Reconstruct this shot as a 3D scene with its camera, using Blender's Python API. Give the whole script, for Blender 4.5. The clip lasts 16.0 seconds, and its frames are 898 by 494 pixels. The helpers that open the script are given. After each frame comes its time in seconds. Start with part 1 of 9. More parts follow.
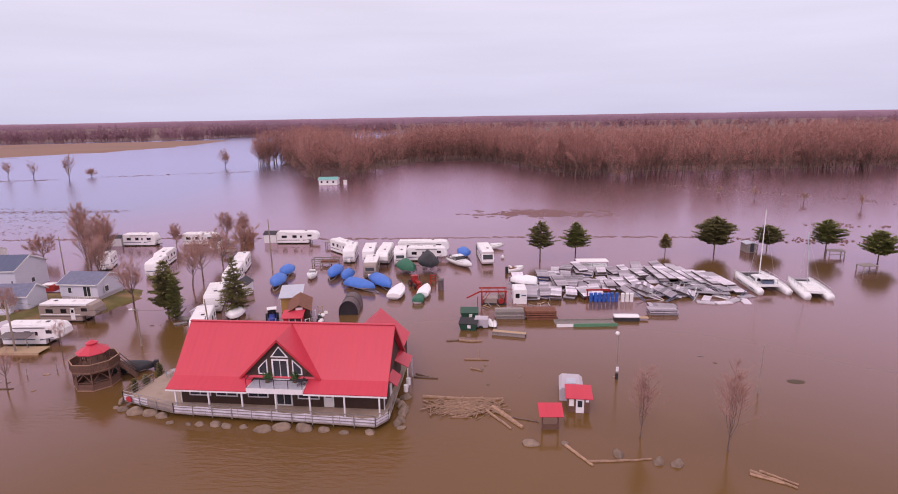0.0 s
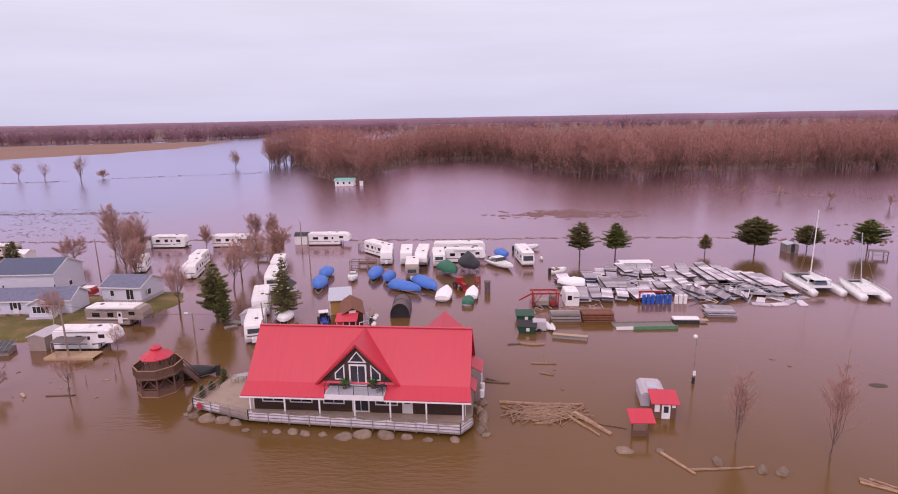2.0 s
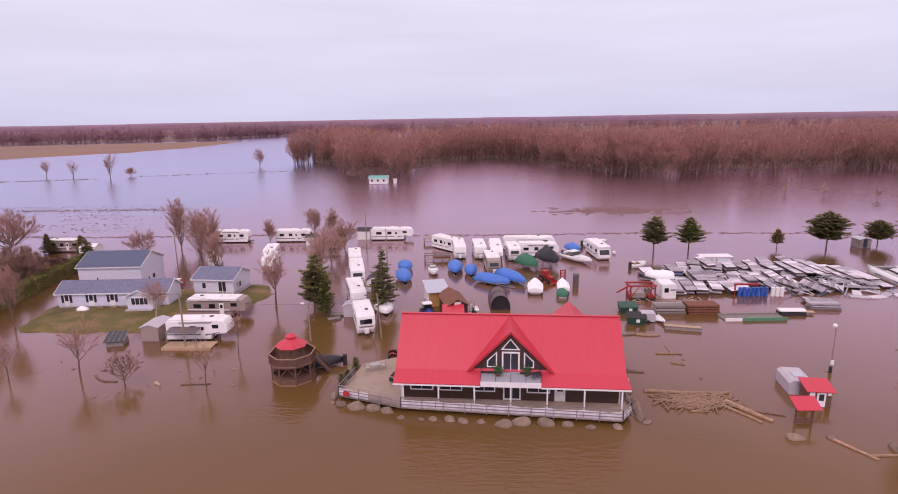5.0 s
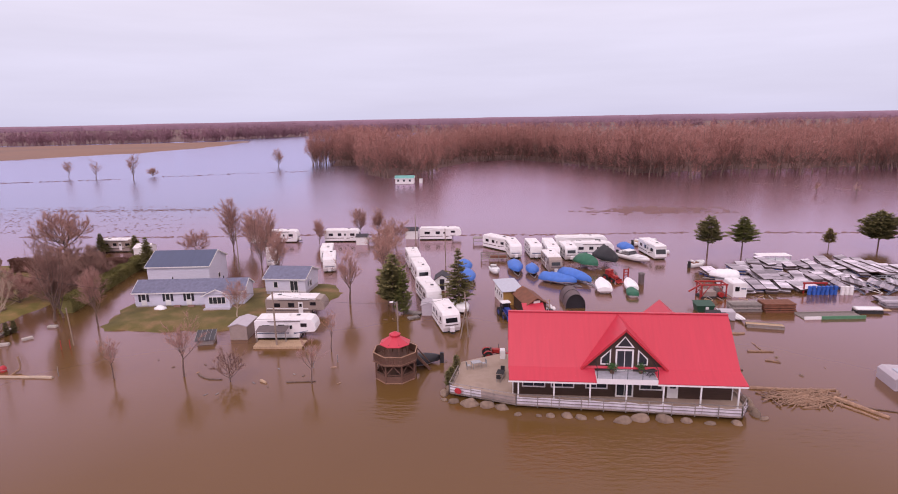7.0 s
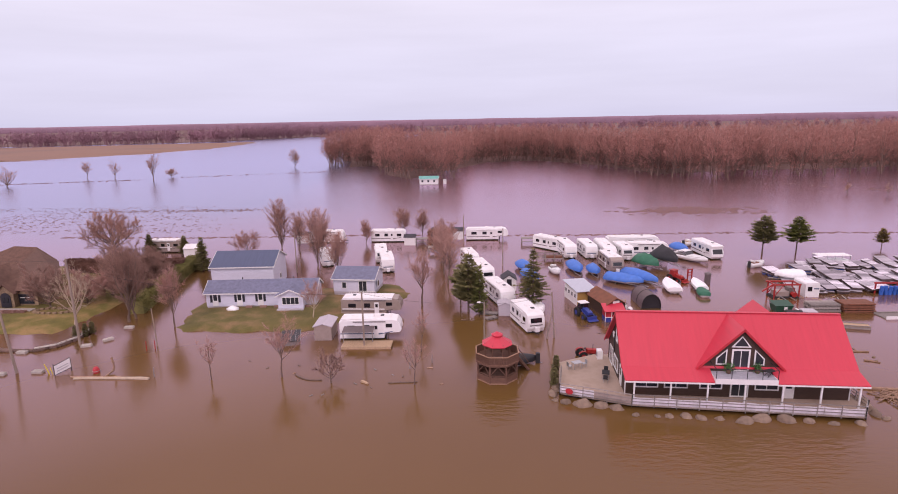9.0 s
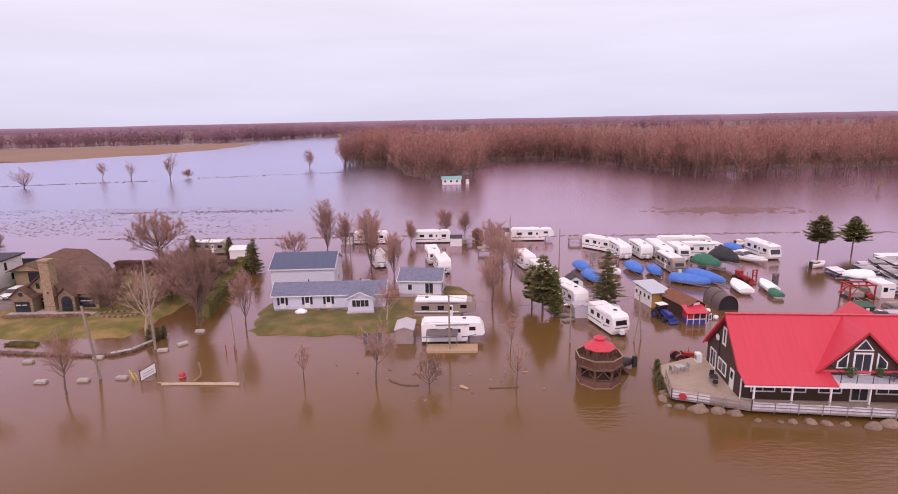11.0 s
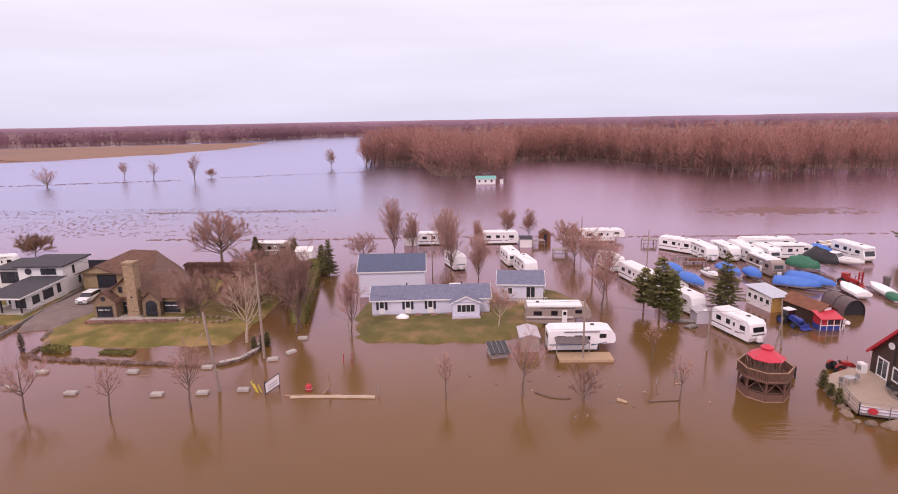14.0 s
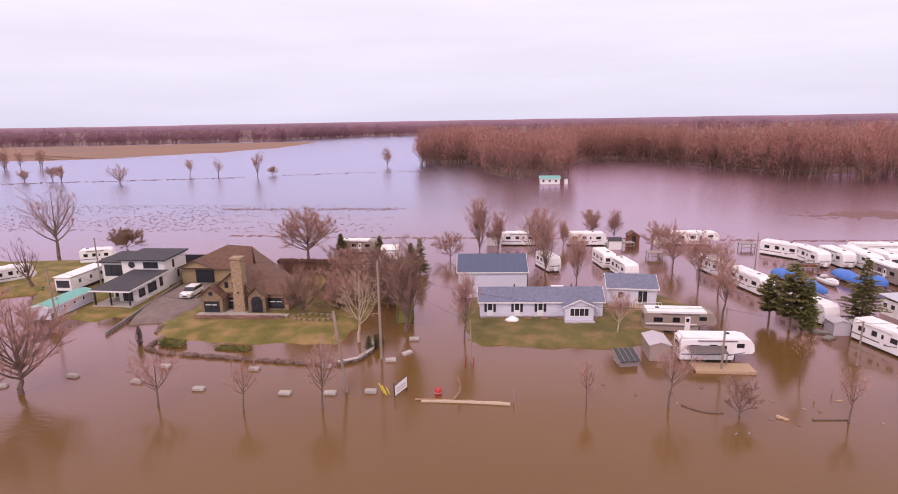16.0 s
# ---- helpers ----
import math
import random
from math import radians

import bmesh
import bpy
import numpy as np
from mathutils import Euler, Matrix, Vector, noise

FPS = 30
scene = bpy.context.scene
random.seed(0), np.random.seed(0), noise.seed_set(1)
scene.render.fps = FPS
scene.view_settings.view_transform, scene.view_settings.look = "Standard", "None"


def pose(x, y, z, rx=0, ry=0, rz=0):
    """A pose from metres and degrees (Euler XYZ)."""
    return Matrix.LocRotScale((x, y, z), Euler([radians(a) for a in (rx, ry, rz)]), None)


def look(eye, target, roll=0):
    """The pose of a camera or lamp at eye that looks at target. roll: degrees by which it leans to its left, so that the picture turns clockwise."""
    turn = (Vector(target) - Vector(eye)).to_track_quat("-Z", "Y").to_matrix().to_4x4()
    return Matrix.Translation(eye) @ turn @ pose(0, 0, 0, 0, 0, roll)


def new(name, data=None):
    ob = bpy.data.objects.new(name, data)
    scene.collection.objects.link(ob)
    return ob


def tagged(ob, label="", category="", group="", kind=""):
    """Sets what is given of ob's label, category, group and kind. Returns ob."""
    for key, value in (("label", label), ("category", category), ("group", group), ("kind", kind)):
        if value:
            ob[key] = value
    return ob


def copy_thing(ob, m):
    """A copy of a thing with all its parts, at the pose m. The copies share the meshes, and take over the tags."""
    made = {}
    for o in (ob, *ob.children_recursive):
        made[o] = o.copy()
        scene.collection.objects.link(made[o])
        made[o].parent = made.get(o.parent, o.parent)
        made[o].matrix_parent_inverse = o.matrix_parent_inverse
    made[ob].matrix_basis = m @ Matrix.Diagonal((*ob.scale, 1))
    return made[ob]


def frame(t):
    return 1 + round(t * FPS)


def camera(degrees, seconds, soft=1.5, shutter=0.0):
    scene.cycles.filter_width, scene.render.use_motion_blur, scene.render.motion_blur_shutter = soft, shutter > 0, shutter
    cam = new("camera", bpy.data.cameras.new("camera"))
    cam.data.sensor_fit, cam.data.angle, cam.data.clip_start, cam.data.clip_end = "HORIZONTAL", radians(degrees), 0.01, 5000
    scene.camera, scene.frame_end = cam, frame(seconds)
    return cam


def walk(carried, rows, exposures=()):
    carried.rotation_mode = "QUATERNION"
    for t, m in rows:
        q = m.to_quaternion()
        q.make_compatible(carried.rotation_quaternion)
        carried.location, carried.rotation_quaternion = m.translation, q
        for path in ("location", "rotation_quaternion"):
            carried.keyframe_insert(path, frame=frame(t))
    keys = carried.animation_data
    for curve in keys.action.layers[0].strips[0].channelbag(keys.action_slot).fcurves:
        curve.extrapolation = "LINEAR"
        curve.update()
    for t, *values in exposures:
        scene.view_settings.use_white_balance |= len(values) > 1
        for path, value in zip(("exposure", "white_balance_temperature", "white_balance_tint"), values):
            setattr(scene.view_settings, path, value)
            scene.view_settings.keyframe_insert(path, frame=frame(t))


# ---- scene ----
cam = camera(77.3, 16.0, soft=1.0)
PATH = [
    (0, (0.816, 0.727, 29.34), (0.747, 2.674, 28.886), -0.9),
    (0.5, (-1.017, 1.06, 29.346), (-1.083, 3.007, 28.893), -0.9),
    (1, (-3.12, 1.429, 29.406), (-3.186, 3.376, 28.954), -0.9),
    (1.5, (-5.144, 1.718, 29.403), (-5.209, 3.666, 28.952), -0.9),
    (2, (-7.426, 1.921, 29.234), (-7.49, 3.869, 28.783), -1.0),
    (2.5, (-9.631, 2.015, 28.932), (-9.694, 3.963, 28.482), -0.9),
    (3, (-11.957, 2.008, 28.511), (-12.021, 3.956, 28.062), -0.9),
    (3.5, (-14.395, 1.914, 28.145), (-14.458, 3.862, 27.697), -0.9),
    (4, (-17.031, 1.786, 27.961), (-17.095, 3.734, 27.513), -0.9),
    (6.5, (-30.896, 0.605, 28.362), (-30.961, 2.553, 27.914), -1.0),
    (7, (-33.76, 0.345, 28.351), (-33.826, 2.293, 27.903), -1.0),
    (7.5, (-36.556, 0.207, 28.303), (-36.621, 2.156, 27.856), -1.0),
    (8, (-39.46, 0.108, 28.29), (-39.525, 2.057, 27.843), -1.0),
    (8.5, (-42.273, 0.165, 28.3), (-42.334, 2.113, 27.853), -1.0),
    (9, (-45.299, 0.354, 28.331), (-45.359, 2.303, 27.886), -1.0),
    (11.5, (-59.193, 2.216, 28.26), (-59.244, 4.166, 27.816), -1.1),
    (12, (-61.892, 2.889, 28.228), (-61.944, 4.838, 27.784), -1.1),
    (12.5, (-64.549, 3.553, 28.154), (-64.597, 5.503, 27.71), -1.1),
    (13, (-67.232, 4.272, 28.017), (-67.28, 6.222, 27.573), -1.1),
    (13.5, (-69.926, 5.033, 27.856), (-69.969, 6.983, 27.413), -1.0),
    (14, (-72.488, 5.756, 27.715), (-72.531, 7.706, 27.273), -1.0),
    (14.5, (-74.982, 6.426, 27.573), (-75.024, 8.376, 27.131), -1.0),
    (15, (-77.476, 6.952, 27.456), (-77.518, 8.902, 27.015), -1.1),
    (15.5, (-79.979, 7.394, 27.355), (-80.021, 9.344, 26.914), -1.0),
    (15.7, (-81.0, 7.575, 27.32), (-81.047, 9.525, 26.879), -1.0),
    (15.8, (-81.54, 7.668, 27.306), (-81.625, 9.617, 26.864), -1.0),
    (15.9, (-82.09, 7.76, 27.292), (-82.209, 9.708, 26.85), -1.0),
    (16, (-82.631, 7.857, 27.279), (-82.81, 9.8, 26.839), -0.9),
]
walk(cam, [(t, look(eye, target, roll)) for t, eye, target, roll in PATH],
     exposures=[(0.0, 0.06, 6600, 38), (9.0, 0.15, 6650, 37), (16.0, 0.31, 6900, 35)])

# ---- light: an overcast spring day ----
world = bpy.data.worlds.new("overcast_sky")
scene.world = world
world.use_nodes = True
wn, wl = world.node_tree.nodes, world.node_tree.links
wn.clear()
w_out = wn.new("ShaderNodeOutputWorld")
w_bg = wn.new("ShaderNodeBackground")
w_bg.inputs["Strength"].default_value = 1.0
w_sky = wn.new("ShaderNodeTexSky")
w_sky.sky_type = "NISHITA"
w_sky.sun_disc = False
w_sky.sun_elevation = radians(50)
w_sky.sun_rotation = radians(200)
w_dim = wn.new("ShaderNodeVectorMath")
w_dim.operation = "SCALE"
w_dim.inputs["Scale"].default_value = 0.08
w_co = wn.new("ShaderNodeTexCoord")
w_sep = wn.new("ShaderNodeSeparateXYZ")
w_ramp = wn.new("ShaderNodeValToRGB")
w_ramp.color_ramp.elements[0].position = 0.0
w_ramp.color_ramp.elements[0].color = (0.585, 0.675, 0.79, 1)
w_ramp.color_ramp.elements[1].position = 0.19
w_ramp.color_ramp.elements[1].color = (0.735, 0.815, 0.86, 1)
w_ramp.color_ramp.elements.new(0.33).color = (0.90, 0.885, 0.90, 1)
w_ramp.color_ramp.elements.new(0.65).color = (0.93, 0.88, 0.87, 1)
w_map = wn.new("ShaderNodeMapping")
w_map.inputs["Scale"].default_value = (1.6, 1.6, 16.0)
w_noise = wn.new("ShaderNodeTexNoise")
w_noise.inputs["Scale"].default_value = 1.7
w_noise.inputs["Detail"].default_value = 5.0
w_cl = wn.new("ShaderNodeMapRange")
w_cl.inputs["To Min"].default_value = 0.88
w_cl.inputs["To Max"].default_value = 1.09
w_mul = wn.new("ShaderNodeVectorMath")
w_mul.operation = "SCALE"
w_mix = wn.new("ShaderNodeMix")
w_mix.data_type = "RGBA"
w_mix.inputs["Factor"].default_value = 0.9
wl.new(w_co.outputs["Generated"], w_sep.inputs[0])
wl.new(w_sep.outputs["Z"], w_ramp.inputs[0])
wl.new(w_co.outputs["Generated"], w_map.inputs["Vector"])
wl.new(w_map.outputs[0], w_noise.inputs["Vector"])
wl.new(w_noise.outputs[0], w_cl.inputs["Value"])
wl.new(w_ramp.outputs[0], w_mul.inputs[0])
wl.new(w_cl.outputs[0], w_mul.inputs["Scale"])
wl.new(w_sky.outputs[0], w_dim.inputs[0])
wl.new(w_dim.outputs[0], w_mix.inputs["A"])
wl.new(w_mul.outputs[0], w_mix.inputs["B"])
wl.new(w_mix.outputs["Result"], w_bg.inputs["Color"])
wl.new(w_bg.outputs[0], w_out.inputs["Surface"])

sun_data = bpy.data.lights.new("sun", "SUN")
sun_data.energy = 0.9
sun_data.angle = radians(25)
sun_data.color = (1.0, 0.97, 0.93)
sun = new("sun", sun_data)
sun.matrix_world = look((0, 0, 80), (14, 38, 38))


# ---- materials ----
def mat(name, base, rough=0.6, metal=0.0, var=0.18, scale=3.0, fine=40.0, bump=0.0, bump_scale=30.0, stretch=(1, 1, 1), rnd=0.0, second=None, clear=0.0):
    """A surface with two scales of variation; second: a colour for stains; rnd: brightness change from piece to piece."""
    m = bpy.data.materials.new(name)
    m.use_nodes = True
    n, l = m.node_tree.nodes, m.node_tree.links
    b = n["Principled BSDF"]
    b.inputs["Roughness"].default_value = rough
    b.inputs["Metallic"].default_value = metal
    b.inputs["Coat Weight"].default_value = clear
    co = n.new("ShaderNodeTexCoord")
    mp = n.new("ShaderNodeMapping")
    mp.inputs["Scale"].default_value = stretch
    l.new(co.outputs["Object"], mp.inputs["Vector"])
    n1 = n.new("ShaderNodeTexNoise")
    n1.inputs["Scale"].default_value = scale
    n1.inputs["Detail"].default_value = 4
    n2 = n.new("ShaderNodeTexNoise")
    n2.inputs["Scale"].default_value = fine
    n2.inputs["Detail"].default_value = 3
    l.new(mp.outputs[0], n1.inputs["Vector"])
    l.new(mp.outputs[0], n2.inputs["Vector"])
    add = n.new("ShaderNodeMath")
    add.operation = "MULTIPLY_ADD"
    add.inputs[1].default_value = 0.45
    l.new(n2.outputs[0], add.inputs[0])
    l.new(n1.outputs[0], add.inputs[2])
    rg = n.new("ShaderNodeMapRange")
    rg.inputs["From Min"].default_value = 0.42
    rg.inputs["From Max"].default_value = 1.02
    rg.inputs["To Min"].default_value = 1 - var
    rg.inputs["To Max"].default_value = 1 + var
    l.new(add.outputs[0], rg.inputs["Value"])
    val = rg.outputs[0]
    if rnd:
        oi = n.new("ShaderNodeObjectInfo")
        rr = n.new("ShaderNodeMapRange")
        rr.inputs["To Min"].default_value = 1 - rnd
        rr.inputs["To Max"].default_value = 1 + rnd
        l.new(oi.outputs["Random"], rr.inputs["Value"])
        mm = n.new("ShaderNodeMath")
        mm.operation = "MULTIPLY"
        l.new(val, mm.inputs[0])
        l.new(rr.outputs[0], mm.inputs[1])
        val = mm.outputs[0]
    sc = n.new("ShaderNodeVectorMath")
    sc.operation = "SCALE"
    if second:
        st = n.new("ShaderNodeMapRange")
        st.inputs["From Min"].default_value = 0.45
        st.inputs["From Max"].default_value = 0.65
        l.new(n1.outputs[0], st.inputs["Value"])
        mx = n.new("ShaderNodeMix")
        mx.data_type = "RGBA"
        mx.inputs["A"].default_value = (*base, 1)
        mx.inputs["B"].default_value = (*second, 1)
        l.new(st.outputs[0], mx.inputs["Factor"])
        l.new(mx.outputs["Result"], sc.inputs[0])
    else:
        sc.inputs[0].default_value = base
    l.new(val, sc.inputs["Scale"])
    l.new(sc.outputs[0], b.inputs["Base Color"])
    if bump:
        bn = n.new("ShaderNodeTexNoise")
        bn.inputs["Scale"].default_value = bump_scale
        bn.inputs["Detail"].default_value = 4
        l.new(mp.outputs[0], bn.inputs["Vector"])
        bp = n.new("ShaderNodeBump")
        bp.inputs["Strength"].default_value = bump
        bp.inputs["Distance"].default_value = 0.05
        l.new(bn.outputs[0], bp.inputs["Height"])
        l.new(bp.outputs[0], b.inputs["Normal"])
    return m


RIPPLES = ((-19.0, 43.0, 17.0, 6.5), (-42.0, 51.5, 4.5, 4.0), (-132.0, 49.0, 10.0, 7.0), (-140.0, 60.0, 6.0, 4.0), (-2.0, 46.0, 8.0, 4.0))


def water_mat():
    """Muddy water: an olive-brown body under a glossy film, smooth but for a few wind patches, rougher out on the open water."""
    m = bpy.data.materials.new("muddy_water")
    m.use_nodes = True
    n, l = m.node_tree.nodes, m.node_tree.links
    n.clear()
    out = n.new("ShaderNodeOutputMaterial")
    body = n.new("ShaderNodeBsdfDiffuse")
    film = n.new("ShaderNodeBsdfGlossy")
    fres = n.new("ShaderNodeFresnel")
    fres.inputs["IOR"].default_value = 1.33
    gloss = n.new("ShaderNodeValToRGB")
    cr = gloss.color_ramp
    cr.elements[0].position, cr.elements[0].color = 0.03, (0.05, 0.05, 0.05, 1)
    cr.elements[1].position, cr.elements[1].color = 0.66, (0.88, 0.88, 0.88, 1)
    for pos, val in ((0.06, 0.08), (0.10, 0.19), (0.2, 0.42), (0.34, 0.64), (0.48, 0.78)):
        cr.elements.new(pos).color = (val, val, val, 1)
    mix = n.new("ShaderNodeMixShader")
    co = n.new("ShaderNodeTexCoord")
    sep = n.new("ShaderNodeSeparateXYZ")
    l.new(co.outputs["Object"], sep.inputs[0])
    wind = n.new("ShaderNodeMapRange")
    wind.inputs["From Min"].default_value = 110
    wind.inputs["From Max"].default_value = 240
    wind.inputs["To Min"].default_value = 0.15
    wind.inputs["To Max"].default_value = 0.24
    l.new(sep.outputs["Y"], wind.inputs["Value"])
    l.new(wind.outputs[0], film.inputs["Roughness"])
    # reflection tone painted by position: the film tint turns bluer towards the north-west
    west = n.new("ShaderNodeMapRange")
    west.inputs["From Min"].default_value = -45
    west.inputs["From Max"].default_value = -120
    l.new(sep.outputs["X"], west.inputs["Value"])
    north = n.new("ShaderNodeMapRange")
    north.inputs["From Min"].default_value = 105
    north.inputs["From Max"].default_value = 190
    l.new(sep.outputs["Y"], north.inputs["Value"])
    # factor of the bluer reflection tint, west times north
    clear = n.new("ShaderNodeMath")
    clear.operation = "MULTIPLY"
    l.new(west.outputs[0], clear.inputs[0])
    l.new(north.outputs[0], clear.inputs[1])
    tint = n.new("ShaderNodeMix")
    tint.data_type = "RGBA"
    # pinkish and bluish reflected sky tones, put into the film colour
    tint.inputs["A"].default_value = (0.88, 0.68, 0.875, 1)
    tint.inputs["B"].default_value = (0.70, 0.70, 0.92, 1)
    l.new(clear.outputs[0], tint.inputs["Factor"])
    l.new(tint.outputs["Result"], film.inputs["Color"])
    n1 = n.new("ShaderNodeTexNoise")
    n1.inputs["Scale"].default_value = 0.03
    n1.inputs["Detail"].default_value = 6
    rp = n.new("ShaderNodeValToRGB")
    rp.color_ramp.elements[0].position = 0.35
    rp.color_ramp.elements[0].color = (0.146, 0.081, 0.023, 1)
    rp.color_ramp.elements[1].position = 0.7
    rp.color_ramp.elements[1].color = (0.170, 0.095, 0.029, 1)
    l.new(co.outputs["Object"], n1.inputs["Vector"])
    l.new(n1.outputs[0], rp.inputs[0])
    l.new(rp.outputs[0], body.inputs["Color"])
    mp = n.new("ShaderNodeMapping")
    mp.inputs["Scale"].default_value = (0.7, 2.0, 1.0)
    mp.inputs["Rotation"].default_value = (0, 0, 0.12)
    l.new(co.outputs["Object"], mp.inputs["Vector"])
    n2 = n.new("ShaderNodeTexNoise")
    n2.inputs["Scale"].default_value = 1.1
    n2.inputs["Detail"].default_value = 3
    l.new(mp.outputs[0], n2.inputs["Vector"])
    amount = None
    for x, y, rx, ry in RIPPLES:
        sub = n.new("ShaderNodeVectorMath")
        sub.operation = "SUBTRACT"
        sub.inputs[1].default_value = (x, y, 0)
        l.new(co.outputs["Object"], sub.inputs[0])
        div = n.new("ShaderNodeVectorMath")
        div.operation = "DIVIDE"
        div.inputs[1].default_value = (rx, ry, 1)
        l.new(sub.outputs[0], div.inputs[0])
        far_off = n.new("ShaderNodeVectorMath")
        far_off.operation = "LENGTH"
        l.new(div.outputs[0], far_off.inputs[0])
        fade = n.new("ShaderNodeMapRange")
        fade.inputs["From Min"].default_value = 0.35
        fade.inputs["From Max"].default_value = 1.0
        fade.inputs["To Min"].default_value = 1.0
        fade.inputs["To Max"].default_value = 0.10
        l.new(far_off.outputs["Value"], fade.inputs["Value"])
        if amount is None:
            amount = fade.outputs[0]
        else:
            top = n.new("ShaderNodeMath")
            top.operation = "MAXIMUM"
            l.new(amount, top.inputs[0])
            l.new(fade.outputs[0], top.inputs[1])
            amount = top.outputs[0]
    mu = n.new("ShaderNodeMath")
    mu.operation = "MULTIPLY"
    l.new(n2.outputs[0], mu.inputs[0])
    l.new(amount, mu.inputs[1])
    bp = n.new("ShaderNodeBump")
    bp.inputs["Strength"].default_value = 0.9
    bp.inputs["Distance"].default_value = 0.16
    l.new(mu.outputs[0], bp.inputs["Height"])
    l.new(bp.outputs[0], film.inputs["Normal"])
    l.new(fres.outputs[0], gloss.inputs[0])
    l.new(gloss.outputs[0], mix.inputs["Fac"])
    l.new(body.outputs[0], mix.inputs[1])
    l.new(film.outputs[0], mix.inputs[2])
    l.new(mix.outputs[0], out.inputs["Surface"])
    return m


def glass_mat(name, base=(0.03, 0.035, 0.045)):
    m = bpy.data.materials.new(name)
    m.use_nodes = True
    b = m.node_tree.nodes["Principled BSDF"]
    b.inputs["Base Color"].default_value = (*base, 1)
    b.inputs["Roughness"].default_value = 0.06
    b.inputs["Coat Weight"].default_value = 0.5
    return m


M_WATER = water_mat()
M_GLASS = glass_mat("dark_window_glass")
M_TINT = glass_mat("tinted_glass", (0.015, 0.015, 0.02))
M_RED = mat("red_metal_roof", (0.60, 0.045, 0.072), 0.42, var=0.06, scale=0.5, stretch=(6, 0.5, 0.5))
M_REDTRIM = mat("red_trim_paint", (0.5, 0.03, 0.04), 0.5)
M_BROWN = mat("dark_brown_siding", (0.062, 0.034, 0.024), 0.7, var=0.25, scale=1.2, stretch=(1, 1, 9), bump=0.3)
M_WHITE = mat("white_paint", (0.80, 0.79, 0.78), 0.5, var=0.06, scale=2.0)
M_BANNER = mat("white_banner_cloth", (0.66, 0.62, 0.66), 0.8, var=0.16, scale=1.6, stretch=(1, 1, 0.5), bump=0.6, bump_scale=3)
M_DECK = mat("weathered_concrete_deck", (0.43, 0.33, 0.26), 0.85, var=0.22, scale=0.6, second=(0.33, 0.25, 0.19), bump=0.2)
M_GREYDECK = mat("grey_balcony_floor", (0.42, 0.43, 0.48), 0.6)
M_WOOD = mat("stained_brown_wood", (0.15, 0.076, 0.05), 0.7, var=0.3, scale=2.0, stretch=(1, 1, 6), bump=0.3)
M_TANTRIM = mat("tan_trim_board", (0.34, 0.20, 0.125), 0.7, var=0.25, scale=2.5, stretch=(4, 4, 1))
M_LWOOD = mat("pale_lumber", (0.46, 0.32, 0.20), 0.75, var=0.25, scale=2.5, stretch=(4, 1, 1))
M_GWOOD = mat("weathered_grey_wood", (0.27, 0.235, 0.215), 0.85, var=0.35, scale=2.2, stretch=(5, 1, 1), bump=0.3, rnd=0.25)
M_DRIFT = mat("driftwood", (0.37, 0.23, 0.15), 0.9, var=0.35, scale=3, bump=0.5, rnd=0.25)
M_METAL = mat("galvanised_metal", (0.45, 0.46, 0.48), 0.4, 0.7, var=0.2)
M_DARK = mat("black_rubber_and_steel", (0.025, 0.025, 0.027), 0.7)
M_BLACKCOVER = mat("black_boat_cover", (0.018, 0.018, 0.022), 0.55, var=0.3, scale=1.5, bump=0.5, bump_scale=2)
M_BLUECOVER = mat("blue_boat_cover", (0.055, 0.19, 0.60), 0.55, var=0.16, scale=1.2, bump=0.6, bump_scale=2.2)
M_GREENCOVER = mat("green_boat_cover", (0.02, 0.15, 0.085), 0.6, var=0.2, scale=1.2, bump=0.6, bump_scale=2.2)
M_HULL = mat("white_gelcoat", (0.80, 0.80, 0.79), 0.22, var=0.05, scale=1.5, clear=0.3)
M_SHRINK = mat("white_shrink_wrap", (0.90, 0.90, 0.90), 0.4, var=0.06, bump=0.3, bump_scale=2.5)
M_RV = mat("white_fibreglass_panel", (0.88, 0.87, 0.87), 0.35, var=0.07, scale=0.9, stretch=(1, 1, 0.35), second=(0.80, 0.78, 0.78))
M_RVROOF = mat("white_rubber_roof", (0.86, 0.85, 0.85), 0.6, var=0.10, scale=0.9, second=(0.76, 0.73, 0.72))
M_RVTAN = mat("beige_trailer_panel", (0.34, 0.27, 0.235), 0.4, var=0.12)
M_STRIPE = mat("grey_brown_stripe", (0.13, 0.10, 0.10), 0.4)
M_STRIPEBLUE = mat("blue_grey_stripe", (0.10, 0.13, 0.20), 0.4)
M_BLUEROOF = mat("dark_blue_steel_roof", (0.072, 0.095, 0.165), 0.45, var=0.14, scale=0.7, stretch=(5, 0.5, 0.5))
M_GREYROOF = mat("grey_blue_shingles", (0.165, 0.175, 0.25), 0.85, var=0.25, scale=2.0, fine=14, bump=0.3)
M_LILAC = mat("pale_blue_grey_siding", (0.66, 0.66, 0.77), 0.6, var=0.08, scale=1.0, stretch=(1, 1, 8), bump=0.2)
M_PINKWALL = mat("pale_pink_grey_siding", (0.50, 0.46, 0.50), 0.6, var=0.08, scale=1.0, stretch=(1, 1, 8), bump=0.2)
M_SHUTTER = mat("black_shutter", (0.02, 0.02, 0.03), 0.5)
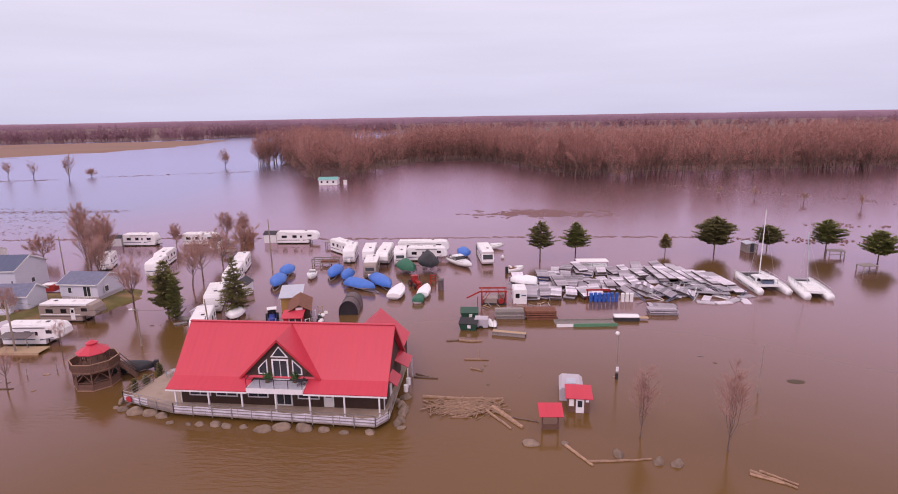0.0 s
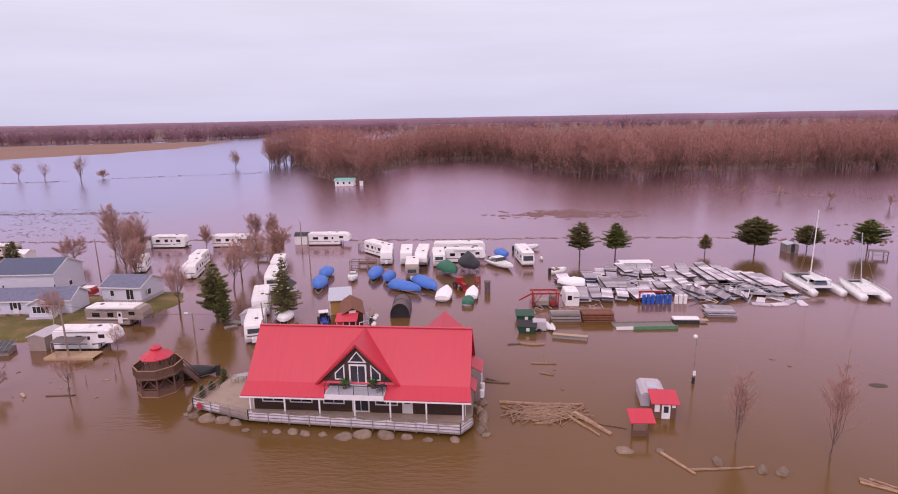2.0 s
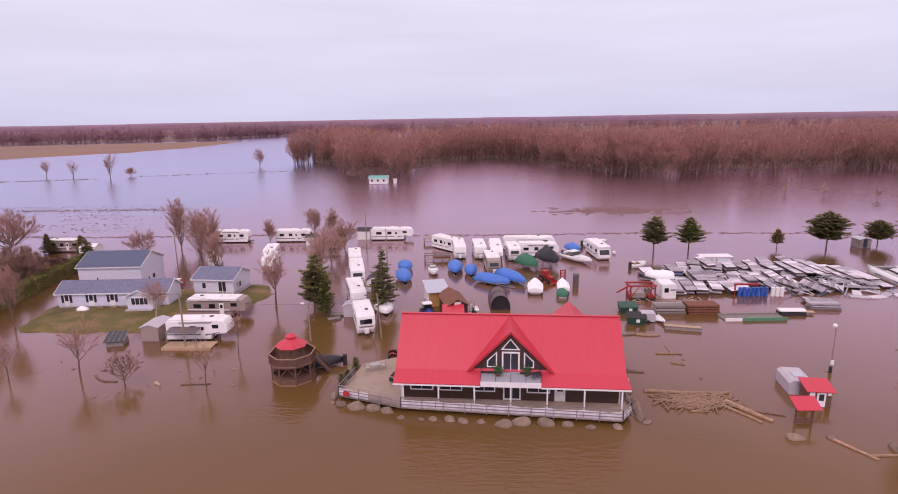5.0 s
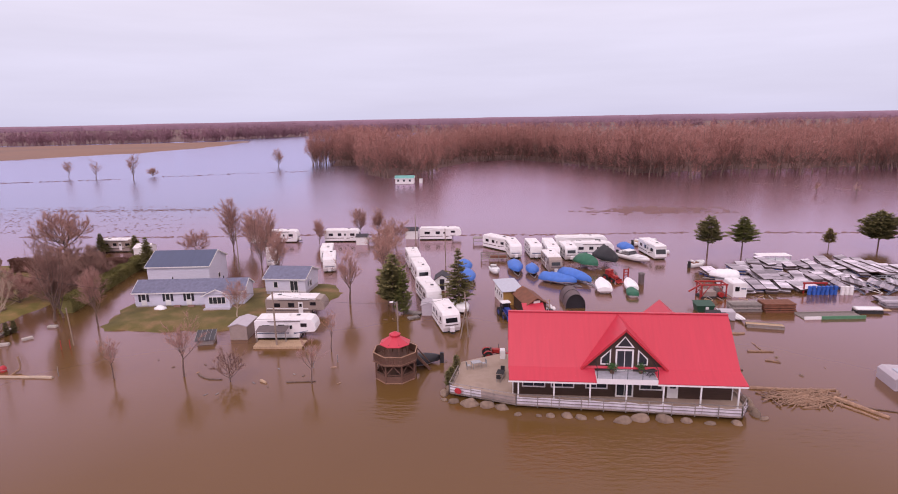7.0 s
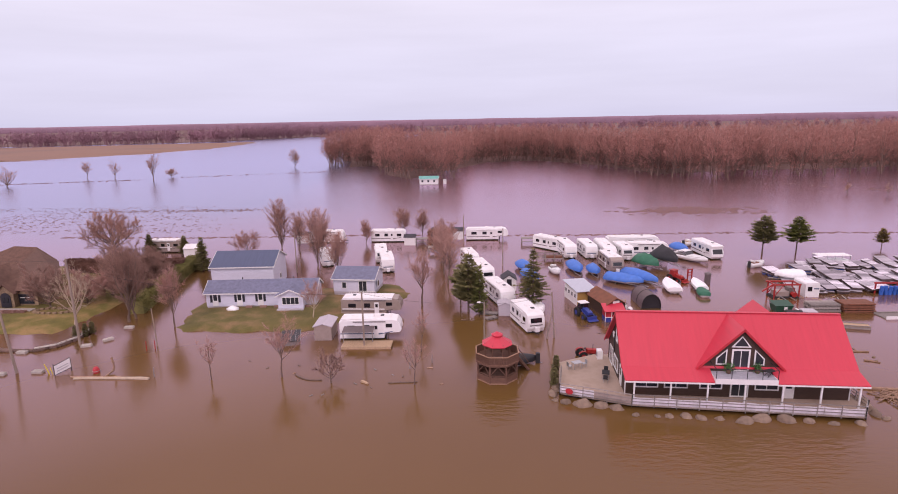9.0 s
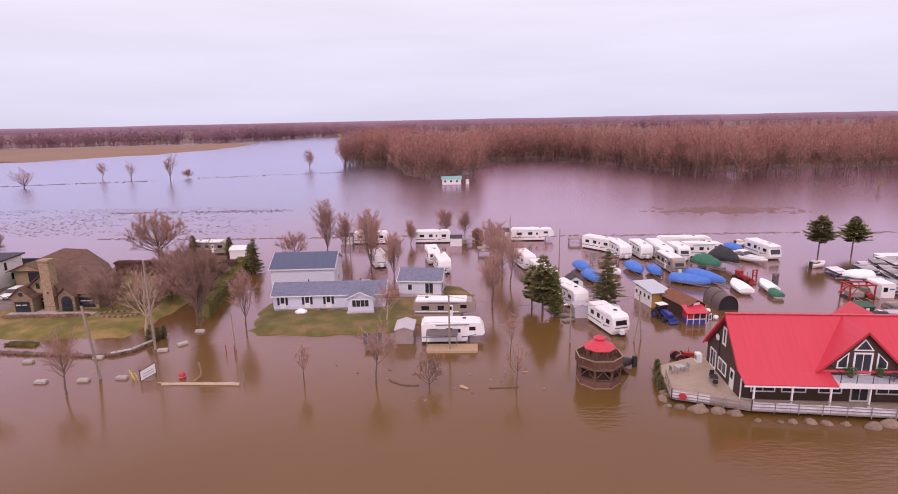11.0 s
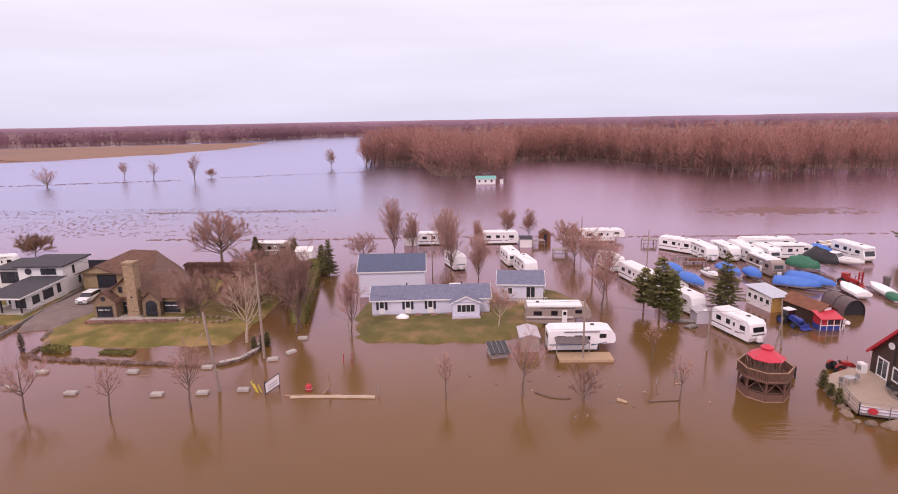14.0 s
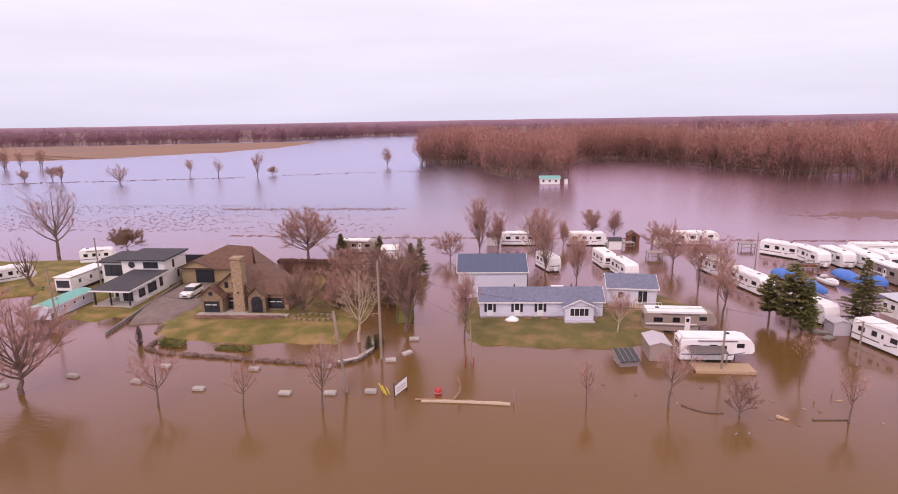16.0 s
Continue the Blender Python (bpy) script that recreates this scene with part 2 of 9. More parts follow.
M_STONE = mat("tan_fieldstone", (0.30, 0.21, 0.13), 0.85, var=0.4, scale=3.0, fine=9, bump=0.7, bump_scale=6, rnd=0.25)
M_DARKSTONE = mat("dark_garden_stone", (0.15, 0.095, 0.075), 0.9, var=0.4, scale=3.0, fine=9, bump=0.6, bump_scale=6, rnd=0.3)
M_TANWALL = mat("tan_stucco", (0.36, 0.26, 0.15), 0.85, var=0.15)
M_BROWNROOF = mat("brown_shingles", (0.14, 0.074, 0.052), 0.88, var=0.28, scale=1.5, fine=12, bump=0.4)
M_CHARROOF = mat("charcoal_shingles", (0.055, 0.052, 0.062), 0.85, var=0.25, scale=2.0, fine=14, bump=0.3)
M_TEAL = mat("teal_metal_roof", (0.13, 0.42, 0.37), 0.5, var=0.12, scale=0.8)
M_WETGRASS = mat("soaked_lawn", (0.140, 0.118, 0.033), 0.95, var=0.4, scale=0.35, fine=5, second=(0.20, 0.125, 0.058), bump=0.5, bump_scale=8)
M_GRASS = mat("spring_lawn", (0.165, 0.140, 0.032), 0.95, var=0.4, scale=0.35, fine=5, second=(0.24, 0.155, 0.06), bump=0.5, bump_scale=8)
M_FIELD = mat("dry_straw_field", (0.29, 0.165, 0.115), 0.95, var=0.25, scale=0.01, fine=0.3, second=(0.20, 0.125, 0.10))
M_STUBBLE = mat("wet_straw_stubble", (0.20, 0.105, 0.10), 0.95, var=0.3)
M_ASPHALT = mat("gravel_drive", (0.19, 0.145, 0.13), 0.9, var=0.25, scale=0.8, bump=0.3)
M_ROCK = mat("grey_boulder", (0.23, 0.165, 0.12), 0.9, var=0.35, scale=1.5, bump=0.8, bump_scale=4, rnd=0.18)
M_CONC = mat("concrete_block", (0.42, 0.38, 0.34), 0.9, var=0.2, bump=0.3, rnd=0.12)
M_BARK = mat("grey_brown_bark", (0.17, 0.115, 0.09), 0.9, var=0.3, scale=4, stretch=(1, 1, 0.3))
M_BIRCH = mat("pale_bark", (0.47, 0.37, 0.27), 0.85, var=0.2, scale=4)
M_TWIG = mat("reddish_twigs", (0.44, 0.255, 0.21), 0.9, var=0.25, scale=0.5)
M_TWIGDARK = mat("dark_brown_twigs", (0.31, 0.185, 0.145), 0.9, var=0.25, scale=0.5)
M_BROWNHEDGE = mat("brown_hedge_twigs", (0.20, 0.10, 0.075), 0.9, var=0.35, scale=0.7, fine=4)
M_FORESTBARK = mat("woodland_trunks", (0.21, 0.135, 0.11), 0.9, var=0.3, scale=0.1)
M_FORESTTWIG = mat("woodland_twigs", (0.45, 0.22, 0.185), 0.9, var=0.14, scale=0.05, fine=0.3)
# mauve of the far woods: aerial haze put into the colour
M_HAZYTWIG = mat("hazy_distant_woods", (0.32, 0.175, 0.22), 0.9, var=0.2, scale=0.01, fine=0.1)
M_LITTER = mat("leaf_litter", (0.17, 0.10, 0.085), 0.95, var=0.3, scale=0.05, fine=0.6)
# paler mauve still: the haze over the horizon, as base colour
M_HAZYRIM = mat("hazy_wooded_rim", (0.27, 0.16, 0.21), 0.95, var=0.2, scale=0.004, fine=0.05)
M_NEEDLE = mat("conifer_needles", (0.195, 0.175, 0.065), 0.85, var=0.4, scale=0.8, fine=5)
M_CEDAR = mat("cedar_foliage", (0.19, 0.20, 0.055), 0.85, var=0.35, scale=0.9, fine=5)
M_OLIVE = mat("olive_brown_needles", (0.24, 0.18, 0.065), 0.85, var=0.35, scale=0.9, fine=5)
M_HEDGE = mat("hedge_leaves", (0.21, 0.195, 0.06), 0.85, var=0.4, scale=0.6, fine=4)
M_YELLOW = mat("yellow_paint", (0.62, 0.50, 0.04), 0.5)
M_OCHRE = mat("ochre_wall_boards", (0.47, 0.27, 0.08), 0.7, var=0.15, stretch=(6, 6, 1))
M_RUST = mat("rust_brown_roof", (0.20, 0.075, 0.04), 0.75, var=0.25, scale=1.5)
M_BROWNTARP = mat("dark_brown_tarp", (0.12, 0.08, 0.08), 0.55, var=0.2, bump=0.3, bump_scale=3)
M_BLUEPAINT = mat("blue_paint", (0.03, 0.055, 0.27), 0.45)
M_PLASTICBLUE = mat("blue_plastic_float", (0.02, 0.11, 0.44), 0.45, var=0.15, rnd=0.15)
M_GREEN = mat("dark_green_paint", (0.015, 0.075, 0.045), 0.5)
M_GREENTIN = mat("green_tin", (0.08, 0.24, 0.13), 0.55)
M_GREYTIN = mat("pale_tin_roof", (0.50, 0.53, 0.60), 0.4, 0.2, var=0.12)
M_DOCKTOP = mat("dock_boards", (0.36, 0.325, 0.36), 0.85, var=0.3, scale=1.5, stretch=(1, 8, 1), rnd=0.45)
M_DOCKPALE = mat("pale_dock_boards", (0.60, 0.56, 0.61), 0.8, var=0.4, scale=1.5, stretch=(1, 8, 1), rnd=0.4)
M_DARKTIMBER = mat("dark_timber", (0.085, 0.055, 0.048), 0.8, var=0.35, scale=2.2)
M_POLE = mat("utility_pole_wood", (0.30, 0.235, 0.19), 0.9, var=0.25, stretch=(1, 1, 0.2))
M_TYRE = mat("tyre_rubber", (0.02, 0.02, 0.02), 0.8)
M_REDMACH = mat("red_machine_paint", (0.36, 0.025, 0.02), 0.5, var=0.3)
M_MUD = mat("river_bed_mud", (0.10, 0.07, 0.045), 0.95)
M_FLOWER = mat("green_planter_leaves", (0.04, 0.12, 0.03), 0.8)


# ---- mesh helpers ----
class Geo:
    """Collects faces for one mesh."""

    def __init__(self):
        self.v, self.f = [], []

    def add(self, verts, faces):
        o = len(self.v)
        self.v.extend(tuple(p) for p in verts)
        self.f.extend(tuple(i + o for i in q) for q in faces)
        return self

    def hexa(self, p):
        return self.add(p, [(3, 2, 1, 0), (4, 5, 6, 7), (0, 1, 5, 4), (1, 2, 6, 5), (2, 3, 7, 6), (3, 0, 4, 7)])

    def box(self, x0, x1, y0, y1, z0, z1):
        return self.hexa([(x0, y0, z0), (x1, y0, z0), (x1, y1, z0), (x0, y1, z0), (x0, y0, z1), (x1, y0, z1), (x1, y1, z1), (x0, y1, z1)])

    def bar(self, a, b, w, h):
        """A beam of width w and height h between two points."""
        a, b = Vector(a), Vector(b)
        d = (b - a).normalized()
        up = Vector((0, 0, 1)) if abs(d.z) < 0.95 else Vector((0, 1, 0))
        s = d.cross(up).normalized() * w / 2
        u = s.cross(d).normalized() * h / 2
        return self.hexa([a - s - u, a + s - u, b + s - u, b - s - u, a - s + u, a + s + u, b + s + u, b - s + u])

    def tube(self, a, b, r0, r1=None, n=8, caps=True):
        a, b = Vector(a), Vector(b)
        r1 = r0 if r1 is None else r1
        d = (b - a).normalized()
        s = d.orthogonal().normalized()
        t = d.cross(s)
        ring = [s * math.cos(2 * math.pi * i / n) + t * math.sin(2 * math.pi * i / n) for i in range(n)]
        vs = [a + q * r0 for q in ring] + [b + q * r1 for q in ring]
        fs = [(i, (i + 1) % n, n + (i + 1) % n, n + i) for i in range(n)]
        if caps:
            fs += [tuple(range(n - 1, -1, -1)), tuple(range(n, 2 * n))]
        return self.add(vs, fs)

    def loft(self, rings, closed=True, caps=True):
        n = len(rings[0])
        vs = [p for r in rings for p in r]
        fs = []
        for k in range(len(rings) - 1):
            for i in range(n if closed else n - 1):
                j = (i + 1) % n
                fs.append((k * n + i, k * n + j, (k + 1) * n + j, (k + 1) * n + i))
        if caps:
            fs += [tuple(range(n - 1, -1, -1)), tuple(range((len(rings) - 1) * n, len(rings) * n))]
        return self.add(vs, fs)

    def prism(self, poly, axis, a, b):
        """A flat outline pushed along an axis from a to b."""
        def at(p, w):
            return {"x": (w, p[0], p[1]), "y": (p[0], w, p[1]), "z": (p[0], p[1], w)}[axis]
        return self.loft([[at(p, a) for p in poly], [at(p, b) for p in poly]])

    def slab(self, quad, thick):
        """A plate: a quad or polygon with thickness downwards along its normal."""
        q = [Vector(p) for p in quad]
        nrm = (q[1] - q[0]).cross(q[2] - q[1]).normalized()
        if nrm.z < 0:
            nrm = -nrm
        return self.loft([[p - nrm * thick for p in q], q])


def link(name, geo, material, smooth=False):
    me = bpy.data.meshes.new(name)
    me.from_pydata(geo.v, [], geo.f)
    me.materials.append(material)
    bm = bmesh.new()
    bm.from_mesh(me)
    bmesh.ops.recalc_face_normals(bm, faces=bm.faces)
    bm.to_mesh(me)
    bm.free()
    if smooth:
        me.polygons.foreach_set("use_smooth", [True] * len(me.polygons))
    return new(name, me)


def part(name, geo, material, parent, label="", smooth=False):
    ob = link(name, geo, material, smooth)
    ob.parent = parent
    if label:
        tagged(ob, label)
    return ob


def thing(name, x, y, z=0.0, rz=0.0, label="", category="", group="", kind=""):
    ob = new(name)
    ob.empty_display_size = 0.3
    ob.matrix_world = pose(x, y, z, 0, 0, rz)
    return tagged(ob, label, category, group, kind)


def solid(name, geo, material, label, category, group="", kind="", smooth=False):
    return tagged(link(name, geo, material, smooth), label, category, group, kind)


def window(parent, x, y, z, w, h, rz=0.0, bars=1, frame_mat=None, glass=None, fw=0.09):
    """A window on a wall whose outside faces local -y before the turn rz; x, y, z: the middle of its sill line."""
    m = pose(x, y, z, 0, 0, rz)
    g = Geo()
    inner, outer = (w / 2 - fw, fw, h - fw), (w / 2, 0, h)
    loop = [[(-q, y, a), (q, y, a), (q, y, b), (-q, y, b)] for (q, a, b), y in ((inner, -0.07), (outer, -0.07), (outer, 0.03), (inner, 0.03), (inner, -0.07))]
    g.loft(loop, caps=False)
    g.v = [m @ Vector(p) for p in g.v]
    fr = part("window", g, frame_mat or M_WHITE, parent)
    for i in range(bars):
        u = -w / 2 + w * (i + 1) / (bars + 1)
        k = Geo().box(u - 0.03, u + 0.03, -0.06, 0.02, fw, h - fw)
        k.v = [m @ Vector(p) for p in k.v]
        part("glazing_bar", k, frame_mat or M_WHITE, fr)
    p = Geo().box(-w / 2 + fw, w / 2 - fw, -0.03, 0.0, fw, h - fw)
    p.v = [m @ Vector(q) for q in p.v]
    part("pane", p, glass or M_GLASS, fr)
    return fr


def door(parent, x, y, z, w=0.95, h=2.05, rz=0.0, material=None, light=True):
    m = pose(x, y, z, 0, 0, rz)
    g = Geo().box(-w / 2, w / 2, -0.05, 0.03, 0, h)
    g.v = [m @ Vector(p) for p in g.v]
    d = part("door", g, material or M_WHITE, parent)
    if light:
        p = Geo().box(-w * 0.28, w * 0.28, -0.065, -0.04, h * 0.52, h * 0.88)
        p.v = [m @ Vector(q) for q in p.v]
        part("pane", p, M_GLASS, d)
    return d


# ---- water, ground, fields ----
def sheet(name, outline, z, material, label, category, skirt=-1.2, seed=1, rough=0.0, step=0, kind="structure"):
    """A piece of land with sloping banks: an outline, raised to z inside and falling under the water at its rim."""
    c = Vector((sum(p[0] for p in outline) / len(outline), sum(p[1] for p in outline) / len(outline)))
    rnd = random.Random(seed)
    pts = []
    for i, p in enumerate(outline):
        q = outline[(i + 1) % len(outline)]
        for k in range(6):
            t = k / 6
            w = Vector((p[0] + (q[0] - p[0]) * t, p[1] + (q[1] - p[1]) * t))
            pts.append(w + Vector((rnd.uniform(-1, 1), rnd.uniform(-1, 1))) * rough)
    rings = []
    for s, h in ((1.10, skirt), (1.0, 0.0), (0.93, z * 0.7), (0.8, z), (0.5, z * 1.05), (0.2, z * 1.1)):
        rings.append([(c.x + (p.x - c.x) * s, c.y + (p.y - c.y) * s, h + (rnd.uniform(-0.04, 0.04) if s < 0.95 else 0)) for p in pts])
    g = Geo().loft(rings)
    return solid(name, g, material, label, category, kind=kind, smooth=True)


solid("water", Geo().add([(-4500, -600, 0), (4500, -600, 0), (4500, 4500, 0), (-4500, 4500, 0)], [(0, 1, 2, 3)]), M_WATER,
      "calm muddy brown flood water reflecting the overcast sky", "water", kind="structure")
solid("ground", Geo().add([(-4500, -600, -1.6), (4500, -600, -1.6), (4500, 4500, -1.6), (-4500, 4500, -1.6)], [(0, 1, 2, 3)]), M_MUD,
      "drowned muddy ground under the flood water", "ground", kind="structure")
sheet("field", [(-1250, 420), (-700, 380), (-455, 446), (-420, 462), (-342, 565), (-330, 700), (-345, 830), (-640, 760), (-1300, 640)], 0.5, M_FIELD,
      "dry straw-coloured field beyond the flood", "field", rough=9, seed=4)
sheet("lawn_1", [(-86, 73.5), (-76, 72.6), (-66, 73.4), (-62, 78), (-56.5, 83), (-54.8, 90), (-58, 95), (-68, 93), (-86.5, 92), (-87.5, 82)], 0.55, M_WETGRASS,
      "patchy soaked green-brown lawn above the flood around the mobile home", "lawn", seed=2, rough=0.5)
sheet("lawn_2", [(-127, 73.3), (-115, 72.0), (-103, 72.8), (-102, 78), (-101, 92), (-101, 112), (-118, 113), (-140, 108), (-137, 92), (-131, 80)], 0.5, M_GRASS,
      "green front lawn before the stone house", "lawn", seed=3, rough=0.4)
sheet("lawn_3", [(-152, 80.5), (-140, 79), (-136.5, 82), (-138, 100), (-150, 108), (-170, 114), (-196, 112), (-200, 92), (-172, 84), (-158, 92)], 0.4, M_GRASS,
      "grassy yard beside the white modern house", "lawn", seed=5, rough=0.5)
sheet("driveway", [(-134.5, 78), (-128.5, 79), (-127.2, 85), (-131, 98), (-137, 99), (-136.8, 86)], 0.66, M_ASPHALT,
      "wet gravel driveway running down into the flood", "driveway", seed=6, rough=0.2)


def clumps(name, spots, material, label, category, size=(0.2, 0.5), blades=5, seed=3, height=0.5, flat=False):
    """Low tufts of stalks and floating litter, one mesh."""
    rnd = random.Random(seed)
    g = Geo()
    for x, y in spots:
        for _ in range(blades):
            w = rnd.uniform(*size)
            a = rnd.uniform(-0.25, 0.25) if flat else rnd.uniform(0, 6.28)
            dx, dy = math.cos(a) * w, math.sin(a) * w * 0.6
            px, py = x + rnd.uniform(-1, 1) * size[1], y + rnd.uniform(-1, 1) * size[1]
            h = rnd.uniform(0.4, 1) * height
            g.add([(px - dx, py - dy, 0.005), (px + dx, py + dy, 0.005), (px + dx * 0.3 + rnd.uniform(-.2, .2), py + dy * 0.3 + rnd.uniform(-.2, .2), h),
                   (px + dy, py - dx, 0.004)], [(0, 1, 2), (1, 3, 2), (3, 0, 2)])
    me = bpy.data.meshes.new(name)
    me.from_pydata(g.v, [], g.f)
    me.materials.append(material)
    return tagged(new(name, me), label, category, kind="stuff")


rs = random.Random(11)
spots = []
for row in range(15):
    y = 146 + row * 3.2
    for k in range(300):
        x = -330 + k * 0.75 + rs.uniform(-1.2, 1.2)
        if rs.random() < 0.8 and x < -118 + (y - 146) * -0.3 + rs.uniform(-14, 14) and noise.noise((x * 0.03, y * 0.06, 0)) + 0.7 * noise.noise((x * 0.16, y * 0.3, 4)) > -0.15:
            spots.append((x, y + rs.uniform(-1.5, 1.5)))
spots += [(-114 - 58 * rs.random() + rs.gauss(0, 2), 182.5 + rs.gauss(0, 1.5)) for _ in range(420)]
clumps("stubble", spots, M_STUBBLE, "rows of drowned straw stubble showing above the flood", "stubble", (0.04, 0.24), 8, 5, 0.07, True)
spots = [(rs.gauss(23, 9), rs.gauss(171, 3.5)) for _ in range(230)]
clumps("marsh_grass", spots, M_STUBBLE, "patch of drowned marsh grass", "grass", (0.3, 1.0), 5, 6, 0.12, True)
spots = [(x + rs.uniform(-0.6, 0.6), 136.5 + math.sin(x * 0.07) * 0.7 - 0.02 * x + rs.uniform(-0.4, 0.4)) for x in np.arange(-150, 60, 0.55) if rs.random() < 0.75]
clumps("grass_bank", spots, M_STUBBLE, "thin line of grass along a drowned bank", "grass", (0.2, 0.7), 3, 7, 0.12, True)
spots = []
for x0, y0, x1, y1, n in ((-330, 262, -215, 288, 170), (-200, 298, -120, 322, 60), (80, 240, 150, 172, 90), (62, 132, 92, 128, 50), (88, 150, 130, 140, 40), (-420, 455, -380, 470, 40)):
    for _ in range(n):
        t = rs.random()
        spots.append((x0 + (x1 - x0) * t + rs.gauss(0, 1.4), y0 + (y1 - y0) * t + rs.gauss(0, 1.4)))
clumps("hedgerow_brush", spots, M_STUBBLE, "low brush along drowned fence lines", "brush", (0.08, 0.4), 4, 8, 0.35, True)


# ---- the lodge with the red roof ----
def lodge():
    t = thing("lodge", 0, 0, 0, 0, "two-storey brown lodge with a bright red metal roof", "house")
    t.matrix_world = pose(-18.3, 55, 0, 0, 0, -3.8) @ pose(18.3, -55, 0)
    X0, X1, RY, RZ = -29.6, -7.05, 56.87, 8.08
    BY, BZ, EY, EZ = 52.55, 3.75, 50.85, 3.05
    roof = part("roof", Geo().slab([(X0, BY, BZ), (X1, BY, BZ), (X1, RY, RZ), (X0, RY, RZ)], 0.14)
                .slab([(X0, RY, RZ), (X1, RY, RZ), (X1, 62.2, 2.9), (X0, 62.2, 2.9)], 0.14), M_RED, t, "bright red standing-seam metal roof")
    bx0, bx1, by, bz = -21.0, -15.3, 50.85, 3.4
    for x0, x1, x2, x3 in ((X0 + 0.05, bx0 - 0.06, bx0 - 0.06, X0), (bx1 + 0.06, X1 + 0.18, X1, bx1 + 0.06)):
        part("porch_roof", Geo().slab([(x0, EY, EZ), (x1, EY, EZ), (x2, BY - 0.002, BZ), (x3, BY - 0.002, BZ)], 0.1), M_RED, t)
        part("fascia", Geo().box(min(x0, x3), x1, EY - 0.03, EY + 0.02, EZ - 0.24, EZ - 0.09), M_WHITE, t)
        n = int((x1 - x0) / 0.62)
        for k in range(1, n):
            x = x0 + (x1 - x0) * k / n
            part("seam", Geo().bar((x, EY, EZ + 0.006), (x, BY, BZ + 0.006), 0.014, 0.006), M_RED, roof)
    for k in range(1, 36):
        x = X0 + (X1 - X0) * k / 36
        part("seam", Geo().bar((x, BY, BZ + 0.006), (x, RY, RZ + 0.006), 0.014, 0.006), M_RED, roof)
    part("ridge_cap", Geo().bar((X0, RY, RZ + 0.03), (X1, RY, RZ + 0.03), 0.35, 0.07), M_RED, roof)
    for x in (X0 + 0.02, X1 - 0.02):
        part("verge_board", Geo().bar((x, BY, BZ - 0.22), (x, RY, RZ - 0.22), 0.06, 0.24).bar((x, RY, RZ - 0.22), (x, 62.2, 2.68), 0.06, 0.24), M_REDTRIM, t)
    # rear wing with its own gable
    cx, hw, ry1 = -11.0, 3.6, 67.6
    part("rear_roof", Geo().slab([(cx - hw, ry1, 2.9), (cx, ry1, 6.1), (cx, 58.6, 6.1), (cx - hw, 61.9, 2.9)], 0.12)
         .slab([(cx + hw, 61.9, 2.9), (cx, 58.6, 6.1), (cx, ry1, 6.1), (cx + hw, ry1, 2.9)], 0.12), M_RED, t)
    part("rear_wall", Geo().prism([(cx - hw + 0.4, 0.0), (cx + hw - 0.4, 0.0), (cx + hw - 0.4, 3.0), (cx, 5.9), (cx - hw + 0.4, 3.0)], "y", 62.01, ry1 - 0.3), M_BROWN, t)
    # walls
    WX0, WX1, WY0, WY1 = -29.1, -7.6, 52.7, 62.0
    prof = [(WY0, 0.6), (WY1, 0.6), (WY1, 2.9), (RY, RZ - 0.25), (WY0, BZ - 0.1)]
    part("wall", Geo().prism(prof, "x", WX0, WX0 + 0.25), M_BROWN, t)
    part("wall", Geo().prism(prof, "x", WX1 - 0.25, WX1), M_BROWN, t)
    part("wall", Geo().box(WX0 + 0.25, WX1 - 0.25, WY0, WY0 + 0.25, 0.6, 3.5), M_BROWN, t)
    part("wall", Geo().box(WX0 + 0.25, WX1 - 0.25, WY1 - 0.25, WY1, 0.6, 2.9), M_BROWN, t)
    for x in (WX0 - 0.02, WX1 + 0.02):
        part("corner_trim", Geo().box(x - 0.05, x + 0.05, WY0 - 0.06, WY0 + 0.06, 0.6, 3.3), M_WHITE, t)
    for x0, x1 in ((-28.2, -25.85), (-25.3, -22.95), (-21.85, -19.65), (-16.55, -14.25)):
        window(t, (x0 + x1) / 2, WY0, 1.45, x1 - x0, 0.9, 0, 1, fw=0.12)
    window(t, -18.0, WY0, 0.65, 1.75, 2.1, 0, 1, fw=0.14)
    door(t, -13.3, WY0 - 0.01, 0.65, 1.05, 2.05)
    # west gable wall
    window(t, WX0, 60.1, 0.65, 1.7, 2.1, -90, 1, fw=0.14)
    window(t, WX0, 57.5, 1.1, 2.2, 1.5, -90, 1, fw=0.14)
    door(t, WX0 - 0.01, 54.9, 0.65, 1.0, 2.1, -90)
    window(t, WX0, 57.5, 4.3, 0.9, 2.0, -90, 0, fw=0.2)
    plaque = Geo()
    plaque.loft([[(WX0 - d, 59.3 + 0.45 * math.cos(a), 4.5 + 0.36 * math.sin(a)) for a in np.linspace(0, 2 * math.pi, 16, endpoint=False)] for d in (0, 0.06)])
    part("oval_plaque", plaque, M_WHITE, t, "white oval plaque")
    part("downpipe", Geo().tube((WX0 - 0.06, 58.6, 2.6), (WX0 - 0.06, 58.6, 4.9), 0.05, n=6), M_DARK, t)
    # east side: small red awnings over the side doors
    part("awning", Geo().slab([(WX1, 58.5, 3.3), (WX1 + 1.5, 58.5, 2.5), (WX1 + 1.5, 61.5, 2.5), (WX1, 61.5, 3.3)], 0.08), M_RED, t)
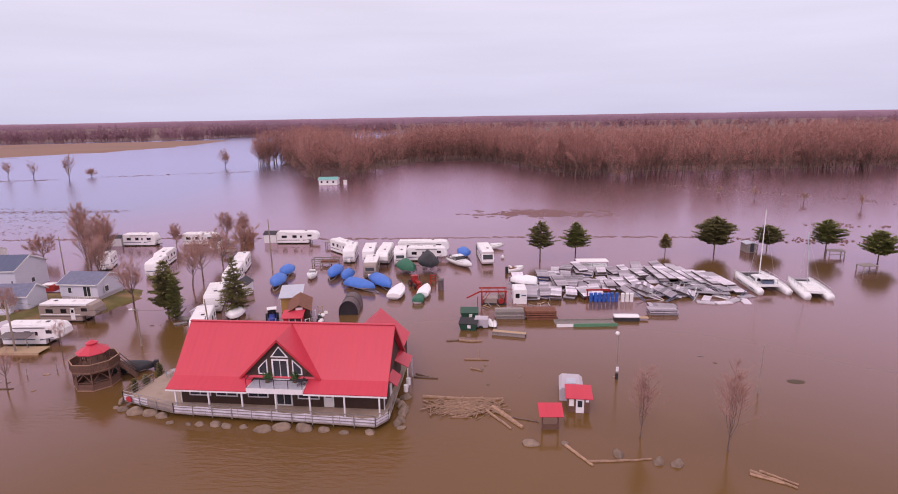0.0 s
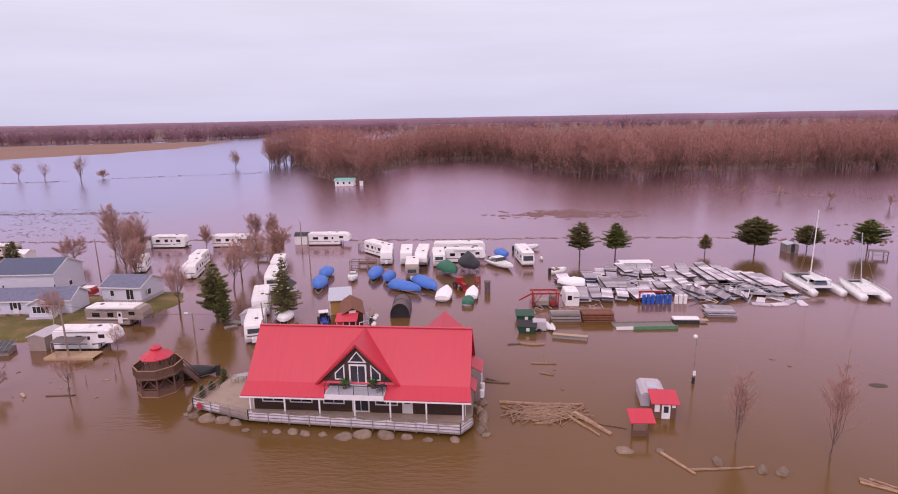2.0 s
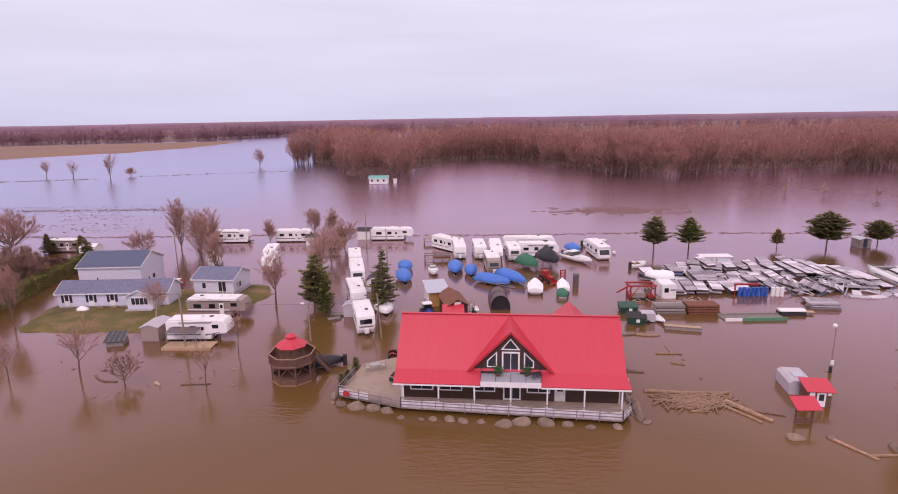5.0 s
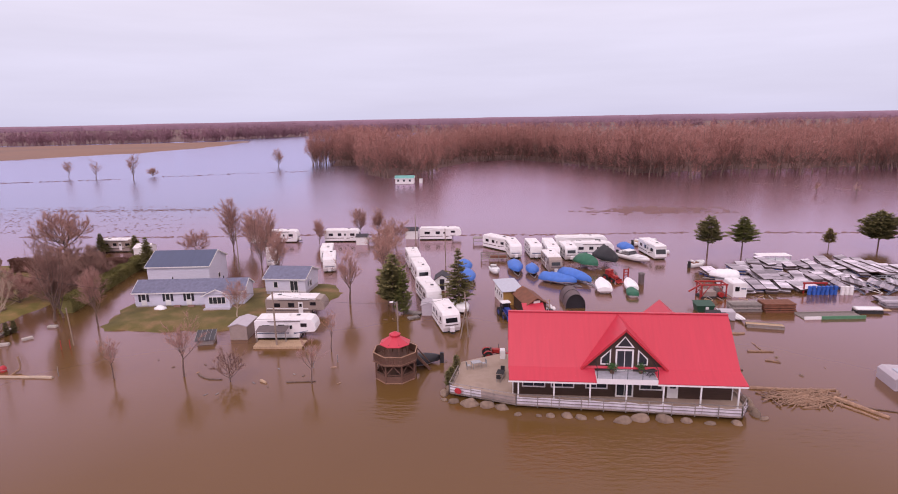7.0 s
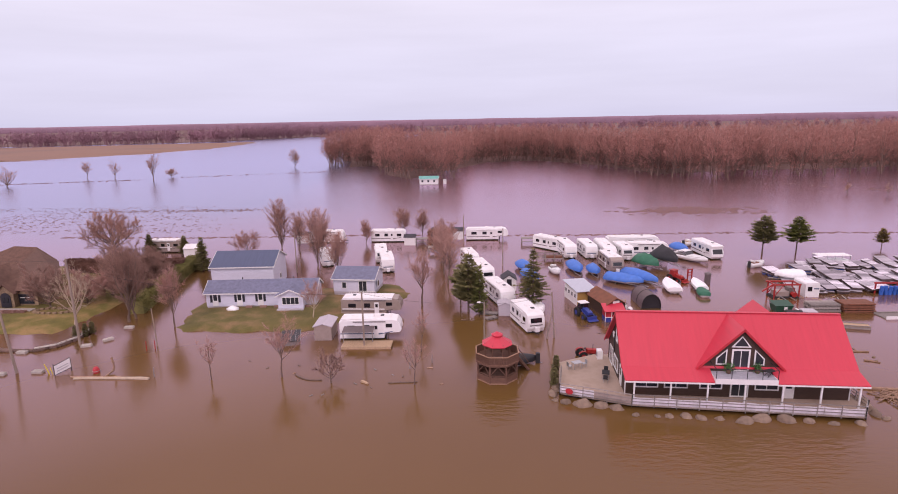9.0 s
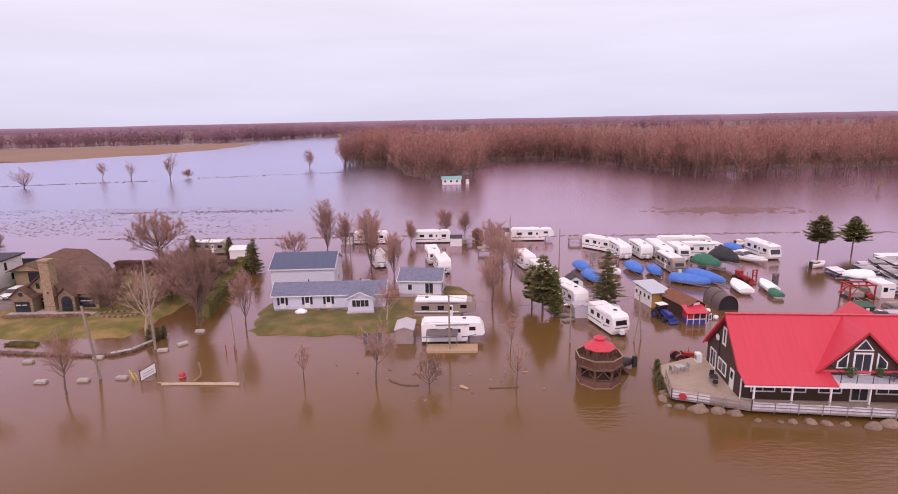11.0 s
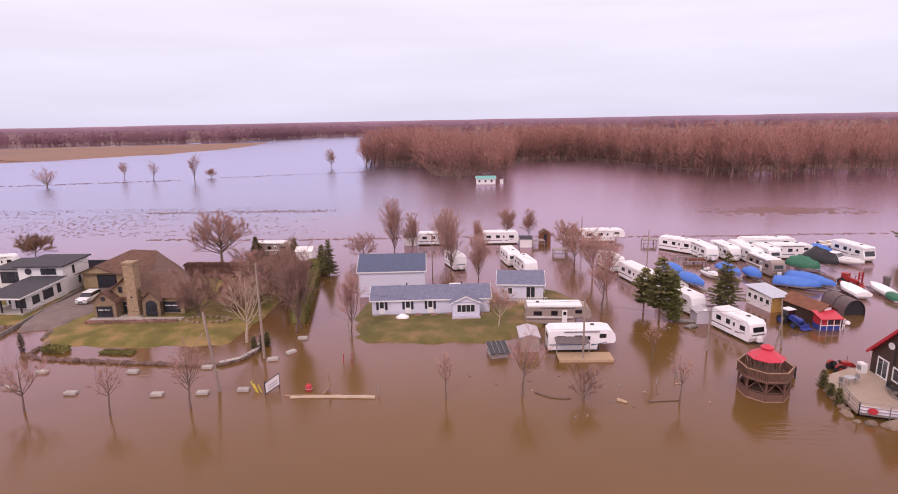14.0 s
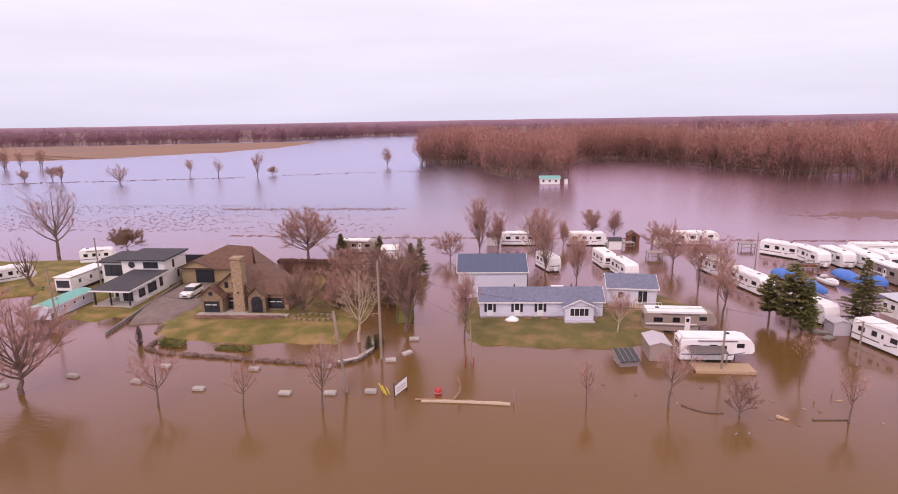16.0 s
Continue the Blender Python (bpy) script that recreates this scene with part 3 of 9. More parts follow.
    part("awning", Geo().slab([(WX1, 54.6, 2.9), (WX1 + 1.0, 54.6, 2.2), (WX1 + 1.0, 57.2, 2.2), (WX1, 57.2, 2.9)], 0.08), M_RED, t)
    for y in (58.6, 61.4):
        part("awning_post", Geo().box(WX1 + 1.36, WX1 + 1.46, y - 0.05, y + 0.05, 0.0, 2.46), M_WHITE, t)
    part("door", Geo().box(WX1, WX1 + 0.06, 55.4, 56.4, 0.6, 2.6), M_WHITE, t)
    # dormer
    dx, dz, dy, dh = -18.17, 8.0, 52.35, 4.22
    zb = 3.8
    part("dormer_roof", Geo().slab([(dx - dh, dy, zb), (dx - dh, BY + 0.05, zb), (dx, RY - 0.08, dz), (dx, dy, dz)], 0.12)
         .slab([(dx + dh, BY + 0.05, zb), (dx + dh, dy, zb), (dx, dy, dz), (dx, RY - 0.08, dz)], 0.12), M_RED, t)
    for s in (-1, 1):
        part("verge_board", Geo().bar((dx + s * dh, dy - 0.02, zb - 0.12), (dx, dy - 0.02, dz - 0.14), 0.05, 0.2), M_REDTRIM, t)
    fy = 52.72
    part("dormer_wall", Geo().prism([(dx - 3.9, 3.42), (dx + 3.9, 3.42), (dx + 3.9, 3.9), (dx, 7.75), (dx - 3.9, 3.9)], "y", fy, fy + 0.2), M_BROWN, t)
    window(t, dx + 0.03, fy, 3.45, 1.75, 2.3, 0, 1, fw=0.16)
    for s in (-1, 1):
        for mtl, ins, y0, nm in ((M_WHITE, 0.0, fy - 0.07, "window"), (M_GLASS, 0.13, fy - 0.09, "pane")):
            a, b = 1.3 + ins, 2.3 - ins
            poly = [(dx + s * a, 4.1 + ins), (dx + s * b, 4.1 + ins), (dx + s * b, 4.8 - ins * 0.4), (dx + s * a, 5.75 - ins * 1.6)]
            part(nm, Geo().prism(poly, "y", y0, fy), mtl, t)
    for mtl, ins, y0, nm in ((M_WHITE, 0.0, fy - 0.07, "window"), (M_GLASS, 0.13, fy - 0.09, "pane")):
        part(nm, Geo().prism([(dx - 0.95 + ins * 2, 5.95 + ins), (dx + 0.95 - ins * 2, 5.95 + ins), (dx, 7.12 - ins)], "y", y0, fy), mtl, t)
    # balcony
    part("balcony", Geo().box(bx0, bx1, by, fy - 0.002, bz - 0.14, bz), M_GREYDECK, t, "grey balcony floor")
    part("fascia", Geo().box(bx0 - 0.04, bx1 + 0.04, by - 0.06, by - 0.002, bz - 0.5, bz + 0.03).box(bx0 - 0.05, bx0 - 0.002, by, fy, bz - 0.5, bz + 0.03).box(bx1 + 0.002, bx1 + 0.05, by, fy, bz - 0.5, bz + 0.03), M_WHITE, t)
    rail = Geo().bar((bx0, by, bz + 1.0), (bx1, by, bz + 1.0), 0.06, 0.05).bar((bx0, by, bz + 1.0), (bx0, fy, bz + 1.0), 0.06, 0.05).bar((bx1, by, bz + 1.0), (bx1, fy, bz + 1.0), 0.06, 0.05)
    for i in range(5):
        x = bx0 + (bx1 - bx0) * i / 4
        rail.bar((x, by, bz), (x, by, bz + 1.0), 0.05, 0.05)
    part("balcony_rail", rail, M_DARK, t, "thin dark metal balcony rail")
    for i in range(7):
        x = -28.62 + i * 3.49
        part("porch_post", Geo().box(x - 0.07, x + 0.07, EY + 0.05, EY + 0.19, 0.62, EZ - 0.1), M_WHITE, t)
    return t


lodge()
DECK = [(-35.8, 54.0), (-29.1, 51.5), (-8.2, 49.0), (-7.1, 50.4), (-6.6, 62.5), (-30.2, 63.4), (-34.6, 61.2)]
terrace = thing("terrace", 0, 0, 0, 0, "raised concrete terrace under the lodge with a banner-hung railing", "terrace", kind="structure")
part("slab", Geo().prism(DECK, "z", 0.34, 0.6), M_DECK, terrace)
cxm, cym = -20.5, 56.5
# black underbody: the shade below the slab edge is put into its colour
part("foundation", Geo().prism([(cxm + (x - cxm) * 0.965, cym + (y - cym) * 0.9) for x, y in DECK], "z", -0.8, 0.338), M_DARK, terrace)
RAIL = [(-34.9, 58.2), (-35.8, 54.0), (-29.1, 51.5), (-8.2, 49.0), (-7.1, 50.4), (-7.0, 54.0)]
for (ax, ay), (bx, by) in zip(RAIL, RAIL[1:]):
    n = max(1, round(math.hypot(bx - ax, by - ay) / 2.1))
    for i in range(n + 1):
        x, y = ax + (bx - ax) * i / n, ay + (by - ay) * i / n
        part("rail_post", Geo().box(x - 0.035, x + 0.035, y - 0.19, y - 0.12, 0.3, 1.58), M_GWOOD, terrace)
    part("top_rail", Geo().bar((ax, ay, 1.55), (bx, by, 1.55), 0.09, 0.06), M_GWOOD, terrace)
    for z in (1.22, 0.9, 0.6):
        part("rail_board", Geo().bar((ax + 0.02, ay - 0.2, z), (bx + 0.02, by - 0.2, z), 0.03, 0.07), M_GWOOD, terrace)
rb = random.Random(5)
for (ax, ay), (bx, by), skip in ((RAIL[1], RAIL[2], ()), (RAIL[2], RAIL[3], ()), (RAIL[3], RAIL[4], ())):
    L = math.hypot(bx - ax, by - ay)
    n = max(1, round(L / 3.5))
    nx, ny = (by - ay) / L, -(bx - ax) / L
    for i in range(n):
        g = Geo()
        rings = []
        for k in range(9):
            t = (i + k / 8 * 0.985) / n
            s = 0.05 * math.sin(k * 1.7 + i) + 0.07
            top = 1.36 - 0.14 * math.sin(math.pi * k / 8) * rb.uniform(0.4, 1)
            x, y = ax + (bx - ax) * t + nx * s, ay + (by - ay) * t + ny * s
            low = 0.42 + 0.16 * rb.random()
            rings.append([(x, y, low), (x + nx * 0.05, y + ny * 0.05, (top + low) / 2), (x, y, top), (x - nx * 0.02, y - ny * 0.02, top), (x - nx * 0.02, y - ny * 0.02, low)])
        g.loft(rings)
        if i == n - 1 and ax < -34:
            part("banner", g, M_RVTAN, terrace, "reddish-brown cloth tied to the railing")
        else:
            part("banner", g, M_BANNER, terrace, "sagging white cloth banner tied to the railing")
wreath = Geo()
wc = Vector((-34.9, 53.45, 0.95))
wreath.loft([[wc + Vector((0.36 * math.cos(a), 0.135 * -math.cos(a) - d, 0.3 * math.sin(a))) for a in np.linspace(0, 2 * math.pi, 14, endpoint=False)] for d in (0.08, 0.17)])
solid("life_ring", wreath, M_REDTRIM, "round red ring hung on the terrace banner", "ring")


def boulder(seed, sx, sy, sz):
    """A rounded, uneven field stone."""
    bm = bmesh.new()
    bmesh.ops.create_icosphere(bm, subdivisions=3, radius=1)
    for v in bm.verts:
        d = 1 + 0.28 * noise.noise(v.co * 1.1 + Vector((seed * 7.1, 0, 0))) + 0.1 * noise.noise(v.co * 3 + Vector((0, seed * 3.3, 0)))
        v.co = Vector((v.co.x * sx * d, v.co.y * sy * d, v.co.z * sz * d))
    me = bpy.data.meshes.new("boulder")
    bm.to_mesh(me)
    bm.free()
    me.materials.append(M_ROCK)
    me.polygons.foreach_set("use_smooth", [True] * len(me.polygons))
    return me


ROCKS = [boulder(i, 0.78 + 0.12 * (i % 3), 0.6, 0.58 + 0.08 * (i % 2)) for i in range(6)]
rk = random.Random(21)


def put_rock(x, y, s, rz, label, group=""):
    ob = new("boulder", ROCKS[rk.randrange(6)])
    ob.matrix_world = pose(x, y, -0.02, rk.uniform(-8, 8), rk.uniform(-8, 8), rz) @ Matrix.Diagonal((s, s, s, 1))
    return tagged(ob, label, "boulder", group)


for x, y, w in ((-36.3, 53.2, 0.8), (-35.3, 52.8, 1.5), (-33.7, 52.25, 2.3), (-31.9, 51.95, 2.0), (-30.5, 51.5, 1.7), (-29.0, 50.25, 1.0), (-27.0, 50.0, 0.8), (-25.85, 50.0, 1.25), (-24.25, 49.95, 1.55), (-23.0, 49.6, 1.4),
                (-21.3, 49.5, 1.1), (-19.1, 49.05, 1.8), (-17.4, 49.4, 2.0), (-15.2, 49.2, 2.2), (-13.2, 49.0, 1.5), (-11.2, 48.6, 1.1), (-8.7, 48.6, 1.4)):
    put_rock(x, y, w / 2.1, rk.uniform(-25, 25), "tan-grey field boulder half sunk before the lodge terrace", "boulders before the terrace")
for i in range(9):
    put_rock(-6.6 + rk.uniform(-0.4, 0.8), 49.5 + i * 0.75, rk.uniform(0.5, 0.9), rk.uniform(0, 180), "grey field boulder at the end of the terrace", "boulders at the terrace end")
for i in range(9):
    put_rock(-36.2 + i * 0.16 + rk.uniform(-0.3, 0.3), 54.6 + i * 0.75, rk.uniform(0.4, 0.75), rk.uniform(0, 180), "grey field boulder along the terrace bank", "boulders along the terrace bank")


# ---- gazebo tower ----
def gazebo(x, y):
    t = thing("gazebo", x, y, 0, 22.5, "two-storey octagonal brown wooden gazebo with a red roof", "gazebo")
    t.scale = (0.92, 0.92, 0.97)

    def ring(r, z, n=8):
        return [(r * math.cos(2 * math.pi * i / n), r * math.sin(2 * math.pi * i / n), z) for i in range(n)]
    part("floor", Geo().loft([ring(2.55, -0.3), ring(2.55, 0.12)]), M_WOOD, t)
    part("floor", Geo().loft([ring(2.8, 2.2), ring(2.8, 2.38)]), M_WOOD, t)
    for i in range(8):
        a, b = ring(2.5, 0)[i], ring(2.5, 0)[(i + 1) % 8]
        c, d = ring(2.72, 0)[i], ring(2.72, 0)[(i + 1) % 8]
        part("post", Geo().box(a[0] - 0.08, a[0] + 0.08, a[1] - 0.08, a[1] + 0.08, -0.8, 2.2), M_WOOD, t)
        part("lower_panel", Geo().bar((*a[:2], 0.5), (*b[:2], 0.5), 0.06, 0.76), M_WOOD, t)
        part("brace", Geo().bar((*a[:2], 1.05), tuple((p + q) / 2 for p, q in zip(a[:2], b[:2])) + (2.1,), 0.05, 0.09)
             .bar((*b[:2], 1.05), tuple((p + q) / 2 for p, q in zip(a[:2], b[:2])) + (2.1,), 0.05, 0.09).bar((*a[:2], 1.04), (*b[:2], 1.04), 0.12, 0.06), M_WOOD, t)
        part("beam", Geo().bar((*c[:2], 2.3), (*d[:2], 2.3), 0.06, 0.24), M_TANTRIM, t)
        part("rail_cap", Geo().bar((*c[:2], 3.32), (*d[:2], 3.32), 0.14, 0.07), M_TANTRIM, t)
        part("base_trim", Geo().bar((a[0] * 1.03, a[1] * 1.03, 0.1), (b[0] * 1.03, b[1] * 1.03, 0.1), 0.06, 0.12), M_TANTRIM, t)
        rail = Geo().bar((*c[:2], 2.52), (*d[:2], 2.52), 0.05, 0.06)
        rl = part("railing", rail, M_WOOD, t)
        for k in range(11):
            u = (k + 0.5) / 11
            px, py = c[0] + (d[0] - c[0]) * u, c[1] + (d[1] - c[1]) * u
            part("board", Geo().box(px - 0.07, px + 0.07, py - 0.02, py + 0.02, 2.4, 3.28), M_WOOD, rl)
        e = ring(1.6, 0)[i]
        part("roof_post", Geo().box(e[0] - 0.06, e[0] + 0.06, e[1] - 0.06, e[1] + 0.06, 2.38, 4.35), M_WOOD, t)
    part("roof", Geo().loft([ring(1.9, 4.1), ring(1.92, 4.17), ring(0.55, 4.95)]), M_RED, t, "red octagonal metal roof")
    part("cupola", Geo().loft([ring(0.55, 4.9), ring(0.72, 5.12), ring(0.72, 5.18), ring(0.05, 5.5)]), M_RED, t)
    st = thing("stair", 0, 0)
    st.parent = t
    st.matrix_basis = pose(0, 0, 0, 0, 0, -22.5 + 28)
    for k in range(9):
        part("step", Geo().box(2.6 + k * 0.2, 2.85 + k * 0.2, -0.55, 0.55, 2.05 - k * 0.24, 2.12 - k * 0.24), M_WOOD, st)
    for yy in (-0.55, 0.55):
        part("stringer", Geo().bar((2.6, yy, 2.1), (4.4, yy, -0.1), 0.06, 0.25).bar((2.6, yy, 3.2), (4.3, yy, 1.0), 0.06, 0.08), M_WOOD, st)
    return t


gazebo(-41.95, 58.9)


# ---- houses ----
def gable_house(name, x, y, rz, L, W, z0, wall, rise, walls, roofs, label, over=0.35, trim=True, skirt=None):
    """A plain gabled house, ridge along its length; the front faces local -y."""
    t = thing(name, x, y, 0, rz, label, "house")
    prof = [(-W / 2, z0), (W / 2, z0), (W / 2, z0 + wall), (0, z0 + wall + rise - 0.12), (-W / 2, z0 + wall)]
    part("wall", Geo().prism(prof, "x", -L / 2, -L / 2 + 0.18), walls, t)
    part("wall", Geo().prism(prof, "x", L / 2 - 0.18, L / 2), walls, t)
    part("wall", Geo().box(-L / 2 + 0.18, L / 2 - 0.18, -W / 2, -W / 2 + 0.18, z0, z0 + wall), walls, t)
    part("wall", Geo().box(-L / 2 + 0.18, L / 2 - 0.18, W / 2 - 0.18, W / 2, z0, z0 + wall), walls, t)
    k = rise / (W / 2)
    ze, zr = z0 + wall - k * over, z0 + wall + rise
    o = over * 0.8
    part("roof", Geo().slab([(-L / 2 - o, -W / 2 - over, ze), (L / 2 + o, -W / 2 - over, ze), (L / 2 + o, 0, zr), (-L / 2 - o, 0, zr)], 0.1)
         .slab([(-L / 2 - o, 0, zr), (L / 2 + o, 0, zr), (L / 2 + o, W / 2 + over, ze), (-L / 2 - o, W / 2 + over, ze)], 0.1), roofs, t)
    if trim:
        for y0 in (-W / 2 - over - 0.04, W / 2 + over - 0.01):
            part("fascia", Geo().box(-L / 2 - o, L / 2 + o, y0, y0 + 0.05, ze - 0.2, ze - 0.02), M_WHITE, t)
        for s in (-1, 1):
            part("verge_board", Geo().bar((s * (L / 2 + o + 0.01), -W / 2 - over, ze - 0.1), (s * (L / 2 + o + 0.01), 0, zr - 0.1), 0.05, 0.2)
                 .bar((s * (L / 2 + o + 0.01), 0, zr - 0.1), (s * (L / 2 + o + 0.01), W / 2 + over, ze - 0.1), 0.05, 0.2), M_WHITE, t)
    if skirt:
        part("foundation", Geo().box(-L / 2 + 0.08, L / 2 - 0.08, -W / 2 + 0.08, W / 2 - 0.08, -0.8, z0 - 0.003), skirt, t)
    return t


home = gable_house("mobile_home", -77.0, 84.3, 3, 16.8, 4.4, 0.75, 2.35, 1.25, M_LILAC, M_GREYROOF, "long pale blue-grey mobile home with a shingled roof", skirt=M_PINKWALL)
for wx in (-7.0, -3.3, -0.1):
    window(home, wx, -2.2, 1.55, 0.75, 1.2, 0, 0)
    for s in (-1, 1):
        part("shutter", Geo().box(wx + s * 0.62 - 0.17, wx + s * 0.62 + 0.17, -2.26, -2.2, 1.4, 2.9), M_SHUTTER, home)
    door(home, wx, -2.21, 0.8, 0.85, 0.75, 0, light=False)
for vx in (-3.5, 4.5):
    part("roof_vent", Geo().tube((vx, 0.5, 4.1), (vx, 0.5, 4.55), 0.09), M_DARK, home)
part("bay", Geo().box(3.0, 6.8, -3.9, -2.2, 0.5, 2.75).prism([(2.95, 2.75), (6.85, 2.75), (4.9, 3.6)], "y", -3.95, -2.2), M_LILAC, home)
part("bay_roof", Geo().slab([(2.6, -4.2, 2.7), (4.9, -4.2, 3.75), (4.9, -0.6, 3.75), (2.6, -2.0, 2.7)], 0.08).slab([(7.2, -4.2, 2.7), (7.2, -2.0, 2.7), (4.9, -0.6, 3.75), (4.9, -4.2, 3.75)], 0.08), M_GREYROOF, home)
part("fascia", Geo().bar((2.6, -4.22, 2.62), (4.9, -4.22, 3.67), 0.05, 0.16).bar((7.2, -4.22, 2.62), (4.9, -4.22, 3.67), 0.05, 0.16), M_WHITE, home)
window(home, 4.9, -3.9, 1.3, 2.6, 1.2, 0, 3)
part("step", Geo().box(2.9, 6.9, -4.6, -3.95, 0.3, 0.75), M_PINKWALL, home)

barn = gable_house("barn", -83.9, 96.4, 3, 10.6, 8.2, 0.0, 4.4, 1.8, M_LILAC, M_BLUEROOF, "large pale siding barn with a dark blue metal roof", over=0.3)
part("foundation", Geo().box(-5.2, 5.2, -4.0, 4.0, -0.8, -0.003), M_CONC, barn)
window(barn, 5.3, 0, 1.0, 1.0, 1.0, 90, 0)

home2 = gable_house("cottage", -63.3, 90.4, -5, 6.8, 6.0, 1.15, 2.35, 1.2, M_LILAC, M_GREYROOF, "small white-sided cottage with a grey shingled roof", skirt=M_PINKWALL)
window(home2, -1.6, -3.0, 1.7, 0.8, 1.1, 0, 0)
window(home2, 1.5, -3.0, 1.0, 1.4, 2.0, 0, 1, fw=0.08)
window(home2, 3.6, -1.2, 1.6, 1.0, 1.1, 90, 0)
part("deck", Geo().box(-0.4, 3.9, -4.4, -3.02, 0.5, 0.85), M_LWOOD, home2)
dr = Geo().bar((-0.4, -4.36, 1.7), (3.9, -4.36, 1.7), 0.06, 0.06)
for k in range(12):
    dr.box(-0.4 + k * 0.39 - 0.03, -0.4 + k * 0.39 + 0.03, -4.39, -4.33, 0.85, 1.7)
part("railing", dr, M_WHITE, home2)


def stone_house():
    t = thing("stone_house", 0, 0, 0, 0, "tan fieldstone house with steep brown roofs and tall chimney", "house")
    # rear range with the garage
    part("wall", Geo().loft([[(-137.6, 97.6, z), (-125.7, 97.6, z), (-125.7, 103.2, z), (-137.6, 106.5, z)] for z in (0.3, 3.08)]), M_TANWALL, t)
    rx0, rx1, ry0, ry1, re, rr = -138.2, -124.2, 96.9, 107.2, 3.1, 6.1
    part("roof", Geo().add([(rx0, ry0, re), (rx1, ry0, re), (rx1, 103.4, re), (rx0, ry1, re), (-131.3, 102.4, rr), (-126.6, 102.0, rr - 0.15)],
                           [(0, 1, 5, 4), (1, 2, 5), (2, 3, 4, 5), (3, 0, 4), (3, 2, 1, 0)]), M_BROWNROOF, t, "hipped brown shingle roof")
    part("gable_roof", Geo().slab([(-138.3, 96.5, 3.1), (-134.6, 96.5, 4.6), (-134.6, 100.5, 4.6), (-138.3, 98.2, 3.1)], 0.1)
         .slab([(-130.9, 98.2, 3.1), (-134.6, 100.5, 4.6), (-134.6, 96.5, 4.6), (-130.9, 96.5, 3.1)], 0.1), M_BROWNROOF, t)
    part("wall", Geo().prism([(-137.6, 3.2), (-131.4, 3.2), (-134.6, 4.45)], "y", 96.9, 97.59), M_TANWALL, t)
    gd = part("garage_door", Geo().box(-135.0, -131.8, 97.45, 97.59, 0.35, 2.75), M_SHUTTER, t)
    for k in range(4):
        part("panel", Geo().box(-134.9, -131.9, 97.41, 97.45, 0.42 + k * 0.58, 0.94 + k * 0.58), M_SHUTTER, gd)
    # front range
    plan = [(-125.0, 83.6), (-113.3, 83.6), (-113.3, 88.2), (-123.4, 101.4), (-125.0, 101.4)]
    part("wall", Geo().loft([[(x, y, z) for x, y in plan] for z in (0.3, 3.2)]), M_STONE, t)
    part("roof", Geo().add([(-125.6, 83.0, 3.1), (-112.7, 83.0, 3.1), (-112.7, 88.6, 3.1), (-123.0, 102.2, 3.1), (-126.2, 102.2, 3.1), (-119.8, 88.5, 5.6), (-126.2, 101.3, 5.9)],
                           [(0, 1, 5), (1, 2, 5), (2, 3, 6, 5), (3, 4, 6), (4, 0, 5, 6), (4, 3, 2, 1, 0)]), M_BROWNROOF, t)
    # raised gable over the middle of the front
    part("gable_wall", Geo().prism([(-124.0, 3.0), (-118.9, 3.0), (-118.9, 4.1), (-121.4, 6.0), (-124.0, 4.1)], "y", 83.4, 84.0), M_TANWALL, t)
    part("gable_roof", Geo().slab([(-124.6, 82.9, 3.7), (-121.4, 82.9, 6.25), (-121.4, 89.0, 6.25), (-124.6, 86.0, 3.7)], 0.12)
         .slab([(-118.3, 86.0, 3.7), (-121.4, 89.0, 6.25), (-121.4, 82.9, 6.25), (-118.3, 82.9, 3.7)], 0.12), M_BROWNROOF, t)
    window(t, -122.3, 83.4, 3.9, 0.55, 0.9, 0, 0, M_SHUTTER)
    window(t, -121.2, 83.4, 3.9, 0.55, 0.9, 0, 0, M_SHUTTER)
    # left bay with a round vent
    part("bay", Geo().prism([(-125.7, 0.3), (-122.4, 0.3), (-122.4, 3.2), (-124.05, 4.4), (-125.7, 3.2)], "y", 81.9, 83.6), M_STONE, t)
    part("gable_roof", Geo().slab([(-126.1, 81.6, 2.85), (-124.05, 81.6, 4.6), (-124.05, 84.6, 4.6), (-126.1, 84.0, 2.85)], 0.1)
         .slab([(-122.0, 84.0, 2.85), (-124.05, 84.6, 4.6), (-124.05, 81.6, 4.6), (-122.0, 81.6, 2.85)], 0.1), M_BROWNROOF, t)
    part("round_vent", Geo().loft([[(-124.05 + 0.32 * math.cos(a), d, 3.45 + 0.32 * math.sin(a)) for a in np.linspace(0, 6.283, 14, endpoint=False)] for d in (81.8, 81.9)]), M_SHUTTER, t)
    window(t, -124.05, 81.9, 0.7, 2.3, 1.6, 0, 2, M_SHUTTER)
    window(t, -121.5, 83.6, 0.7, 1.6, 1.7, 0, 1, M_SHUTTER)
    window(t, -115.1, 83.6, 0.8, 2.4, 1.6, 0, 2, M_SHUTTER)
    for tx, ty, tz, tw in ((-124.05, 81.8, 1.75, 1.9), (-121.5, 83.5, 1.85, 1.2), (-115.1, 83.5, 1.8, 2.0)):
        for u in (-0.25, 0.25):
            part("transom", Geo().box(tx + (u - 0.2) * tw, tx + (u + 0.2) * tw, ty - 0.06, ty - 0.02, tz, tz + 0.12), M_WHITE, t)
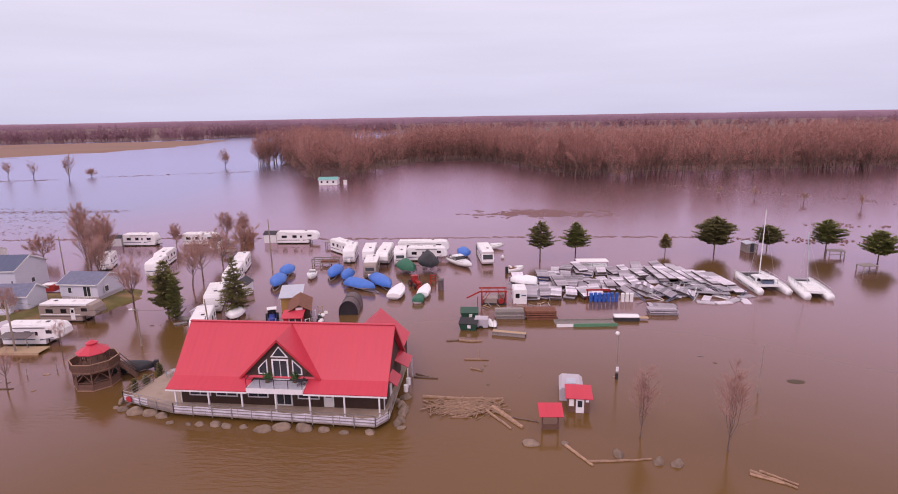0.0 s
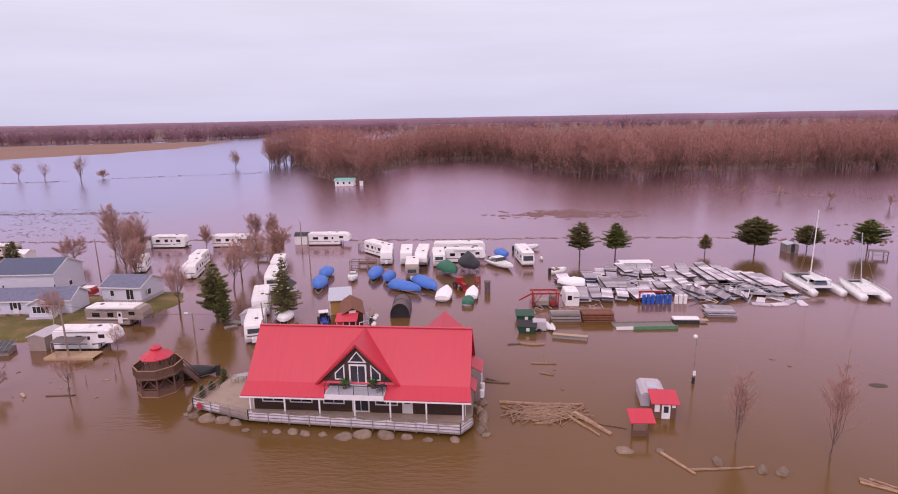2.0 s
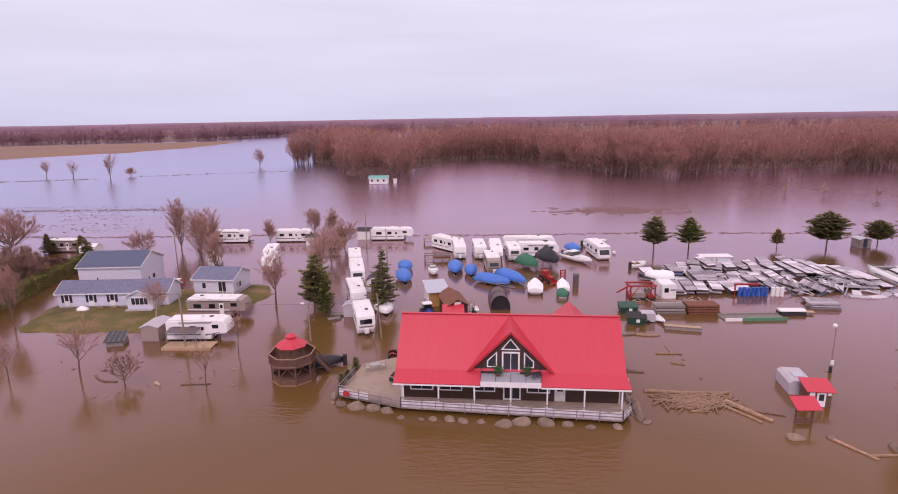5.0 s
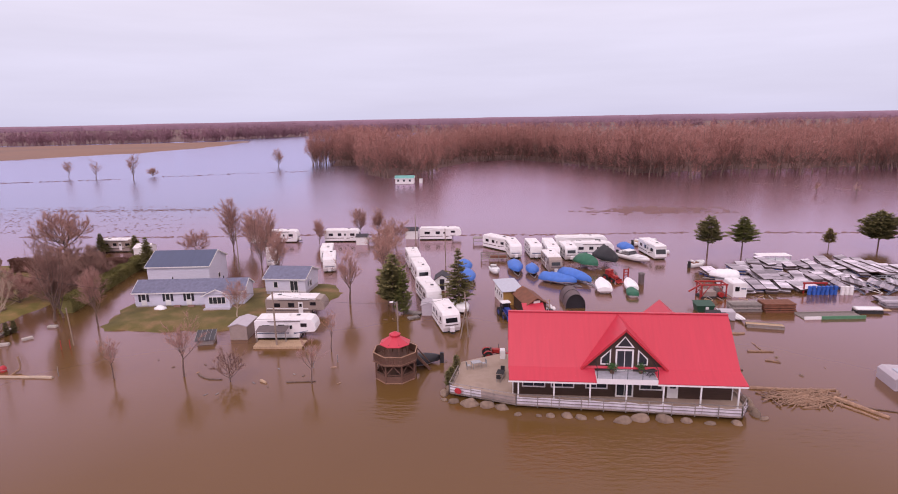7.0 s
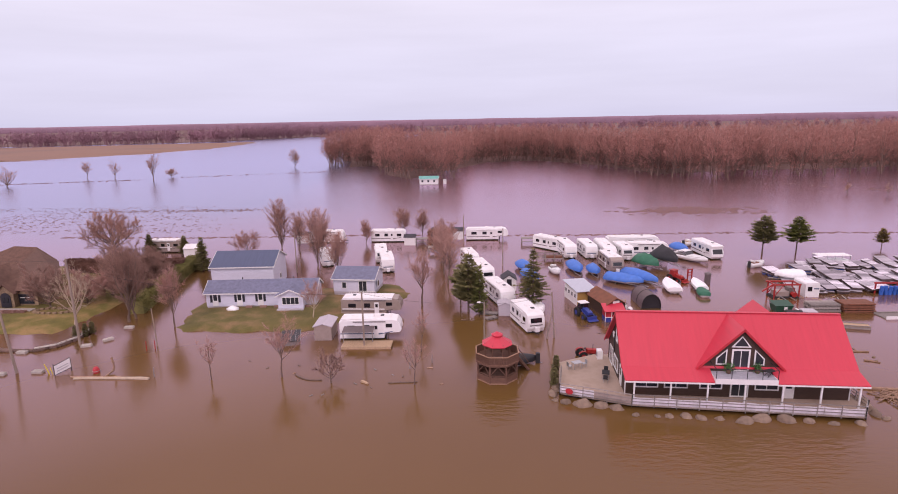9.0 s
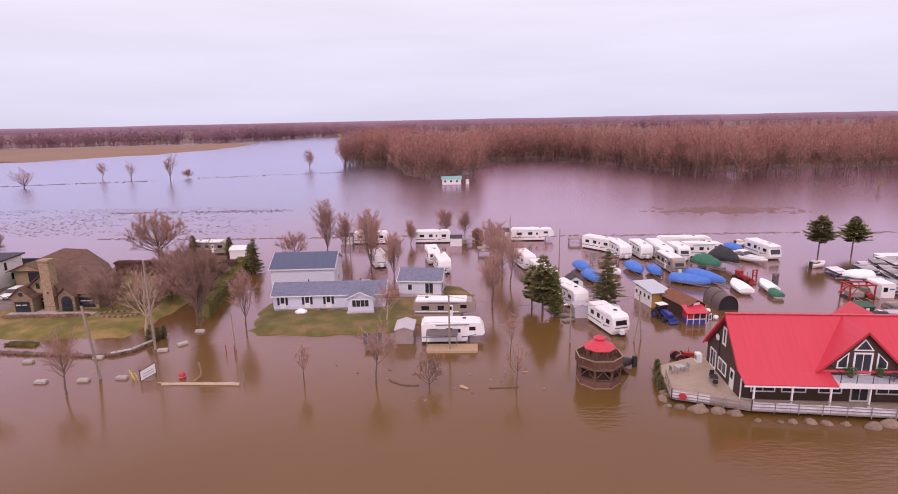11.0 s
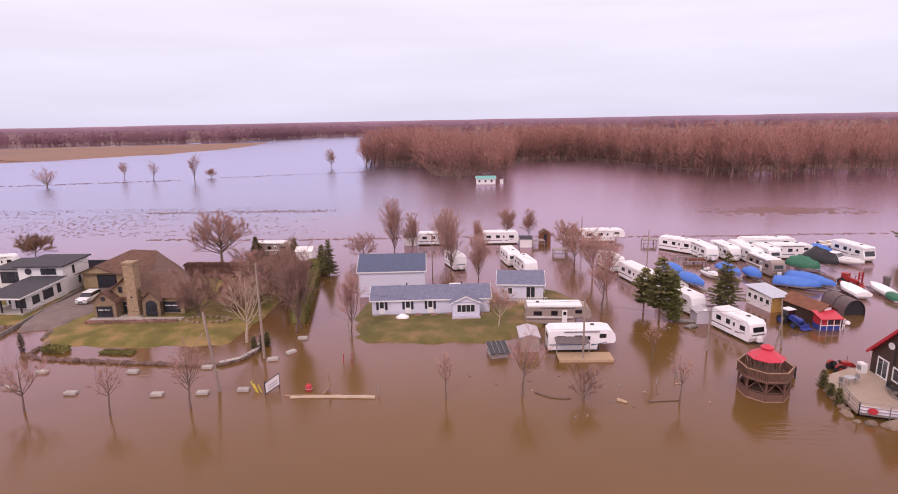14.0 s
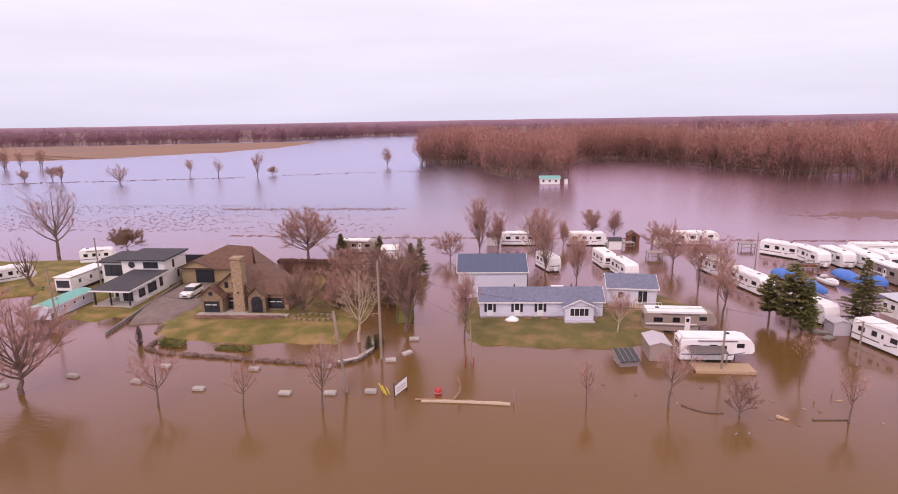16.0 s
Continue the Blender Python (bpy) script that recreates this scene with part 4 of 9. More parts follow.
    # arched entrance
    part("porch_wall", Geo().prism([(-118.9, 0.3), (-116.3, 0.3), (-116.3, 3.0), (-117.6, 4.1), (-118.9, 3.0)], "y", 82.6, 83.6), M_STONE, t)
    part("gable_roof", Geo().slab([(-119.3, 82.3, 2.8), (-117.6, 82.3, 4.35), (-117.6, 85.0, 4.35), (-119.3, 84.0, 2.8)], 0.1)
         .slab([(-115.9, 84.0, 2.8), (-117.6, 85.0, 4.35), (-117.6, 82.3, 4.35), (-115.9, 82.3, 2.8)], 0.1), M_BROWNROOF, t)
    arch = [(-118.4, 0.5), (-116.8, 0.5)] + [(-117.6 + 0.8 * math.cos(a), 2.1 + 0.8 * math.sin(a)) for a in np.linspace(0, math.pi, 10)]
    ad = part("door", Geo().prism(arch, "y", 82.5, 82.6), M_SHUTTER, t, "black arched entrance door")
    part("pane", Geo().box(-118.1, -117.7, 82.46, 82.5, 1.3, 2.2).box(-117.5, -117.1, 82.46, 82.5, 1.3, 2.2), M_GLASS, ad)
    # chimney
    part("chimney", Geo().loft([[(-120.9 - s, 82.4 - s, z), (-119.4 + s, 82.4 - s, z), (-119.4 + s, 83.9, z), (-120.9 - s, 83.9, z)] for s, z in ((0.12, 0.3), (0.05, 2.6), (0, 3.4), (0, 8.35), (0.1, 8.4), (0.1, 8.65))]), M_STONE, t, "tall tapering fieldstone chimney")
    part("chimney_vent", Geo().tube((-120.15, 82.3, 3.5), (-120.15, 82.42, 3.5), 0.14), M_SHUTTER, t)
    part("terrace", Geo().box(-126.0, -112.5, 80.6, 81.89, 0.2, 0.62).box(-122.3, -119.0, 81.9, 83.3, 0.2, 0.62), M_CONC, t)
    return t


stone_house()


def modern_house():
    t = thing("modern_house", 0, 0, 0, 0, "white two-storey modern house with low charcoal roofs", "house")
    part("wall", Geo().box(-141.6, -138.6, 86.6, 95.0, 0.3, 2.9).box(-144.0, -141.6, 88.6, 95.0, 0.3, 2.9), M_WHITE, t)
    part("roof", Geo().slab([(-144.6, 84.3, 3.0), (-138.0, 84.0, 3.0), (-138.2, 95.0, 3.4), (-144.6, 95.0, 3.4)], 0.22), M_CHARROOF, t)
    part("fascia", Geo().bar((-144.65, 84.25, 2.85), (-137.95, 83.95, 2.85), 0.06, 0.22).bar((-137.95, 83.95, 2.85), (-138.15, 94.9, 3.25), 0.06, 0.22), M_WHITE, t)
    for px, py in ((-144.2, 84.8), (-141.6, 84.7), (-138.5, 84.6)):
        part("post", Geo().box(px - 0.09, px + 0.09, py - 0.09, py + 0.09, 0.3, 2.8), M_SHUTTER, t)
    part("porch_floor", Geo().box(-144.5, -138.2, 84.3, 88.6, 0.2, 0.5), M_CONC, t)
    part("wall", Geo().box(-146.6, -139.0, 95.0, 101.6, 0.3, 5.1), M_WHITE, t)
    part("roof", Geo().slab([(-147.0, 94.4, 5.2), (-138.5, 94.4, 5.2), (-138.5, 102.0, 5.5), (-147.0, 102.0, 5.5)], 0.24), M_CHARROOF, t)
    part("wall", Geo().box(-151.4, -146.6, 96.5, 102.5, 0.3, 4.3), M_WHITE, t)
    part("roof", Geo().slab([(-152.0, 95.9, 4.4), (-146.7, 95.9, 4.4), (-146.7, 103.0, 4.7), (-152.0, 103.0, 4.7)], 0.2), M_CHARROOF, t)
    window(t, -149.2, 96.5, 1.8, 3.4, 2.0, 0, 2, M_SHUTTER)
    window(t, -141.4, 95.0, 3.6, 2.6, 1.1, 0, 2, M_SHUTTER)
    ring = Geo()
    for r0, r1 in ((0.35, 0.55),):
        a = np.linspace(0, 6.283, 18, endpoint=False)
        ring.loft([[(-144.8 + r * math.cos(q), y, 4.2 + r * math.sin(q)) for q in a] for r, y in ((r1, 94.99), (r1, 94.9), (r0, 94.9), (r0, 94.99))], caps=False)
    part("round_window", ring, M_SHUTTER, t)
    part("pane", Geo().loft([[(-144.8 + 0.36 * math.cos(q), y, 4.2 + 0.36 * math.sin(q)) for q in np.linspace(0, 6.283, 18, endpoint=False)] for y in (94.93, 94.98)]), M_GLASS, t)
    for wy, wz, w, h in ((87.8, 1.0, 1.5, 1.3), (90.5, 1.0, 2.2, 1.5), (93.0, 1.2, 0.8, 1.5), (97.6, 3.2, 0.5, 1.4), (98.8, 1.2, 0.5, 1.3)):
        window(t, -138.6 if wy < 95 else -139.0, wy, wz, w, h, 90, 0, M_SHUTTER)
    window(t, -140.1, 86.6, 0.6, 1.6, 2.0, 0, 1, M_SHUTTER)
    window(t, -142.8, 88.6, 0.6, 1.6, 2.0, 0, 1, M_SHUTTER)
    return t


modern_house()
solid("screen_wall", Geo().box(-145.6, -137.8, 107.8, 108.1, 0.1, 2.9), M_SHUTTER, "black board screen behind the houses", "fence")
tw = Geo()
for k in range(23):
    u = k / 22
    tw.bar((-134.9 - 2.7 * u + 0.06, 74.0 + 22.2 * u, 0.2 + 0.25 * u), (-134.9 - 2.7 * (u + 0.043), 74.0 + 22.2 * (u + 0.043), 0.2 + 0.25 * u), 0.25, 0.5 + 0.03 * (k % 3))
solid("timber_wall", tw, M_GWOOD, "low timber retaining wall beside the drive", "wall", kind="structure")

park = thing("park_trailer", -154.0, 97.0, 0, 90, "long white trailer home with a dark window band", "trailer")
part("body", Geo().loft([[(x, -1.4, 0.9), (x, 1.4, 0.9), (x, 1.4, 2.85), (x, 0.9, 3.1), (x, -0.9, 3.1), (x, -1.4, 2.85)] for x in (-6.5, 6.5)]), M_RV, park)
part("skirt", Geo().box(-6.4, 6.4, -1.3, 1.3, 0.0, 0.89), M_SHUTTER, park, "black skirting")
part("roof", Geo().slab([(-6.7, -1.5, 3.19), (6.7, -1.5, 3.19), (6.7, 1.5, 3.19), (-6.7, 1.5, 3.19)], 0.07), M_RVROOF, park)
for k in range(4):
    window(park, -4.5 + k * 2.6, -1.4, 1.7, 0.8, 0.8, 0, 0)
window(park, -6.5, 0, 1.4, 2.2, 1.2, -90, 2, M_SHUTTER)
teal = gable_house("teal_roof_trailer", -147.4, 82.3, 90, 8.6, 2.9, 0.5, 1.9, 0.35, M_LILAC, M_TEAL, "pale trailer with a teal metal roof", over=0.2, skirt=M_DARK)
for k in range(3):
    window(teal, -1.5 + k * 1.9, -1.45, 1.35, 0.6, 0.6, 0, 0)
cab = gable_house("green_roof_cabin", -61.4, 251.0, 0, 8.2, 5, 0.2, 2.6, 0.9, M_WHITE, M_TEAL, "small white cabin with a green roof by the flooded wood", skirt=M_CONC)
for k in range(3):
    window(cab, -2.8 + k * 2.6, -2.5, 1.1, 1.0, 1.1, 0, 0)
solid("outhouse", Geo().box(-55.1, -53.7, 251.4, 252.8, 0, 2.0).slab([(-55.3, 251.2, 2.2), (-53.5, 251.2, 2.2), (-53.5, 253.0, 1.95), (-55.3, 253.0, 1.95)], 0.08), M_WHITE, "small white shed beside the far cabin", "shed")


def shed(x, y, rz, L, W, h, rise, walls, roofs, label, over=0.15, dark_door=True):
    t = gable_house("shed", x, y, rz, L, W, 0.0, h, rise, walls, roofs, label, over, trim=False)
    tagged(t, category="shed")
    part("foundation", Geo().box(-L / 2 + 0.03, L / 2 - 0.03, -W / 2 + 0.03, W / 2 - 0.03, -0.6, -0.003), M_CONC, t)
    if dark_door:
        door(t, -L / 2 + 0.02, 0, 0.1, 0.8, min(1.9, h - 0.1), -90, M_SHUTTER, False)
    return t


shed(-47.2, 133.6, 0, 3.0, 2.6, 2.2, 0.6, M_WHITE, M_CHARROOF, "small white shed with a dark roof")
shed(-84.0, 131.2, 0, 2.8, 2.6, 2.1, 0.5, M_WHITE, M_CHARROOF, "small white shed with a dark roof")
shed(-53.2, 133.0, 90, 2.6, 2.4, 2.0, 0.8, M_RUST, M_BROWNROOF, "small brown garden shed")
shed(-58.2, 127.6, 0, 2.6, 2.2, 2.0, 0.5, M_WHITE, M_CHARROOF, "small pale shed with a dark roof")
shed(-104.9, 119.0, 0, 3.4, 3.2, 1.9, 0.7, M_WHITE, M_RVROOF, "white shed with a pale roof behind the hedge", dark_door=False)
shed(-38.1, 92.4, 90, 3.0, 2.4, 2.0, 0.8, M_WHITE, M_CHARROOF, "small white shed with a dark peaked roof")
shed(61.2, 120.4, 90, 2.6, 2.4, 1.9, 0.3, M_GWOOD, M_GREYTIN, "small grey wooden shed under a pine")
shed(-64.3, 71.4, 90, 3.6, 2.3, 2.0, 0.35, M_RVTAN, M_PINKWALL, "small pinkish-grey vinyl shed", dark_door=False)
shed(-39.6, 79.7, 90, 2.2, 2.0, 1.7, 0.35, M_PINKWALL, M_PINKWALL, "small grey vinyl shed behind a trailer", dark_door=False)


def marina_huts():
    t = thing("yellow_hut", -27.4, 85.6, 0, 12, "ochre wooden hut with a pale tin roof", "shed")
    part("wall", Geo().box(-1.5, 1.5, -2.5, 2.5, -0.3, 2.2), M_OCHRE, t)
    part("side_wall", Geo().box(-1.53, -1.5, -2.5, 2.5, -0.3, 2.2), M_WHITE, t, "whitewashed side wall")
    part("roof", Geo().slab([(-1.8, -2.9, 2.35), (1.8, -2.9, 2.35), (1.8, 2.9, 2.75), (-1.8, 2.9, 2.75)], 0.08), M_GREYTIN, t, "pale grey tin roof")
    for k in range(4):
        window(t, -1.54, -1.8 + k * 1.2, 1.0, 0.8, 0.8, -90, 0)
    r = thing("brown_hut", -24.6, 80.4, 0, 14, "long dark-walled hut with a rust-brown roof", "shed")
    part("wall", Geo().prism([(-1.5, -0.3), (1.5, -0.3), (1.5, 2.1), (0, 2.9), (-1.5, 2.1)], "y", -2.9, 2.9), M_BROWN, r)
    part("roof", Geo().slab([(-1.8, -3.2, 1.98), (0, -3.2, 3.02), (0, 3.2, 3.02), (-1.8, 3.2, 1.98)], 0.08).slab([(1.8, 3.2, 1.98), (0, 3.2, 3.02), (0, -3.2, 3.02), (1.8, -3.2, 1.98)], 0.08), M_RUST, r)
    part("sign_board", Geo().box(-0.5, 0.5, -3.0, -2.9, 2.0, 2.55), M_WHITE, r, "white sign board")
    k = thing("kiosk", -24.5, 76.6, 0, 3, "small red and blue kiosk with a red roof", "kiosk")
    k.scale = (0.88, 0.88, 0.95)
    part("lower_wall", Geo().box(-1.5, 1.5, -0.9, 0.9, -0.3, 0.75), M_BLUEPAINT, k)
    part("upper_wall", Geo().box(-1.48, 1.48, -0.88, 0.88, 0.75, 1.75), M_REDTRIM, k)
    part("roof", Geo().slab([(-1.75, -1.3, 1.75), (1.75, -1.3, 1.75), (1.75, 1.1, 2.35), (-1.75, 1.1, 2.35)], 0.08), M_RED, k)
    for u in (-1.5, -0.5, 0.5, 1.5):
        part("trim", Geo().box(u - 0.05, u + 0.05, -0.95, -0.9, -0.1, 1.75), M_WHITE, k)
    part("trim", Geo().box(-1.5, 1.5, -0.96, -0.9, 0.7, 0.8), M_WHITE, k)
    for u in (0.0, 1.0):
        part("pane", Geo().box(u - 0.35, u + 0.35, -0.93, -0.88, 0.85, 1.6), M_GLASS, k)
    a = thing("arched_shelter", -17.65, 83.8, 0, 2, "dark brown tarpaulin shelter with an arched roof", "shelter")
    prof = [(1.45 * math.cos(q), 2.2 * math.sin(q) ** 0.8 if q not in (0, math.pi) else -0.3) for q in np.linspace(0, math.pi, 13)]
    part("cover", Geo().loft([[(u, v, w) for u, w in prof] for v in (-2.5, -1.0, 1.0, 2.5)], closed=False, caps=False), M_BROWNTARP, a, smooth=True)
    part("back_panel", Geo().loft([[(u * 0.98, v, w * 0.98) for u, w in prof] for v in (2.35, 2.45)]), M_BROWNTARP, a)
    # black sheet in place of the shaded inside seen through the open front
    part("dark_opening", Geo().loft([[(u * 0.97, v, w * 0.97) for u, w in prof] for v in (-2.35, -2.3)]), M_BLACKCOVER, a)
    for v in (-2.48, 0, 2.48):
        g = Geo()
        for p, q in zip(prof, prof[1:]):
            g.bar((p[0] * 1.01, v, p[1] * 1.01), (q[0] * 1.01, v, q[1] * 1.01), 0.06, 0.06)
        part("hoop", g, M_DARK, a)


marina_huts()


# small white and red huts before the shore
def ticket_hut():
    t = thing("ticket_hut", 11.9, 53.4, 0, -6, "little dark red hut with a red roof and a white door", "shed")
    part("wall", Geo().box(-1.05, 1.05, -0.9, 0.9, -0.4, 1.7), M_WOOD, t)
    part("roof", Geo().slab([(-1.35, -1.15, 1.65), (1.35, -1.15, 1.65), (1.35, 1.0, 2.15), (-1.35, 1.0, 2.15)], 0.08), M_RED, t)
    door(t, 0.1, -0.91, -0.35, 0.8, 1.9)
    part("notice", Geo().box(0.65, 0.98, -0.95, -0.9, 1.2, 1.6), M_WHITE, t)
    part("notice", Geo().box(-0.98, -0.5, -0.95, -0.9, 0.7, 1.5), M_WHITE, t)
    b = thing("white_box", 11.7, 56.5, 0, -8, "pale grey box trailer behind the ticket hut", "trailer")
    part("body", Geo().loft([[(-1.2, y, -0.3), (1.2, y, -0.3), (1.25, y, 1.2), (0.9, y, 1.5), (-0.9, y, 1.5), (-1.25, y, 1.2)] for y in (-1.7, 1.7)]), M_PINKWALL, b)
    part("roof_hatch", Geo().box(-0.5, 0.5, -0.7, 0.5, 1.5, 1.6), M_GREYTIN, b)
    s = thing("notice_shelter", 8.5, 49.4, 0, 0, "notice board under a small red roof, standing in the flood", "notice board")
    for x in (-0.75, 0.75):
        part("post", Geo().box(x - 0.07, x + 0.07, -0.07, 0.07, -0.6, 1.9), M_WOOD, s)
    part("board", Geo().box(-0.68, 0.68, -0.03, 0.03, 0.05, 0.55), M_WOOD, s)
    part("roof", Geo().slab([(-1.15, -0.8, 1.75), (1.15, -0.8, 1.75), (1.15, 0.75, 2.4), (-1.15, 0.75, 2.4)], 0.07), M_RED, s)


ticket_hut()


# ---- trailers ----
def rv(x, y, rz, L=8.0, kind="trailer", style=0, h=2.85, w=2.45, label="", z=0.0):
    """A travel trailer, nose towards local +x; kind: trailer, fifth or motorhome."""
    names = {"trailer": "travel_trailer", "fifth": "fifth_wheel_trailer", "motorhome": "motorhome"}
    t = thing(names[kind], x, y, z, rz, label or "white travel trailer standing in the flood", "trailer", "stored trailers")
    b, H = 0.22, h
    if kind == "fifth":
        prof = [(-L / 2, b), (L / 2 - 2.3, b), (L / 2 - 2.2, 0.95), (L / 2 - 0.25, 1.05), (L / 2, 1.35), (L / 2 - 0.12, H - 0.75), (L / 2 - 0.55, H - 0.15), (L / 2 - 1.3, H),
                (-L / 2 + 0.25, H - 0.12), (-L / 2, H - 0.3)]
    elif kind == "motorhome":
        prof = [(-L / 2, b), (L / 2 - 0.3, b), (L / 2, 0.6), (L / 2, 1.2), (L / 2 - 0.35, 2.2), (L / 2 - 0.2, H - 0.15), (L / 2 - 0.5, H), (-L / 2 + 0.15, H), (-L / 2, H - 0.2)]
    else:
        prof = [(-L / 2, b), (L / 2 - 0.35, b), (L / 2 - 0.05, 0.8), (L / 2, 1.5), (L / 2 - 0.25, H - 0.35), (L / 2 - 0.7, H), (-L / 2 + 0.2, H), (-L / 2, H - 0.25)]
    cz = (b + H) / 2
    inn = [(u * (1 - 0.1 / L), cz + (v - cz) * 0.955) for u, v in prof]
    tan = style == 2
    part("body", Geo().loft([[(u, s, v) for u, v in q] for s, q in ((-w / 2, inn), (-w / 2 + 0.1, prof), (w / 2 - 0.1, prof), (w / 2, inn))]), M_RVTAN if tan else M_RV, t)
    ro = -0.02 if tan else 0.13
    part("roof", Geo().box(-L / 2 + 0.3, L / 2 - 1.35, -w / 2 + ro, w / 2 - ro, H - (0.22 if tan else 0.05), H + 0.035), M_RVROOF, t)
    part("air_conditioner", Geo().loft([[(-0.45 + s, -0.38 + s, v), (0.45 - s, -0.38 + s, v), (0.45 - s, 0.38 - s, v), (-0.45 + s, 0.38 - s, v)]
                                        for s, v in ((0, H + 0.03), (0.02, H + 0.2), (0.12, H + 0.27))]), M_RVROOF, t)
    for u in (-L * 0.3, L * 0.18):
        part("roof_vent", Geo().box(u - 0.22, u + 0.22, -0.22 + 0.3, 0.22 + 0.3, H + 0.03, H + 0.12), M_SHUTTER if (style in (0, 1)) == (u > 0) else M_RVROOF, t)
    stripe = M_STRIPEBLUE if style in (1, 3) else M_STRIPE
    for s in (-1, 1):
        e = s * (w / 2 + 0.012)
        def on_side(nm, u0, u1, z0, z1, m, th=0.02, tilt=0.0):
            return part(nm, Geo().hexa([(u0, e - th, z0), (u1, e - th, z0 + tilt), (u1, e + th, z0 + tilt), (u0, e + th, z0), (u0, e - th, z1), (u1, e - th, z1 + tilt), (u1, e + th, z1 + tilt), (u0, e + th, z1)]), m, t)
        k = L / 8.0
        on_side("window", -3.0 * k, -2.0 * k, 1.45, 2.05, M_TINT)
        on_side("window", -0.9 * k, -0.1 * k, 1.45, 2.1, M_TINT)
        if kind == "fifth":
            on_side("window", 2.0 * k, 2.8 * k, 1.75, 2.25, M_TINT)
        else:
            on_side("window", 1.9 * k, 2.9 * k, 1.45, 2.05, M_TINT)
        on_side("stripe", -3.9 * k, 1.6 * k, 0.85, 0.99, stripe, 0.006)
        on_side("stripe", 0.8 * k, 2.9 * k, 0.7, 0.8, stripe, 0.005, 0.45)
        if tan:
            on_side("lower_panel", -L / 2 + 0.2, L / 2 - 2.5, 1.15, 1.3, M_RV, 0.004)
        if s < 0:
            d = on_side("door", 0.45 * k, 1.05 * k, 0.45, 2.25, M_RV, 0.025)
            part("pane", Geo().box(0.58 * k, 0.92 * k, e - 0.035, e - 0.02, 1.5, 2.0), M_TINT, d)
            part("awning_roll", Geo().tube((-2.2 * k, e - 0.08, H - 0.28), (2.0 * k, e - 0.08, H - 0.28), 0.06, n=6), M_STRIPE if style else M_RV, t)
        for u in (-0.95, -0.15):
            part("wheel", Geo().tube((u * k, s * (w / 2 - 0.22), 0.02), (u * k, s * (w / 2 - 0.02), 0.02), 0.34, n=12), M_TYRE, t)
    if kind == "trailer":
        part("hitch", Geo().bar((L / 2 - 0.2, 0.5, 0.32), (L / 2 + 0.9, 0, 0.3), 0.08, 0.1).bar((L / 2 - 0.2, -0.5, 0.32), (L / 2 + 0.9, 0, 0.3), 0.08, 0.1), M_DARK, t)
        part("gas_bottle_cover", Geo().box(L / 2 + 0.03, L / 2 + 0.45, -0.3, 0.3, 0.4, 1.0), M_RV, t)
        part("front_window", Geo().hexa([(L / 2 - 0.03, -0.8, 1.55), (L / 2 - 0.03, 0.8, 1.55), (L / 2 + 0.02, 0.8, 1.55), (L / 2 + 0.02, -0.8, 1.55), (L / 2 - 0.2, -0.8, 2.15), (L / 2 - 0.2, 0.8, 2.15), (L / 2 - 0.13, 0.8, 2.15), (L / 2 - 0.13, -0.8, 2.15)]), M_TINT if style in (0, 2) else M_RVROOF, t)
        part("front_stripe", Geo().box(L / 2 - 0.07, L / 2 + 0.012, -0.9, 0.9, 1.12, 1.26), stripe, t)
    elif kind == "fifth":
        part("landing_leg", Geo().box(L / 2 - 2.1, L / 2 - 2.0, -0.9, -0.8, -0.4, 0.95), M_DARK, t)
        part("landing_leg", Geo().box(L / 2 - 2.1, L / 2 - 2.0, 0.8, 0.9, -0.4, 0.95), M_DARK, t)
    else:
        part("windscreen", Geo().hexa([(L / 2 - 0.02, -1.0, 1.2), (L / 2 - 0.02, 1.0, 1.2), (L / 2 + 0.03, 1.0, 1.2), (L / 2 + 0.03, -1.0, 1.2), (L / 2 - 0.36, -1.0, 2.1), (L / 2 - 0.36, 1.0, 2.1), (L / 2 - 0.28, 1.0, 2.1), (L / 2 - 0.28, -1.0, 2.1)]), M_TINT, t)
    part("chassis", Geo().box(-L / 2 + 0.1, L / 2 - (2.4 if kind == "fifth" else 0.4), -w / 2 + 0.2, w / 2 - 0.2, 0.05, b), M_DARK, t)
    part("rear_window", Geo().box(-L / 2 - 0.02, -L / 2 + 0.05, -0.7, 0.7, 1.5, 2.1), M_TINT, t)
    return t


rv(-58.0, 70.9, 1, 8.2, "fifth", 1, label="white fifth-wheel trailer behind a lumber platform in the flood")
rv(-59.3, 79.8, -2, 9.0, "fifth", 2, label="beige and white fifth-wheel trailer beside the lawn")
rv(-36.9, 74.8, -74, 6.8, "trailer", 0, label="white travel trailer with a dark roof hatch in the flood")
rv(-40.1, 86.0, -73, 8.2, "trailer", 1)
rv(-42.4, 98.8, -77, 8.6, "trailer", 0)
rv(-44.6, 108.3, -78, 6.8, "trailer", 3)
rv(-40.2, 132.4, 0, 10.0, "fifth", 0, label="long white fifth-wheel trailer along the drowned bank")
rv(-63.6, 131.4, 0, 8.4, "trailer", 0)
rv(-60.7, 106.0, -78, 6.6, "trailer", 3)
rv(-62.9, 113.2, -80, 6.4, "trailer", 0)
rv(-78.2, 131.2, 0, 8.0, "trailer", 1)
rv(-73.6, 110.5, -70, 6.0, "trailer", 3)
rv(-26.9, 121.5, -48, 7.6, "trailer", 0)
rv(-24.2, 116.2, -85, 8.0, "trailer", 3)
